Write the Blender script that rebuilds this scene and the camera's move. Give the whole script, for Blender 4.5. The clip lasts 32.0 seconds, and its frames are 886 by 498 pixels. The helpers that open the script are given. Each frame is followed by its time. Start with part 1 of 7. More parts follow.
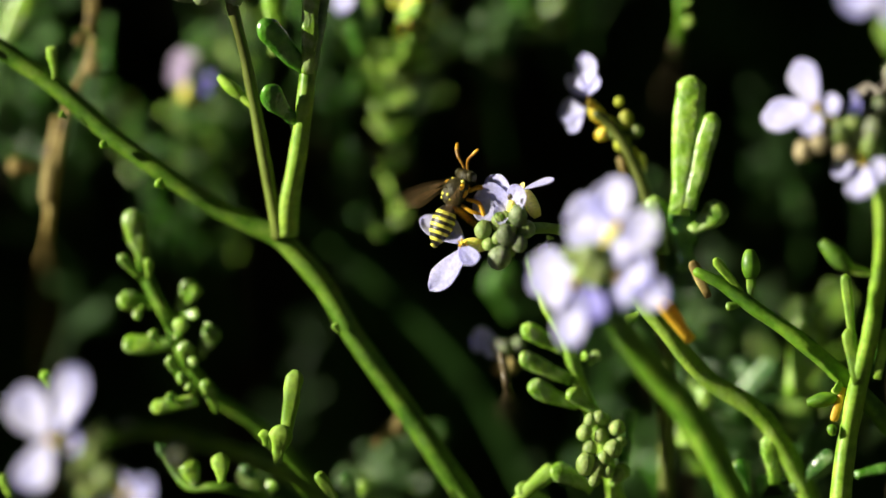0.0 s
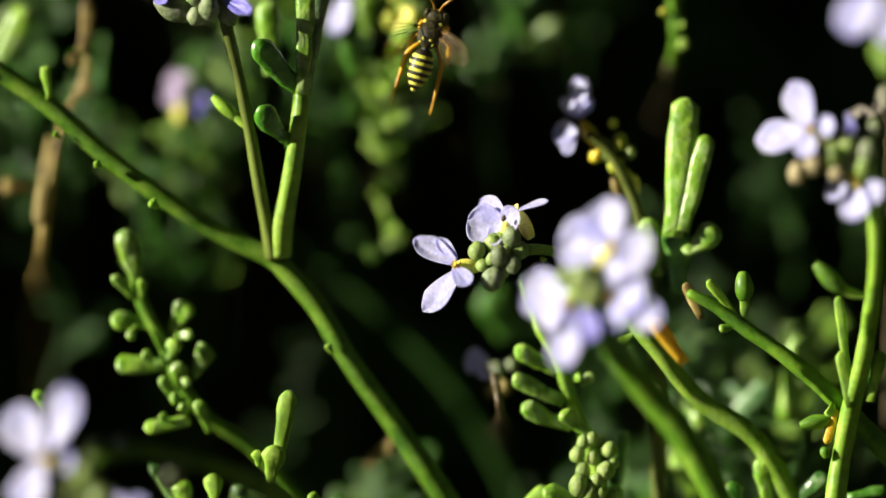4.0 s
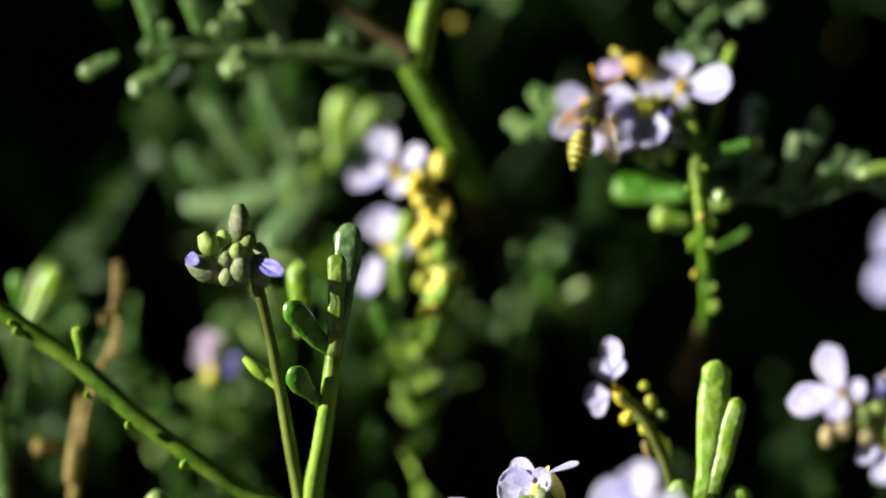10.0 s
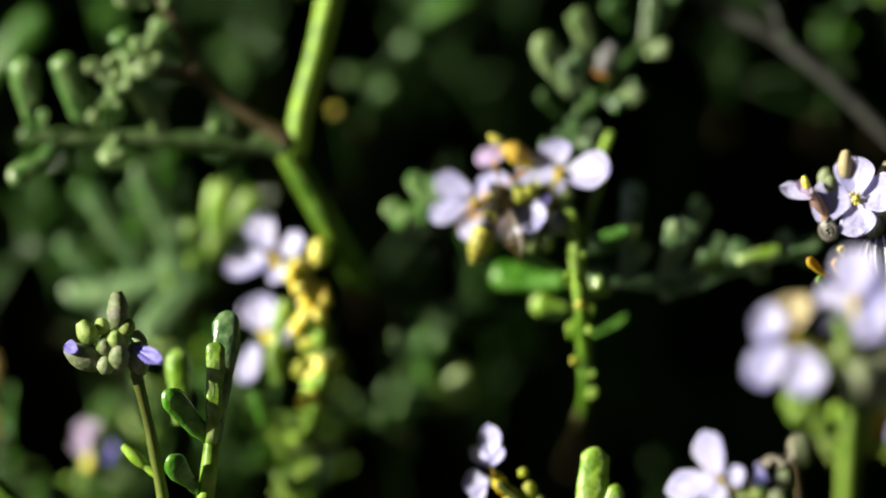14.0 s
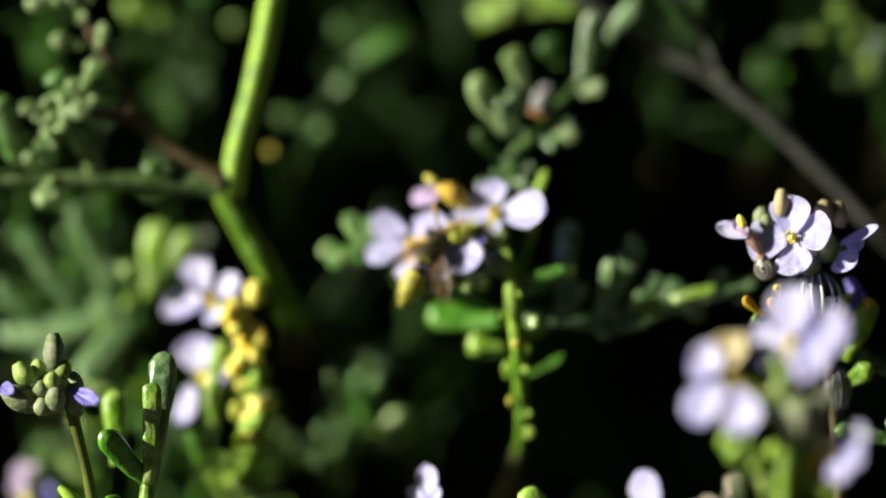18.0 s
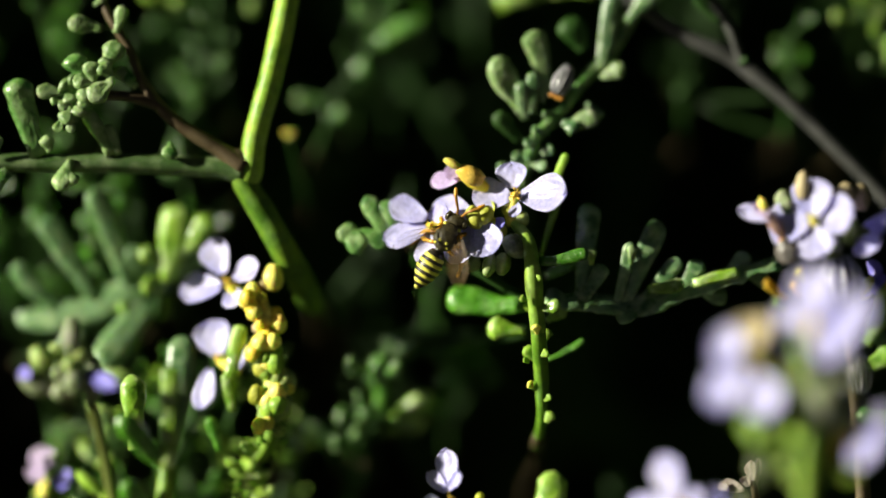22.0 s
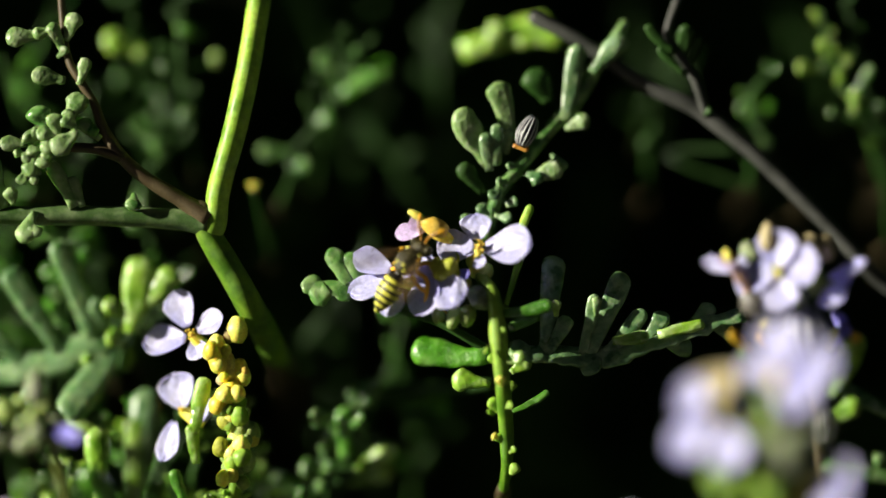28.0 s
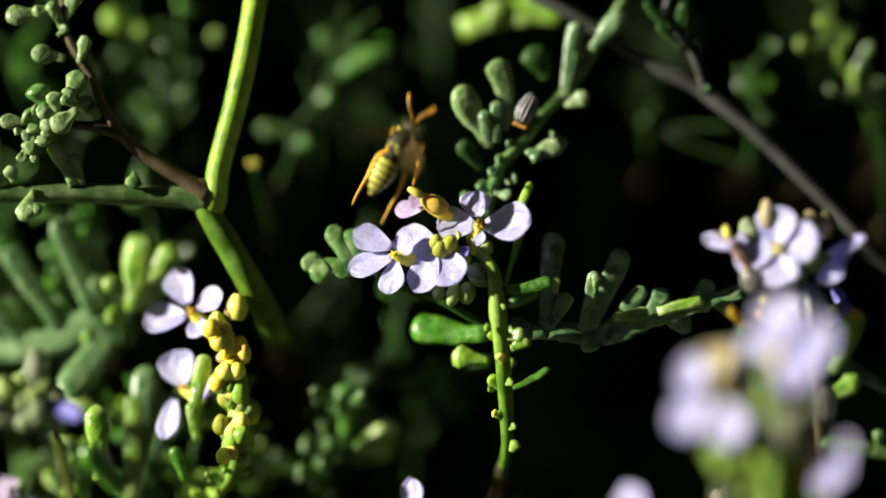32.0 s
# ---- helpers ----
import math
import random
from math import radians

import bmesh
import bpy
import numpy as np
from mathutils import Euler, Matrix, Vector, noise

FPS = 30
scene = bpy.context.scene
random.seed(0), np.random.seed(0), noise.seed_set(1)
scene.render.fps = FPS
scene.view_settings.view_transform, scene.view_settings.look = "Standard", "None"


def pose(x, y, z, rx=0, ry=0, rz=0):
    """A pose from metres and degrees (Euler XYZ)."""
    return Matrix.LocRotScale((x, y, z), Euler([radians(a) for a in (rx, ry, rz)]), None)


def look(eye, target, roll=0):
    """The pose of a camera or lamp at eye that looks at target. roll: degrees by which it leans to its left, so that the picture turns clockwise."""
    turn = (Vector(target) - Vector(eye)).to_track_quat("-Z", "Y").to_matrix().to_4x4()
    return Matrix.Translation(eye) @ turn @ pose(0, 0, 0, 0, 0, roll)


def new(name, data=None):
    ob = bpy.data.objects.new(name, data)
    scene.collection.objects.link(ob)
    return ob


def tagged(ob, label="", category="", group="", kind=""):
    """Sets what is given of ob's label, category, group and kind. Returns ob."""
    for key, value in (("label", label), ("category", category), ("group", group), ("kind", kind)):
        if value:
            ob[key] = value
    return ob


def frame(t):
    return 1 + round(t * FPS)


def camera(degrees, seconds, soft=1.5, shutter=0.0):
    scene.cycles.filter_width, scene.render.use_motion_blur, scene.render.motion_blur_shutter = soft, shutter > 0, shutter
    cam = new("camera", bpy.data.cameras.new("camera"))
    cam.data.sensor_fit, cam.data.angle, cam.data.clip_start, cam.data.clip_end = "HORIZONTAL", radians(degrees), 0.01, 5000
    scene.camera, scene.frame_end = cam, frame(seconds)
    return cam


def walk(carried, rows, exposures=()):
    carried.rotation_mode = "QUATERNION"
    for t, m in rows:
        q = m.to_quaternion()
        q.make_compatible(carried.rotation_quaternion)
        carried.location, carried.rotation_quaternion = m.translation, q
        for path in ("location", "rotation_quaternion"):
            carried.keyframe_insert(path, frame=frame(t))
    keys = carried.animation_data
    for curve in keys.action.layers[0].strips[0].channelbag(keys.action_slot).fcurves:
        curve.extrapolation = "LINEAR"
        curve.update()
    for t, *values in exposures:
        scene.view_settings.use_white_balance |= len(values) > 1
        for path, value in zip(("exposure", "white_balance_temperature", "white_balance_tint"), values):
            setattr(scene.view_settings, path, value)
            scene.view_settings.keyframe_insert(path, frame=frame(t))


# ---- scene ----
# One corner of a flowering shore shrub, looked at through a long lens.
# Places are given in millimetres on a plan: x to the right, y away from the viewer, z up; PLAN sets it into the world.
PLAN = Matrix.Translation((0, 0, 0.34)) @ Matrix.Rotation(radians(-12), 4, "X")


def world(p):
    return PLAN @ (Vector(p) * 0.001)


def plan_pose(x, y, z, yaw, pitch, roll):
    """A camera on the plan: millimetres and degrees to the right, up and clockwise."""
    turn = Matrix.Rotation(radians(-yaw), 4, "Z") @ Matrix.Rotation(radians(90 + pitch), 4, "X") @ Matrix.Rotation(radians(-roll), 4, "Z")
    return PLAN @ Matrix.Translation(Vector((x, y, z)) * 0.001) @ turn


# ---- camera ----
cam = camera(3.0, 32.0, soft=1.6, shutter=0.4)
cam.data.dof.use_dof = True
cam.data.dof.focus_distance = 1.9094
cam.data.dof.aperture_fstop = 3.4
PATH = (
    (0.0, 6.61, 0.00, 4.54, 0.000, 0.000, 0.059),
    (0.5, 5.71, 0.00, 2.71, 0.039, 0.049, 0.025),
    (1.0, 4.94, 0.00, 1.29, 0.075, 0.082, 0.034),
    (1.5, 4.31, 0.00, 0.22, 0.099, 0.110, -0.014),
    (2.0, 3.76, 0.00, -0.57, 0.119, 0.136, -0.002),
    (2.5, 3.29, 0.00, -1.10, 0.131, 0.163, -0.030),
    (3.0, 2.92, 0.00, -1.40, 0.140, 0.188, -0.066),
    (3.5, 2.58, 0.00, -1.50, 0.142, 0.219, -0.097),
    (5.5, 1.29, 0.00, -1.01, 0.192, 0.330, -0.221),
    (6.0, 0.95, 0.00, -0.75, 0.197, 0.346, -0.184),
    (6.5, 0.64, 0.00, -0.40, 0.202, 0.362, -0.205),
    (7.0, 0.32, 0.00, 0.06, 0.197, 0.381, -0.237),
    (7.5, -0.03, 0.00, 0.68, 0.163, 0.485, -0.313),
    (8.0, -0.29, 0.00, 1.34, 0.141, 0.548, -0.414),
    (8.5, -0.46, 0.00, 1.93, 0.122, 0.673, -0.454),
    (9.0, -0.57, 0.00, 2.35, 0.110, 0.785, -0.390),
    (9.5, -0.61, 0.00, 2.61, 0.108, 0.962, -0.256),
    (10.0, -0.62, 0.00, 2.80, 0.129, 1.010, -0.305),
    (10.5, -0.60, 0.00, 2.98, 0.177, 1.051, -0.346),
    (11.0, -0.56, 0.00, 3.14, 0.212, 1.083, -0.287),
    (11.5, -0.50, 0.00, 3.23, 0.263, 1.149, -0.193),
    (12.0, -0.44, 0.00, 3.19, 0.287, 1.181, -0.186),
    (12.5, -0.36, 0.00, 3.20, 0.320, 1.212, -0.194),
    (13.0, -0.27, 0.00, 3.21, 0.365, 1.232, -0.230),
    (13.5, -0.11, 0.00, 3.25, 0.468, 1.275, -0.193),
    (14.0, -0.02, 0.00, 3.31, 0.522, 1.292, -0.160),
    (14.5, 0.08, 0.00, 3.29, 0.565, 1.309, -0.089),
    (15.0, 0.18, 0.00, 3.17, 0.596, 1.328, -0.005),
    (15.5, 0.27, 0.00, 3.02, 0.650, 1.372, 0.084),
    (17.5, 0.33, 0.00, 1.88, 0.716, 1.467, 0.038),
    (18.0, 0.31, 0.00, 1.60, 0.729, 1.479, 0.059),
    (18.5, 0.21, 0.00, 1.31, 0.739, 1.490, 0.018),
    (19.0, 0.07, 0.00, 1.06, 0.752, 1.497, 0.035),
    (19.5, -0.11, 0.00, 0.81, 0.766, 1.470, 0.038),
    (20.0, -0.23, 0.00, 0.74, 0.766, 1.462, 0.062),
    (20.5, -0.39, -2.00, 0.67, 0.744, 1.426, 0.096),
    (21.0, -0.43, -5.00, 0.58, 0.717, 1.494, 0.062),
    (21.5, -0.48, -5.00, 0.36, 0.715, 1.521, 0.069),
    (22.0, -0.51, 10.50, -0.02, 0.691, 1.480, 0.118),
    (22.5, -0.47, 10.50, -0.27, 0.664, 1.567, 0.177),
    (23.0, -0.38, 10.50, -0.39, 0.742, 1.581, 0.270),
    (23.5, -0.31, 10.50, -0.34, 0.802, 1.593, 0.393),
    (24.0, -0.25, 10.50, -0.22, 0.738, 1.515, 0.423),
    (24.5, -0.16, 10.50, 0.06, 0.749, 1.513, 0.381),
    (25.0, -0.10, 10.50, 0.45, 0.768, 1.493, 0.443),
    (25.5, 0.00, 10.50, 0.65, 0.779, 1.644, 0.238),
    (27.5, -0.24, 14.00, 1.19, 0.834, 1.617, 0.278),
    (28.0, -0.05, 14.00, 1.14, 0.800, 1.623, 0.199),
    (28.5, 0.20, 14.00, 0.84, 0.788, 1.627, 0.148),
    (29.0, 0.65, 14.00, 0.48, 0.772, 1.629, 0.078),
    (29.5, 1.10, 14.00, 0.12, 0.761, 1.628, 0.115),
    (30.0, 1.48, 14.00, -0.05, 0.768, 1.622, 0.148),
    (30.5, 1.67, 14.00, -0.28, 0.774, 1.618, 0.210),
    (31.0, 1.68, 14.00, -0.27, 0.780, 1.606, 0.249),
    (31.5, 1.65, 14.00, -0.06, 0.781, 1.594, 0.222),
    (32.0, 1.50, 12.00, 0.25, 0.753, 1.571, 0.294),
)
walk(cam, [(t, plan_pose(x, y - 1909.4, z, yaw, pitch, roll)) for t, x, y, z, yaw, pitch, roll in PATH])

# ---- light ----
SUN_WAY = (PLAN.to_3x3() @ Vector((-0.91, -0.25, 0.30))).normalized()   # towards the sun
sun_data = bpy.data.lights.new("sun", "SUN")
sun_data.energy, sun_data.angle, sun_data.color = 5.0, radians(0.5), (1.0, 0.94, 0.77)
sun = new("sun", sun_data)
sun.matrix_world = look(SUN_WAY * 5, (0, 0, 0))
sky = bpy.data.worlds.new("sky")
sky.use_nodes = True
scene.world = sky
tex = sky.node_tree.nodes.new("ShaderNodeTexSky")
tex.sky_type, tex.sun_disc = "NISHITA", False
tex.sun_elevation = math.asin(SUN_WAY.z)
tex.sun_rotation = math.atan2(SUN_WAY.x, SUN_WAY.y)
sky.node_tree.links.new(tex.outputs[0], sky.node_tree.nodes["Background"].inputs[0])
sky.node_tree.nodes["Background"].inputs[1].default_value = 0.0030
scene.view_settings.exposure = 1.18


# ---- materials ----
def surface(name, colors, scale=600, rough=0.5, translucent=0.0, through_color=None, bump=0.15, fine=4000, specular=0.4, random_amount=0.25, metal=0.0, alpha=None, bloom=0.0, flesh=0.0, swelling=0.4):
    """A plant or shell skin: two scales of mottling, a fine relief and some light shining through."""
    m = bpy.data.materials.new(name)
    m.use_nodes = True
    nt = m.node_tree
    n, ln = nt.nodes, nt.links
    bsdf = n["Principled BSDF"]
    co = n.new("ShaderNodeTexCoord")
    big = n.new("ShaderNodeTexNoise")
    big.inputs["Scale"].default_value, big.inputs["Detail"].default_value = scale, 4
    ln.new(co.outputs["Object"], big.inputs["Vector"])
    ramp = n.new("ShaderNodeValToRGB")
    els = ramp.color_ramp.elements
    els[0].position, els[1].position = 0.3, 0.72
    els[0].color, els[1].color = (*colors[0], 1), (*colors[-1], 1)
    if len(colors) == 3:
        e = els.new(0.5)
        e.color = (*colors[1], 1)
    ln.new(big.outputs["Fac"], ramp.inputs["Fac"])
    small = n.new("ShaderNodeTexNoise")
    small.inputs["Scale"].default_value, small.inputs["Detail"].default_value = fine, 3
    ln.new(co.outputs["Object"], small.inputs["Vector"])
    info = n.new("ShaderNodeObjectInfo")
    spread = n.new("ShaderNodeMapRange")
    spread.inputs["To Min"].default_value, spread.inputs["To Max"].default_value = 1 - random_amount, 1 + random_amount
    ln.new(info.outputs["Random"], spread.inputs["Value"])
    grain = n.new("ShaderNodeMapRange")
    grain.inputs["From Min"].default_value, grain.inputs["From Max"].default_value = 0.3, 0.7
    grain.inputs["To Min"].default_value, grain.inputs["To Max"].default_value = 0.82, 1.15
    ln.new(small.outputs["Fac"], grain.inputs["Value"])
    mul = n.new("ShaderNodeMath")
    mul.operation = "MULTIPLY"
    ln.new(spread.outputs[0], mul.inputs[0])
    ln.new(grain.outputs[0], mul.inputs[1])
    scaled = n.new("ShaderNodeVectorMath")
    scaled.operation = "SCALE"
    ln.new(ramp.outputs["Color"], scaled.inputs[0])
    ln.new(mul.outputs[0], scaled.inputs["Scale"])
    tone = scaled.outputs[0]
    if bloom:       # a waxy grey bloom in patches
        patch = n.new("ShaderNodeTexNoise")
        patch.inputs["Scale"].default_value, patch.inputs["Detail"].default_value = scale * 1.7, 5
        ln.new(co.outputs["Object"], patch.inputs["Vector"])
        mask = n.new("ShaderNodeMapRange")
        mask.inputs["From Min"].default_value, mask.inputs["From Max"].default_value = 0.46, 0.68
        mask.inputs["To Max"].default_value = bloom
        ln.new(patch.outputs["Fac"], mask.inputs["Value"])
        wax = n.new("ShaderNodeMix")
        wax.data_type = "RGBA"
        wax.inputs[7].default_value = (0.36, 0.45, 0.24, 1)
        ln.new(mask.outputs[0], wax.inputs["Factor"])
        ln.new(tone, wax.inputs[6])
        tone = wax.outputs[2]
    ln.new(tone, bsdf.inputs["Base Color"])
    shine = n.new("ShaderNodeMapRange")
    shine.inputs["From Min"].default_value, shine.inputs["From Max"].default_value = 0.3, 0.7
    shine.inputs["To Min"].default_value, shine.inputs["To Max"].default_value = max(0.05, rough - 0.12), min(1, rough + 0.15)
    ln.new(big.outputs["Fac"], shine.inputs["Value"])
    ln.new(shine.outputs[0], bsdf.inputs["Roughness"])
    bsdf.inputs["Specular IOR Level"].default_value = specular
    bsdf.inputs["Metallic"].default_value = metal
    if bump:
        b = n.new("ShaderNodeBump")
        b.inputs["Strength"].default_value, b.inputs["Distance"].default_value = bump, 0.0002
        ln.new(small.outputs["Fac"], b.inputs["Height"])
        if flesh and swelling:       # swellings and dents
            swell = n.new("ShaderNodeBump")
            swell.inputs["Strength"].default_value, swell.inputs["Distance"].default_value = swelling, 0.0009
            ln.new(big.outputs["Fac"], swell.inputs["Height"])
            ln.new(swell.outputs[0], b.inputs["Normal"])
        ln.new(b.outputs[0], bsdf.inputs["Normal"])
    if flesh:       # light spreads through fleshy tissue
        bsdf.inputs["Subsurface Weight"].default_value = flesh
        bsdf.inputs["Subsurface Radius"].default_value = (0.7, 1.3, 0.15)
        bsdf.inputs["Subsurface Scale"].default_value = 0.0012
    out = n["Material Output"]
    if alpha is not None:
        bsdf.inputs["Alpha"].default_value = alpha
    if translucent:
        tr = n.new("ShaderNodeBsdfTranslucent")
        tint = n.new("ShaderNodeMix")
        tint.data_type, tint.blend_type = "RGBA", "MULTIPLY"
        tint.inputs["Factor"].default_value = 1
        tint.inputs[7].default_value = (*(through_color or (1, 1, 1)), 1)
        ln.new(tone, tint.inputs[6])
        ln.new(tint.outputs[2], tr.inputs["Color"])
        mix = n.new("ShaderNodeMixShader")
        mix.inputs[0].default_value = translucent
        ln.new(bsdf.outputs[0], mix.inputs[1])
        ln.new(tr.outputs[0], mix.inputs[2])
        ln.new(mix.outputs[0], out.inputs["Surface"])
    return m


GREEN = surface("stem_green", [(0.038, 0.106, 0.005), (0.084, 0.188, 0.009), (0.152, 0.270, 0.016)], 350, 0.5, 0.0, (1.2, 1.3, 0.6), bump=0.2, fine=1500, specular=0.3, bloom=0.06, flesh=0.22, swelling=0)
LIME = surface("stem_lime", [(0.10, 0.21, 0.012), (0.20, 0.35, 0.03), (0.29, 0.44, 0.05)], 350, 0.5, 0.0, (1.2, 1.2, 0.6), bump=0.2, fine=1500, specular=0.3, bloom=0.15, flesh=0.22, swelling=0)
# for brown stems, and for feet whose fading into shade is coloured in
BROWN_STEM = surface("stem_brown", [(0.040, 0.028, 0.014), (0.085, 0.065, 0.028)], 400, 0.5)
GREY_GREEN_STEM = surface("stem_grey_green", [(0.040, 0.095, 0.020), (0.080, 0.150, 0.040)], 300, 0.45, bloom=0.3, flesh=0.15, swelling=0)
OLIVE_STEM = surface("stem_olive", [(0.06, 0.075, 0.012), (0.14, 0.17, 0.025)], 300, 0.5)
GREY_STEM = surface("stem_grey", [(0.028, 0.030, 0.027), (0.058, 0.060, 0.055)], 300, 0.55)
LEAF = surface("leaf_green", [(0.020, 0.096, 0.004), (0.046, 0.168, 0.007), (0.088, 0.262, 0.013)], 450, 0.30, 0.0, (1.3, 1.5, 0.5), bump=0.4, fine=1500, specular=0.7, bloom=0.14, flesh=0.22)
LEAF_GREY = surface("leaf_grey_green", [(0.026, 0.088, 0.018), (0.062, 0.158, 0.032), (0.118, 0.240, 0.060)], 450, 0.28, 0.0, (1.2, 1.5, 0.6), bump=0.4, fine=1500, specular=0.7, bloom=0.40, flesh=0.22)
LEAF_GLAUCOUS = surface("leaf_glaucous", [(0.036, 0.098, 0.034), (0.084, 0.178, 0.066), (0.150, 0.262, 0.124)], 450, 0.33, 0.0, None, bump=0.4, fine=1500, specular=0.6, bloom=0.40, flesh=0.18)
LEAF_PALE = surface("leaf_pale_knobs", [(0.070, 0.150, 0.036), (0.150, 0.245, 0.082), (0.250, 0.320, 0.175)], 700, 0.42, 0.0, (1.1, 1.3, 0.6), bump=0.5, fine=1500, specular=0.5, bloom=0.35, flesh=0.22)
# pale leaf colour; on background shoots it also holds sunlit brightness
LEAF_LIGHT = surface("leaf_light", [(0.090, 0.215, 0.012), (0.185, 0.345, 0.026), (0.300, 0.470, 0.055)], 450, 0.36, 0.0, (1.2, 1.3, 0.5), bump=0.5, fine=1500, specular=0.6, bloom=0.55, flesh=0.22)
# dark leaf colour that also holds the shade of dim background plants
LEAF_DARK_SHADED = surface("leaf_dark_shaded", [(0.012, 0.042, 0.006), (0.030, 0.080, 0.012)], 300, 0.5, 0.05, specular=0.25)
# deep shade is put into this near-black leaf colour
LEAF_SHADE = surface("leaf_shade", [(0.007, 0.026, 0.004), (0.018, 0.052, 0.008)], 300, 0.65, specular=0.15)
LEAF_YELLOW = surface("leaf_yellow", [(0.66, 0.36, 0.02), (0.78, 0.58, 0.05)], 500, 0.45, 0.3)
LEAF_DRY = surface("leaf_dry", [(0.09, 0.06, 0.018), (0.25, 0.18, 0.05), (0.50, 0.40, 0.15)], 400, 0.6, 0.2)
PETAL = surface("petal_lilac", [(0.58, 0.58, 0.93), (0.80, 0.79, 0.97)], 250, 0.38, 0.6, (1.0, 0.98, 1.0), 0.1, 2500, 0.45, 0.04)
PETAL_DEEP = surface("petal_violet", [(0.24, 0.22, 0.72), (0.44, 0.40, 0.88)], 300, 0.45, 0.5, None, 0.08, 2500, 0.3, 0.08)
PETAL_PINK = surface("petal_pink", [(0.72, 0.60, 0.86), (0.84, 0.74, 0.92)], 300, 0.5, 0.58, None, 0.08, 2500, 0.25, 0.08)
BUD = surface("bud_green", [(0.125, 0.200, 0.037), (0.250, 0.350, 0.088), (0.350, 0.425, 0.125)], 700, 0.5, 0.15, bump=0.5, fine=2200, bloom=0.25, flesh=0.22, swelling=0)
BUD_GREY = surface("bud_grey_violet", [(0.084, 0.126, 0.049), (0.182, 0.224, 0.112), (0.280, 0.266, 0.238)], 800, 0.55, 0.1, None, bump=0.5, fine=2200, bloom=0.3, flesh=0.22, swelling=0)
BUD_BEIGE = surface("bud_beige", [(0.36, 0.30, 0.16), (0.50, 0.42, 0.24)], 500, 0.55, 0.2)
CALYX = surface("calyx_yellow_green", [(0.72, 0.65, 0.08), (0.88, 0.83, 0.22)], 500, 0.42, 0.08, flesh=0.3, swelling=0)
ANTHER = surface("anther_yellow", [(0.70, 0.45, 0.04), (0.85, 0.62, 0.08)], 900, 0.6, 0.1)
CALYX_ORANGE = surface("calyx_orange", [(0.78, 0.56, 0.03), (0.90, 0.76, 0.09)], 500, 0.42, 0.08, flesh=0.3, swelling=0)
CUP_ORANGE = surface("cup_orange", [(0.84, 0.50, 0.05), (0.92, 0.68, 0.14)], 500, 0.42, 0.08)
PISTIL = surface("pistil_yellow_green", [(0.38, 0.44, 0.03), (0.60, 0.62, 0.09)], 900, 0.5, 0.25, bump=0.4, fine=2600)
SEPAL_DRY = surface("sepal_dry", [(0.22, 0.19, 0.14), (0.42, 0.38, 0.33)], 700, 0.6, 0.4)
# ground tone kept dark to hold the shade behind the plants
SOIL = surface("soil", [(0.03, 0.024, 0.016), (0.06, 0.05, 0.035)], 60, 0.9, bump=0.4, fine=900)


# ---- shapes, in millimetres ----
def curve(pts, per=4):
    """A smooth line through the points (Catmull-Rom)."""
    p = [np.array(q, float) for q in pts]
    if len(p) == 2:
        return [p[0] + (p[1] - p[0]) * i / per for i in range(per + 1)]
    q = [2 * p[0] - p[1]] + p + [2 * p[-1] - p[-2]]
    out = []
    for i in range(len(p) - 1):
        a, b, c, d = q[i:i + 4]
        for k in range(per):
            s = k / per
            out.append(0.5 * (2 * b + (c - a) * s + (2 * a - 5 * b + 4 * c - d) * s * s + (3 * b - a - 3 * c + d) * s ** 3))
    return out + [p[-1]]


def unit(v):
    v = np.array(v, float)
    return v / max(np.linalg.norm(v), 1e-9)


def sweep(line, wide, thick, face=(0, -1, 0.2), sides=9, ridges=0, ridge=0.0):
    """A skin round a line: half widths across and half thicknesses towards face, ring by ring, closed at both ends."""
    verts, faces = [], []
    n = len(line)
    for i in range(n):
        axis = unit(line[min(i + 1, n - 1)] - line[max(i - 1, 0)])
        side = np.cross(axis, face)
        side = unit(side) if np.linalg.norm(side) > 0.05 else unit(np.cross(axis, (1, 0.1, 0.3)))
        up = np.cross(side, axis)
        for k in range(sides):
            a = 2 * math.pi * k / sides
            f = 1 + ridge * math.cos(ridges * a) if ridges else 1
            verts.append(tuple(line[i] + side * (math.cos(a) * wide[i] * f) + up * (math.sin(a) * thick[i] * f)))
    for i in range(n - 1):
        for k in range(sides):
            j = (k + 1) % sides
            faces.append((i * sides + k, (i + 1) * sides + k, (i + 1) * sides + j, i * sides + j))
    faces.append(tuple(range(sides)))
    faces.append(tuple((n - 1) * sides + k for k in reversed(range(sides))))
    return verts, faces


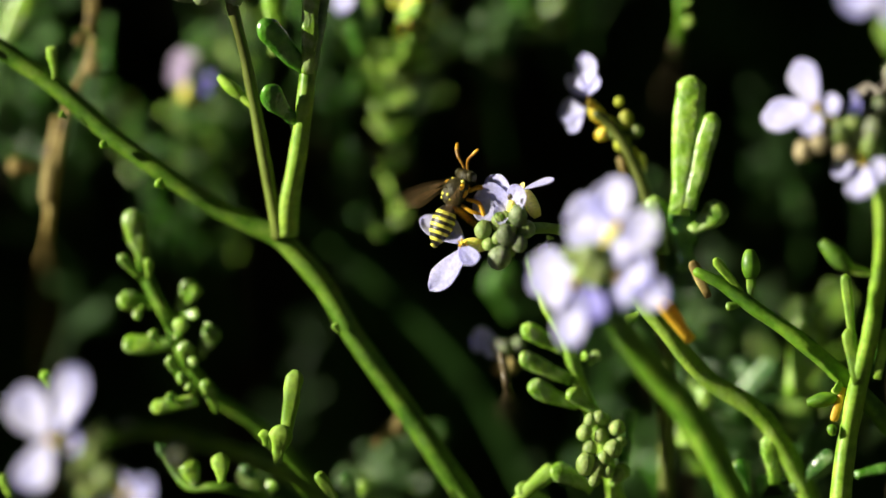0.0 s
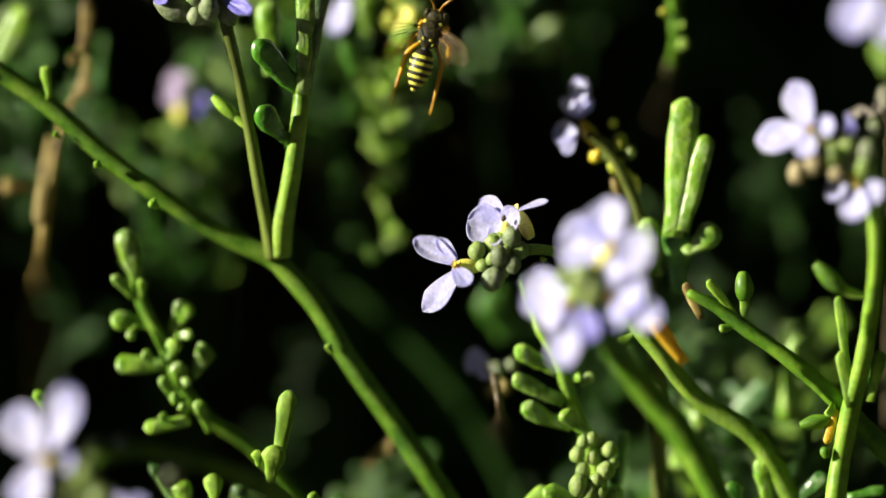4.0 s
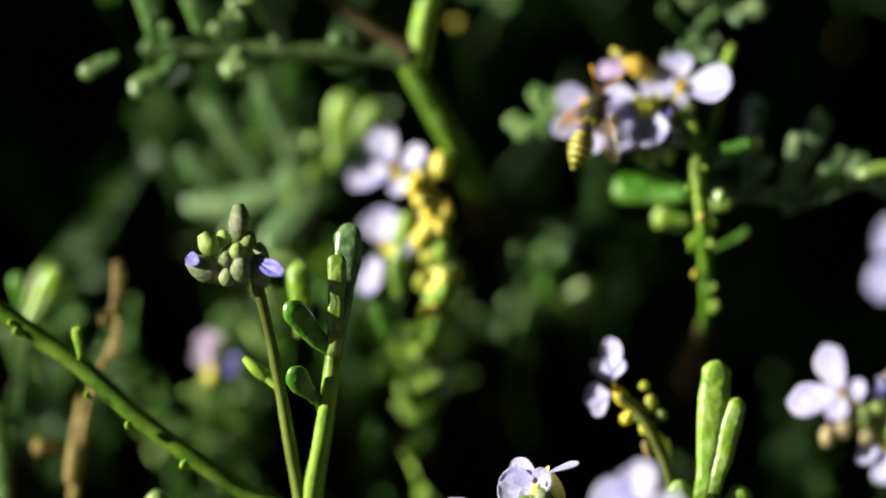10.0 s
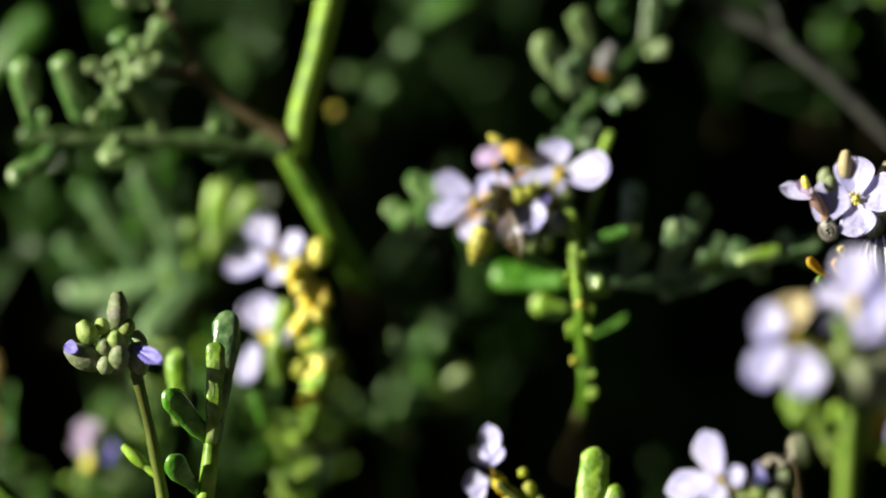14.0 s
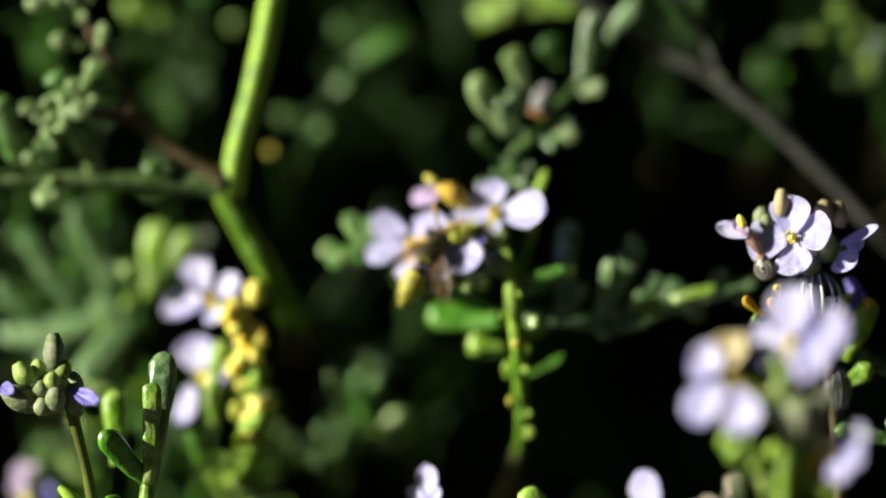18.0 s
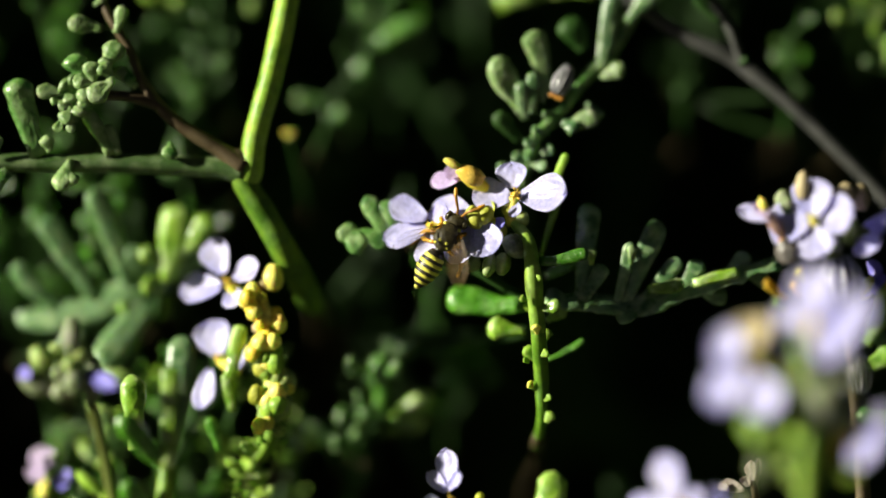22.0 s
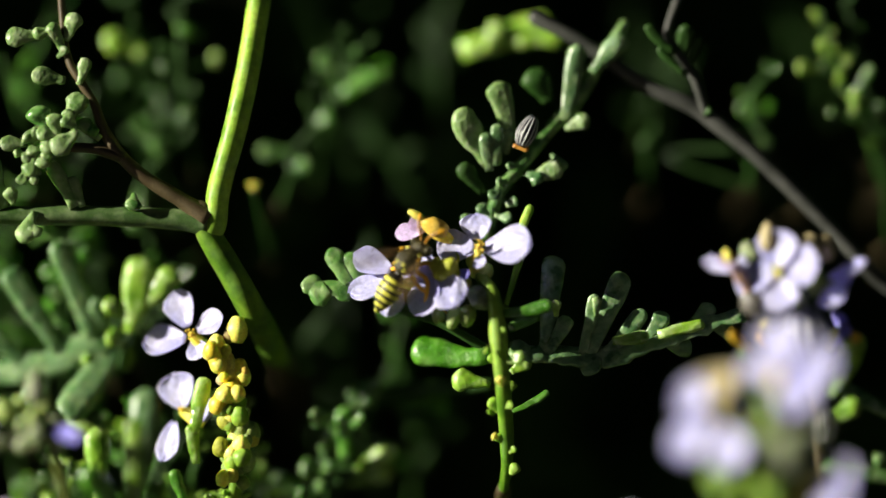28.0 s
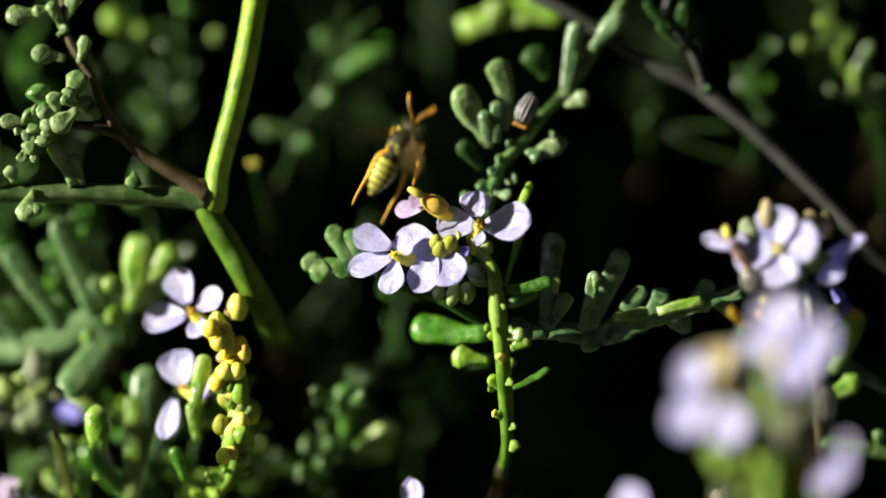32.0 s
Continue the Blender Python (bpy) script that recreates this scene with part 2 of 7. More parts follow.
def tube(pts, radii, per=6, sides=13, uneven=0.10):
    """A stem through the points, with a radius at each; knobbly, with a rounded end."""
    pts = [np.array(q, float) for q in pts]
    radii = list(radii)
    far = len(pts) > 2 and np.linalg.norm(pts[0] - pts[1]) > 45
    line = curve(pts[1:] if far else pts, per)
    rr = np.interp(np.linspace(0, 1, len(line)), np.linspace(0, 1, len(radii) - far), radii[1:] if far else radii)
    if far:     # a straight foot down to the ground
        line = [pts[0], pts[0] * 0.5 + pts[1] * 0.5, pts[0] * 0.06 + pts[1] * 0.94] + line
        rr = np.concatenate([[radii[0]] * 3, rr])
    rr = rr * (1 + uneven * np.array([noise.noise(Vector(p) * 0.35) for p in line]))
    end = unit(line[-1] - line[-2])
    line = line + [line[-1] + end * rr[-1] * 0.5, line[-1] + end * rr[-1] * 0.8]
    rr = np.append(rr, [rr[-1] * 0.8, rr[-1] * 0.3])
    return sweep(line, rr, rr, (0.2, -1, 0.3), sides, 3 if sides > 11 else 0, 0.05)


def club(b, t, w, th=0.6, bend=(0, 0, 0), face=(0, -1, 0.25), full=0.70, neck=None, sides=12):
    """A fleshy leaf from its base to its tip: a neck that swells to a rounded end."""
    b, t = np.array(b, float), np.array(t, float)
    mid = (b + t) / 2 + np.array(bend, float)
    line, wide = [], []
    L = np.linalg.norm(t - b)
    if neck is None:        # long leaves are even fingers, short ones have a narrow neck
        neck = min(0.68, max(0.34, 0.34 + 0.22 * (L / w - 1.6)))
    e = min(w / 2 / max(L, 0.1), 0.6)
    ss = list(np.linspace(0, 1 - e, 6)) + [1 - e * q for q in (0.75, 0.5, 0.3, 0.14, 0.04, 0.0)]
    seed = Vector(b) * 0.7
    for s in ss:
        line.append((1 - s) ** 2 * b + 2 * s * (1 - s) * mid + s * s * t)
        f = neck + (1 - neck) * min(1, s / full) ** 1.4
        if s > 1 - e:
            f *= math.sqrt(max(0.02, 1 - ((s - 1 + e) / e) ** 2))
        wide.append(w / 2 * f * (1 + 0.10 * noise.noise(seed + Vector((s * 3, 0, 0)))))
    wide = np.array(wide)
    verts, faces = sweep(line, wide, wide * th, face, sides)
    if sides > 8:       # dents and swellings of a fleshy leaf
        k = 2.2 / max(w, 0.4)
        groove = 0.16 * w * th * (1 + noise.noise(seed * 3))
        shaped = []
        for i, q in enumerate(verts):
            q, c = np.array(q), line[i // sides]
            lump = noise.noise(Vector(q) * k) + 0.5 * noise.noise(Vector(q) * k * 2.3 + Vector((5, 0, 0)))
            hollow = max(0.0, math.sin(2 * math.pi * (i % sides) / sides)) ** 3 * math.sin(math.pi * ss[i // sides]) * groove
            shaped.append(tuple(q + unit(q - c) * (0.10 * w * lump - hollow)))
        verts = shaped
    return verts, faces


def egg(b, t, w, ridge=0.05):
    """A bud from base to tip, with four faint sepals."""
    b, t = np.array(b, float), np.array(t, float)
    line, wide = [], []
    for s in (0, 0.06, 0.18, 0.34, 0.52, 0.7, 0.85, 0.95, 1.0):
        line.append(b + (t - b) * s)
        wide.append(w / 2 * (0.12 + 0.88 * math.sin(math.pi * (0.08 + 0.84 * s) ** 0.9) ** 0.75))
    wide = np.array(wide)
    verts, faces = sweep(line, wide, wide, (0.3, -1, 0.2), 14, 4, ridge)
    k = 2.0 / max(w, 0.4)
    return [tuple(np.array(q) + unit(np.array(q) - (b + t) / 2) * 0.04 * w * noise.noise(Vector(q) * k)) for q in verts], faces


def ball(c, r, squash=1.0):
    c = np.array(c, float)
    n = noise.noise_vector(Vector(c) * 3.1)
    d = unit((0.15 + 0.9 * n[0], -0.35 + 0.6 * n[1], 0.92)) * r * squash * (1.05 + 0.3 * n[2])
    return egg(c - d, c + d, 2 * r)


def petal_shape(b, t, w, face=(0, -1, 0.15), cup=0.12, ripple=0.09, heart=0.08):
    """A petal from its claw to its rim: broad near the end, a little hollow and wavy, with a thickness."""
    b, t = np.array(b, float), np.array(t, float)
    t[1] += -0.6 * (t[0] - b[0]) + 0.2 * (t[2] - b[2])      # flowers turn to the sun
    L = np.linalg.norm(t - b)
    axis = unit(t - b)
    w = w * 1.12
    face = np.array(face, float) + np.array((-0.60, 0, 0.10))     # petals turn to the light
    side = unit(np.cross(axis, face))
    up = np.cross(side, axis)
    if np.dot(up, face) < 0:
        up = -up
    nu, nv = 13, 21
    seed = Vector(b) * 0.9
    top, low = [], []
    for i in range(nu):
        u = 1 - (1 - i / (nu - 1)) ** 1.35
        hw = w / 2 * (0.18 + 0.82 * math.sin(math.pi * (0.03 + 0.66 * u)) ** 0.95) * (math.sqrt(max(0, 1 - ((u - 0.62) / 0.38) ** 2)) * 0.97 + 0.03 if u > 0.62 else 1)
        for k in range(nv):
            v = -1 + 2 * k / (nv - 1)
            wave = noise.noise(seed + Vector((u * 2.2, v * 1.6, 0))) + 0.45 * noise.noise(seed + Vector((u * 5.5, v * 5.0, 3)))
            fray = noise.noise(seed + Vector((v * 7.5, 1.7, u * 2)))
            reach = u * (1 - heart * math.exp(-(v / 0.35) ** 2) * u ** 6) * (1 + 0.05 * wave * u + 0.035 * fray * u ** 5)
            lift = 0.0016 * w * math.cos(v * 17) * min(1, u * 2) + cup * L * (u ** 2) * 0.8 - cup * L * 0.5 * u + (v * v - 0.3) * hw * 0.22 + ripple * w * wave * u
            q = b + axis * (L * reach) + side * (hw * v * (1 + 0.08 * wave)) + up * lift
            top.append(tuple(q))
            low.append(tuple(q - up * 0.07))
    verts = top + low
    n = len(top)
    faces = []
    for i in range(nu - 1):
        for k in range(nv - 1):
            a = i * nv + k
            faces.append((a, a + 1, a + nv + 1, a + nv))
            faces.append((n + a, n + a + nv, n + a + nv + 1, n + a + 1))
    rim = [k for k in range(nv)] + [i * nv + nv - 1 for i in range(1, nu)] + [(nu - 1) * nv + k for k in range(nv - 2, -1, -1)] + [i * nv for i in range(nu - 2, 0, -1)]
    for a, c in zip(rim, rim[1:] + rim[:1]):
        faces.append((a, n + a, n + c, c))
    return verts, faces


def join(shapes):
    verts, faces = [], []
    for v, f in shapes:
        o = len(verts)
        verts += v
        faces += [tuple(i + o for i in q) for q in f]
    return verts, faces


# ---- things and parts ----
def thing(name, base, label, category, group="", kind=""):
    ob = new(name)
    ob.empty_display_size = 0.005
    ob.location = world(base)
    return tagged(ob, label, category, group, kind)


def origin(ob):
    top = ob
    while top.parent:
        top = top.parent
    return top.location


def part(name, shape, material, parent, label=""):
    """One mesh under a thing or a part; the shape is on the plan, in millimetres."""
    me = bpy.data.meshes.new(name)
    o = origin(parent)
    me.from_pydata([tuple(world(v) - o) for v in shape[0]], [], shape[1])
    me.polygons.foreach_set("use_smooth", [True] * len(me.polygons))
    me.materials.append(material)
    ob = new(name, me)
    ob.parent = parent
    return tagged(ob, label)


def root(p, dx=0, dy=0):
    """The place on the ground below a point of the plan."""
    g = world(p)
    g.z = -0.01
    q = PLAN.inverted() @ g * 1000
    return (q.x + dx, q.y + dy, q.z)


def stamens(c, r, parent, material=None, n=7, name="flower_centre"):
    """The yellow middle of a flower: a short pistil and anthers round it, towards the viewer."""
    c = np.array(c, float)
    rng = random.Random(int(abs(c[0] * 31 + c[2] * 17)))
    shapes = [club(c + np.array((0, 0.6, 0)), c + np.array((0, -0.8, 0.1)), r * 0.8, 1.0)]
    for i in range(n):
        a = 2 * math.pi * i / n + rng.uniform(-0.3, 0.3)
        d = np.array((math.cos(a), -0.9, math.sin(a))) * r * rng.uniform(0.55, 0.95)
        shapes.append(tube([c + np.array((0, 0.5, 0)), c + d * 0.6, c + d], [0.10, 0.08, 0.08], 2, 5))
        shapes.append(club(c + d * 0.85, c + d * 1.15 + np.array((0, -0.1, 0.12)), r * 0.5, 0.8, sides=6))
    return part(name, join(shapes), material or ANTHER, parent)


def flower(parent, centre, petals, calyx=None, material=None, middle=0.55, calyx_material=None, anther=None, label=""):
    """A four-petalled flower: a green cup as the part, with its petals and centre under it. petals: (base, tip, width, face, cup)."""
    c = np.array(centre, float)
    back = np.array(calyx, float) if calyx is not None else c + np.array((0, 3.0, -0.6))
    cup_ob = part("flower", egg(back, c + (c - back) * 0.05, 1.7), calyx_material or CALYX, parent, label)
    for spec in petals:
        b, t, w = spec[:3]
        face = spec[3] if len(spec) > 3 else (0, -1, 0.2)
        cup = spec[4] if len(spec) > 4 else 0.12
        m = spec[5] if len(spec) > 5 else (material or PETAL)
        part("petal", petal_shape(b, t, w, face, cup), m, cup_ob)
    if middle:
        stamens(c + np.array((0, -0.2, 0)), middle, cup_ob, anther)
    return cup_ob


def buds(parent, specs, material=None, name="bud", grow=1.0):
    """Buds: (base, tip, width) or (centre, radius), each with a material of its own if one is given."""
    for s in specs:
        m = s[3] if len(s) > 3 else (material or BUD)
        if np.ndim(s[1]) == 0:
            m = s[2] if len(s) > 2 else (material or BUD)
            part(name, ball(s[0], s[1] * grow), m, parent)
        else:
            part(name, egg(s[0], s[1], s[2]), m, parent)


def leaves(parent, specs, material=None, th=0.6):
    """Fleshy leaves: (base, tip, width, bend, material)."""
    for s in specs:
        bend = s[3] if len(s) > 3 and s[3] else (0, 0, 0)
        m = s[4] if len(s) > 4 else (material or LEAF)
        part("leaf", club(s[0], s[1], s[2], th, bend), m, parent)


def twiggy(parent, pts, count, size, material, seed, spread=1.0, start=0.1):
    """Finger-like leaves growing out of a stem: count of them, about size millimetres long, each a leaf with a lobe or two."""
    rng = random.Random(seed)
    line = curve(pts, 8)
    for i in range(count):
        p = line[int(len(line) * (start + (1 - start) * (i + rng.random()) / count)) % len(line)]
        a = rng.uniform(0, 2 * math.pi)
        d = unit((math.cos(a) * spread, math.sin(a) * 0.8 * spread, rng.uniform(0.2, 1.0)))
        L = size * rng.uniform(0.8, 2.1)
        w = size * rng.uniform(0.36, 0.62)
        shapes = [club(p, p + d * L, w, 0.65, np.array((0, 0, -0.14 * L)), neck=0.3, sides=7)]
        if L > size * 1.3:
            side = unit(np.cross(d, (rng.uniform(-0.4, 0.4), 1, 0.2)))
            for q, f in ((0.45, 1), (0.62, -1)):
                b = p + d * L * q + np.array((0, 0, -0.07 * L))
                shapes.append(club(b, b + (d * 0.7 + side * f * 0.8) * L * rng.uniform(0.22, 0.36), w * 0.62, 0.65, sides=6))
        part("leaf", join(shapes), material, parent)


def pinnate(parent, pts, wide, lobes, material, th=0.35, face=(0, -1, 0.3)):
    """One lobed fleshy leaf: a blade along the points and lobes (place along it, tip, width) that grow out of it."""
    line = curve(pts, 9)
    n = len(line)
    ww = np.array([wide / 2 * (0.35 + 0.65 * math.sin(math.pi * min(1, 0.12 + 0.80 * i / (n - 1))) ** 0.7) * (1 + 0.18 * noise.noise(Vector(line[i]) * 0.5)) for i in range(n)])
    shapes = [sweep(line, ww, ww * th, face, 12)]
    shapes[0] = ([tuple(np.array(v) + 0.16 * wide * np.array(noise.noise_vector(Vector(v) * 0.75)) * np.array((1, 0.35, 1))) for v in shapes[0][0]], shapes[0][1])
    for q, tip, w in lobes:
        b = line[int(q * (n - 1))]
        t = np.array(tip, float)
        shapes.append(club(b, t, w, 0.36, (t - b) * 0.06 + np.array((0, 0, -0.04 * np.linalg.norm(t - b))), neck=0.62))
    return part("leaf_blade", join(shapes), material, parent)


# ---- the ground ----
def build_ground():
    n = 40
    xs = [math.copysign(abs(s) ** 3, s) * 60 for s in np.linspace(-1, 1, n)]
    verts = [(x, y, 0.02 * noise.noise(Vector((x * 3, y * 3, 0))) - 0.01) for y in xs for x in xs]
    faces = [(j * n + i, j * n + i + 1, (j + 1) * n + i + 1, (j + 1) * n + i) for j in range(n - 1) for i in range(n - 1)]
    me = bpy.data.meshes.new("ground")
    me.from_pydata(verts, [], faces)
    me.polygons.foreach_set("use_smooth", [True] * len(me.polygons))
    me.materials.append(SOIL)
    tagged(new("ground", me), "soil under the shrub, darkened for shade", "ground", kind="structure")


build_ground()


# ---- the long forked stem with a bud head and a leafy shoot ----
def forked_stem():
    s = thing("flowering_stem", (9.52, 6.00, -23.54), "long green stem forking into a bud head and leafy shoot", "plant stem")
    main = [root((17.95, 10.00, -36.95), 20), (17.97, 10.00, -36.95), (9.77, 8.00, -24.41), (5.49, 7.00, -18.19), (1.20, 7.00, -11.91), (-3.46, 6.00, -5.37), (-6.84, 6.00, 0.26), (-9.84, 6.00, 3.79), (-12.34, 6.00, 6.03), (-17.84, 6.00, 8.59), (-24.21, 5.00, 12.56), (-30.60, 5.00, 17.17), (-36.99, 5.00, 22.80), (-43.38, 5.00, 27.16), (-51.69, 5.00, 32.92)]
    part("stem", tube(main, [1.46, 1.42, 1.38, 1.33, 1.28, 1.26, 1.26, 1.24, 1.18, 1.13, 1.12, 1.12, 1.12, 1.12, 1.06], uneven=0.06), GREEN, s)
    for b, t, w in (((-37.15, 4.00, 23.83), (-37.85, 4.00, 27.53), 1.08), ((-5.03, 4.00, -4.97), (-5.80, 4.00, -3.82), 1.02)):
        part("side_shoot", club(b, t, w), LIME, s)
    for p, q, w in (((-43.94, 4.00, 26.39), (-44.83, 3.50, 27.27), 1.15), ((-45.10, 4.00, 27.79), (-45.35, 3.50, 28.03), 0.89), ((-37.28, 4.00, 24.77), (-37.62, 4.00, 27.58), 1.15), ((-31.20, 3.00, 16.11), (-32.09, 2.50, 16.61), 1.15), ((-24.84, 3.00, 11.56), (-25.80, 2.50, 12.31), 1.40), ((-35.97, 4.00, 19.41), (-36.73, 3.50, 20.04), 0.89)):
        part("side_shoot", club(p, q, w), LIME, s)
    brown = [(-11.85, 5.00, 5.84), (-12.50, 4.00, 9.03), (-13.42, 3.00, 13.81), (-14.48, 2.00, 19.86), (-15.80, 1.00, 26.54), (-17.23, 0.00, 32.26)]
    part("flower_stalk", tube(brown, [0.96, 0.77, 0.77, 0.70, 0.64, 0.70]), surface("stalk_brown_green", [(0.045, 0.05, 0.012), (0.13, 0.18, 0.02)], 120, 0.45), s, "brownish flower stalk")
    green = [(-11.08, 5.00, 6.16), (-10.91, 4.00, 9.68), (-9.98, 3.00, 14.47), (-9.24, 2.00, 19.26), (-8.64, 2.00, 24.69)]
    shoot = part("leafy_shoot", tube(green, [1.25, 1.22, 1.10, 0.98, 0.95]), LIME, s)
    leaves(shoot, [((-8.64, 2.00, 24.69), (-13.97, -1.00, 30.38), 2.80, (0.3, 0, -0.9), LEAF), ((-10.01, 2.00, 19.06), (-13.35, -1.00, 23.05), 2.80, (-0.2, 0, -0.8), LEAF),
                   ((-8.51, 2.00, 24.69), (-6.83, 2.00, 39.39), 3.10, (0.2, 0, 0), LEAF_GLAUCOUS), ((-8.57, 1.00, 24.36), (-8.26, 0.00, 35.83), 2.17, (0, 0, 0), LEAF_LIGHT),
                   ((-12.21, 9.00, 26.67), (-12.59, 9.00, 35.19), 2.81, None, LEAF_LIGHT), ((-8.83, 3.00, 23.42), (-8.78, 2.00, 25.96), 2.17, None, LEAF_GREY), ((-10.39, 3.00, 18.17), (-9.88, 2.00, 19.44), 1.91, None, LEAF_GREY)])
    part("bud", egg((-16.03, 2.00, 21.70), (-18.79, 2.00, 24.11), 1.53), LIME, s)
    part("side_shoot", tube([(-14.49, 2.00, 20.50), (-15.51, 2.00, 21.32), (-16.41, 2.00, 22.08)], [0.57, 0.57, 0.45]), LIME, s)
    head = part("bud_head", ball((-19.89, 2.00, 35.15), 1.91), BUD, s, "crowded head of grey-green buds")
    buds(head, [((-19.18, 0.00, 37.35), (-19.40, 0.00, 41.43), 2.55, BUD_GREY), ((-21.98, 0.00, 35.74), (-23.65, 0.00, 38.08), 2.42), ((-20.97, 1.00, 36.59), (-21.24, 1.00, 38.50), 1.79), ((-18.54, 0.00, 36.59), (-18.10, 0.00, 38.38), 2.04),
                ((-19.54, -1.00, 34.78), (-19.54, -2.00, 36.93), 2.04), ((-19.14, -1.00, 32.74), (-19.08, -2.00, 35.40), 2.42, BUD_GREY), ((-21.32, 0.00, 33.00), (-25.16, 0.00, 35.14), 2.93, BUD_GREY), ((-20.60, -1.00, 32.09), (-20.74, -1.00, 34.13), 1.91, BUD_GREY),
                ((-20.68, -1.00, 34.45), (-20.87, -2.00, 35.90), 1.53, BUD_GREY), ((-16.85, 0.00, 32.01), (-17.26, 0.00, 35.77), 2.68, BUD_GREY), ((-16.49, 1.00, 34.83), (-17.34, 1.00, 37.06), 1.79, BUD_GREY)])
    part("petal", petal_shape((-17.50, -1.00, 35.17), (-14.29, -2.00, 33.39), 1.79, (0.3, -1, 0.5), 0.1, 0.3), PETAL_DEEP, head, "unfolding violet-blue petal")
    part("petal", petal_shape((-23.86, -2.00, 34.73), (-25.26, -2.00, 35.49), 1.53, (-0.3, -1, 0.3)), PETAL_DEEP, head)


# ---- fleshy leaf branch low at the left ----
def leaf_branch():
    s = thing("leaf_branch", (-7.79, 11.00, -22.96), "side branch with thick rounded grey-green leaves", "plant stem")
    line = [root((-2.70, 17.00, -31.41)), (-2.70, 17.00, -31.41), (-7.82, 15.00, -23.66), (-13.57, 12.00, -16.23), (-18.99, 10.00, -12.35), (-22.48, 8.00, -8.17), (-24.40, 8.00, -3.69), (-26.64, 8.00, 0.48), (-27.91, 8.00, 4.64)]
    part("stem", tube(line, [1.02, 0.89, 0.89, 0.83, 0.77, 0.77, 0.77, 0.77, 0.57]), GREEN, s)
    leaves(s, [((-27.19, 7.80, 2.96), (-28.84, 7.00, 9.06), 2.90), ((-27.60, 7.30, 1.30), (-30.08, 6.50, 3.93), 1.24), ((-25.81, 8.30, -1.75), (-30.24, 7.50, -1.06), 2.35), ((-27.32, 6.80, -1.75), (-28.27, 6.00, -3.41), 1.24), ((-23.46, 8.80, -2.58), (-21.51, 8.00, 0.88), 2.62), ((-22.90, 7.80, -2.86), (-20.95, 7.00, -2.86), 1.52), ((-23.58, 6.80, -5.63), (-22.87, 6.00, -3.27), 2.07), ((-20.97, 8.80, -7.85), (-19.16, 8.00, -4.11), 2.35), ((-20.26, 7.80, -5.08), (-19.84, 7.00, -3.74), 1.24), ((-23.87, 8.30, -6.19), (-29.68, 7.50, -6.32), 2.35), ((-25.66, 7.30, -6.18), (-26.48, 6.50, -4.66), 1.33), ((-22.19, 6.80, -8.95), (-22.73, 6.00, -5.90), 2.21), ((-23.16, 6.80, -10.06), (-24.53, 6.00, -7.56), 1.38), ((-21.77, 6.30, -10.33), (-23.56, 5.50, -9.92), 1.52), ((-21.49, 6.30, -11.72), (-22.31, 5.50, -10.61), 1.66), ((-21.23, 7.30, -12.56), (-26.48, 6.50, -13.52), 1.71), ((-23.44, 6.80, -12.83), (-24.67, 6.00, -11.86), 1.24), ((-19.01, 7.30, -13.94), (-20.11, 6.50, -11.17), 1.38), ((-26.76, 6.80, 1.30), (-26.75, 6.00, 3.51), 1.33), ((-22.61, 6.80, -6.74), (-21.35, 6.00, -8.67), 1.10)], LEAF_LIGHT)
    part("side_branch", tube([(-6.82, 9.00, -27.10), (-13.53, 8.00, -23.81), (-18.50, 6.00, -22.49), (-22.48, 7.00, -22.25), (-25.07, 9.00, -18.43)], [0.77, 0.70, 0.57, 0.51, 0.32]), GREEN, s)
    leaves(s, [((-12.04, 0.00, -19.61), (-11.52, -1.00, -15.26), 2.55, None, LIME), ((-11.21, 0.00, -16.42), (-9.98, -1.00, -9.08), 2.04, None, LIME), ((-13.45, 1.00, -17.70), (-13.58, 1.00, -15.79), 1.40, None, LIME), ((-5.17, 2.00, -24.75), (-7.59, 2.00, -20.66), 1.53, None, LIME), ((-21.51, 6.00, -22.23), (-22.46, 6.00, -19.35), 2.81, None, LEAF_LIGHT), ((-18.46, 3.00, -21.94), (-18.58, 3.00, -18.36), 2.30, None, LIME), ((-20.20, 5.00, -11.99), (-20.26, 5.00, -10.20), 1.53, None, LEAF_LIGHT), ((-14.81, 8.00, -21.63), (-16.09, 8.00, -19.70), 1.91, None, LEAF_GREY), ((-13.53, 8.00, -23.55), (-12.50, 8.00, -21.63), 1.66, None, LEAF_LIGHT), ((-24.43, 9.00, -17.79), (-25.71, 9.00, -18.43), 2.55, None, LEAF_GREY), ((-3.93, 10.00, -22.31), (-4.83, 10.00, -21.02), 1.79, None, LEAF_GREY), ((-2.65, 10.00, -23.59), (-2.27, 10.00, -21.67), 1.66, None, LEAF_LIGHT),
               ((-37.81, 6.00, -11.34), (-38.57, 6.00, -9.10), 1.66, None, LEAF_LIGHT), ((-42.35, 8.00, -23.52), (-43.63, 8.00, -20.96), 1.28, None, LIME), ((-1.38, 14.00, -17.87), (3.76, 14.00, -14.98), 2.42, (0, 0, 1.5), LEAF_DRY)])


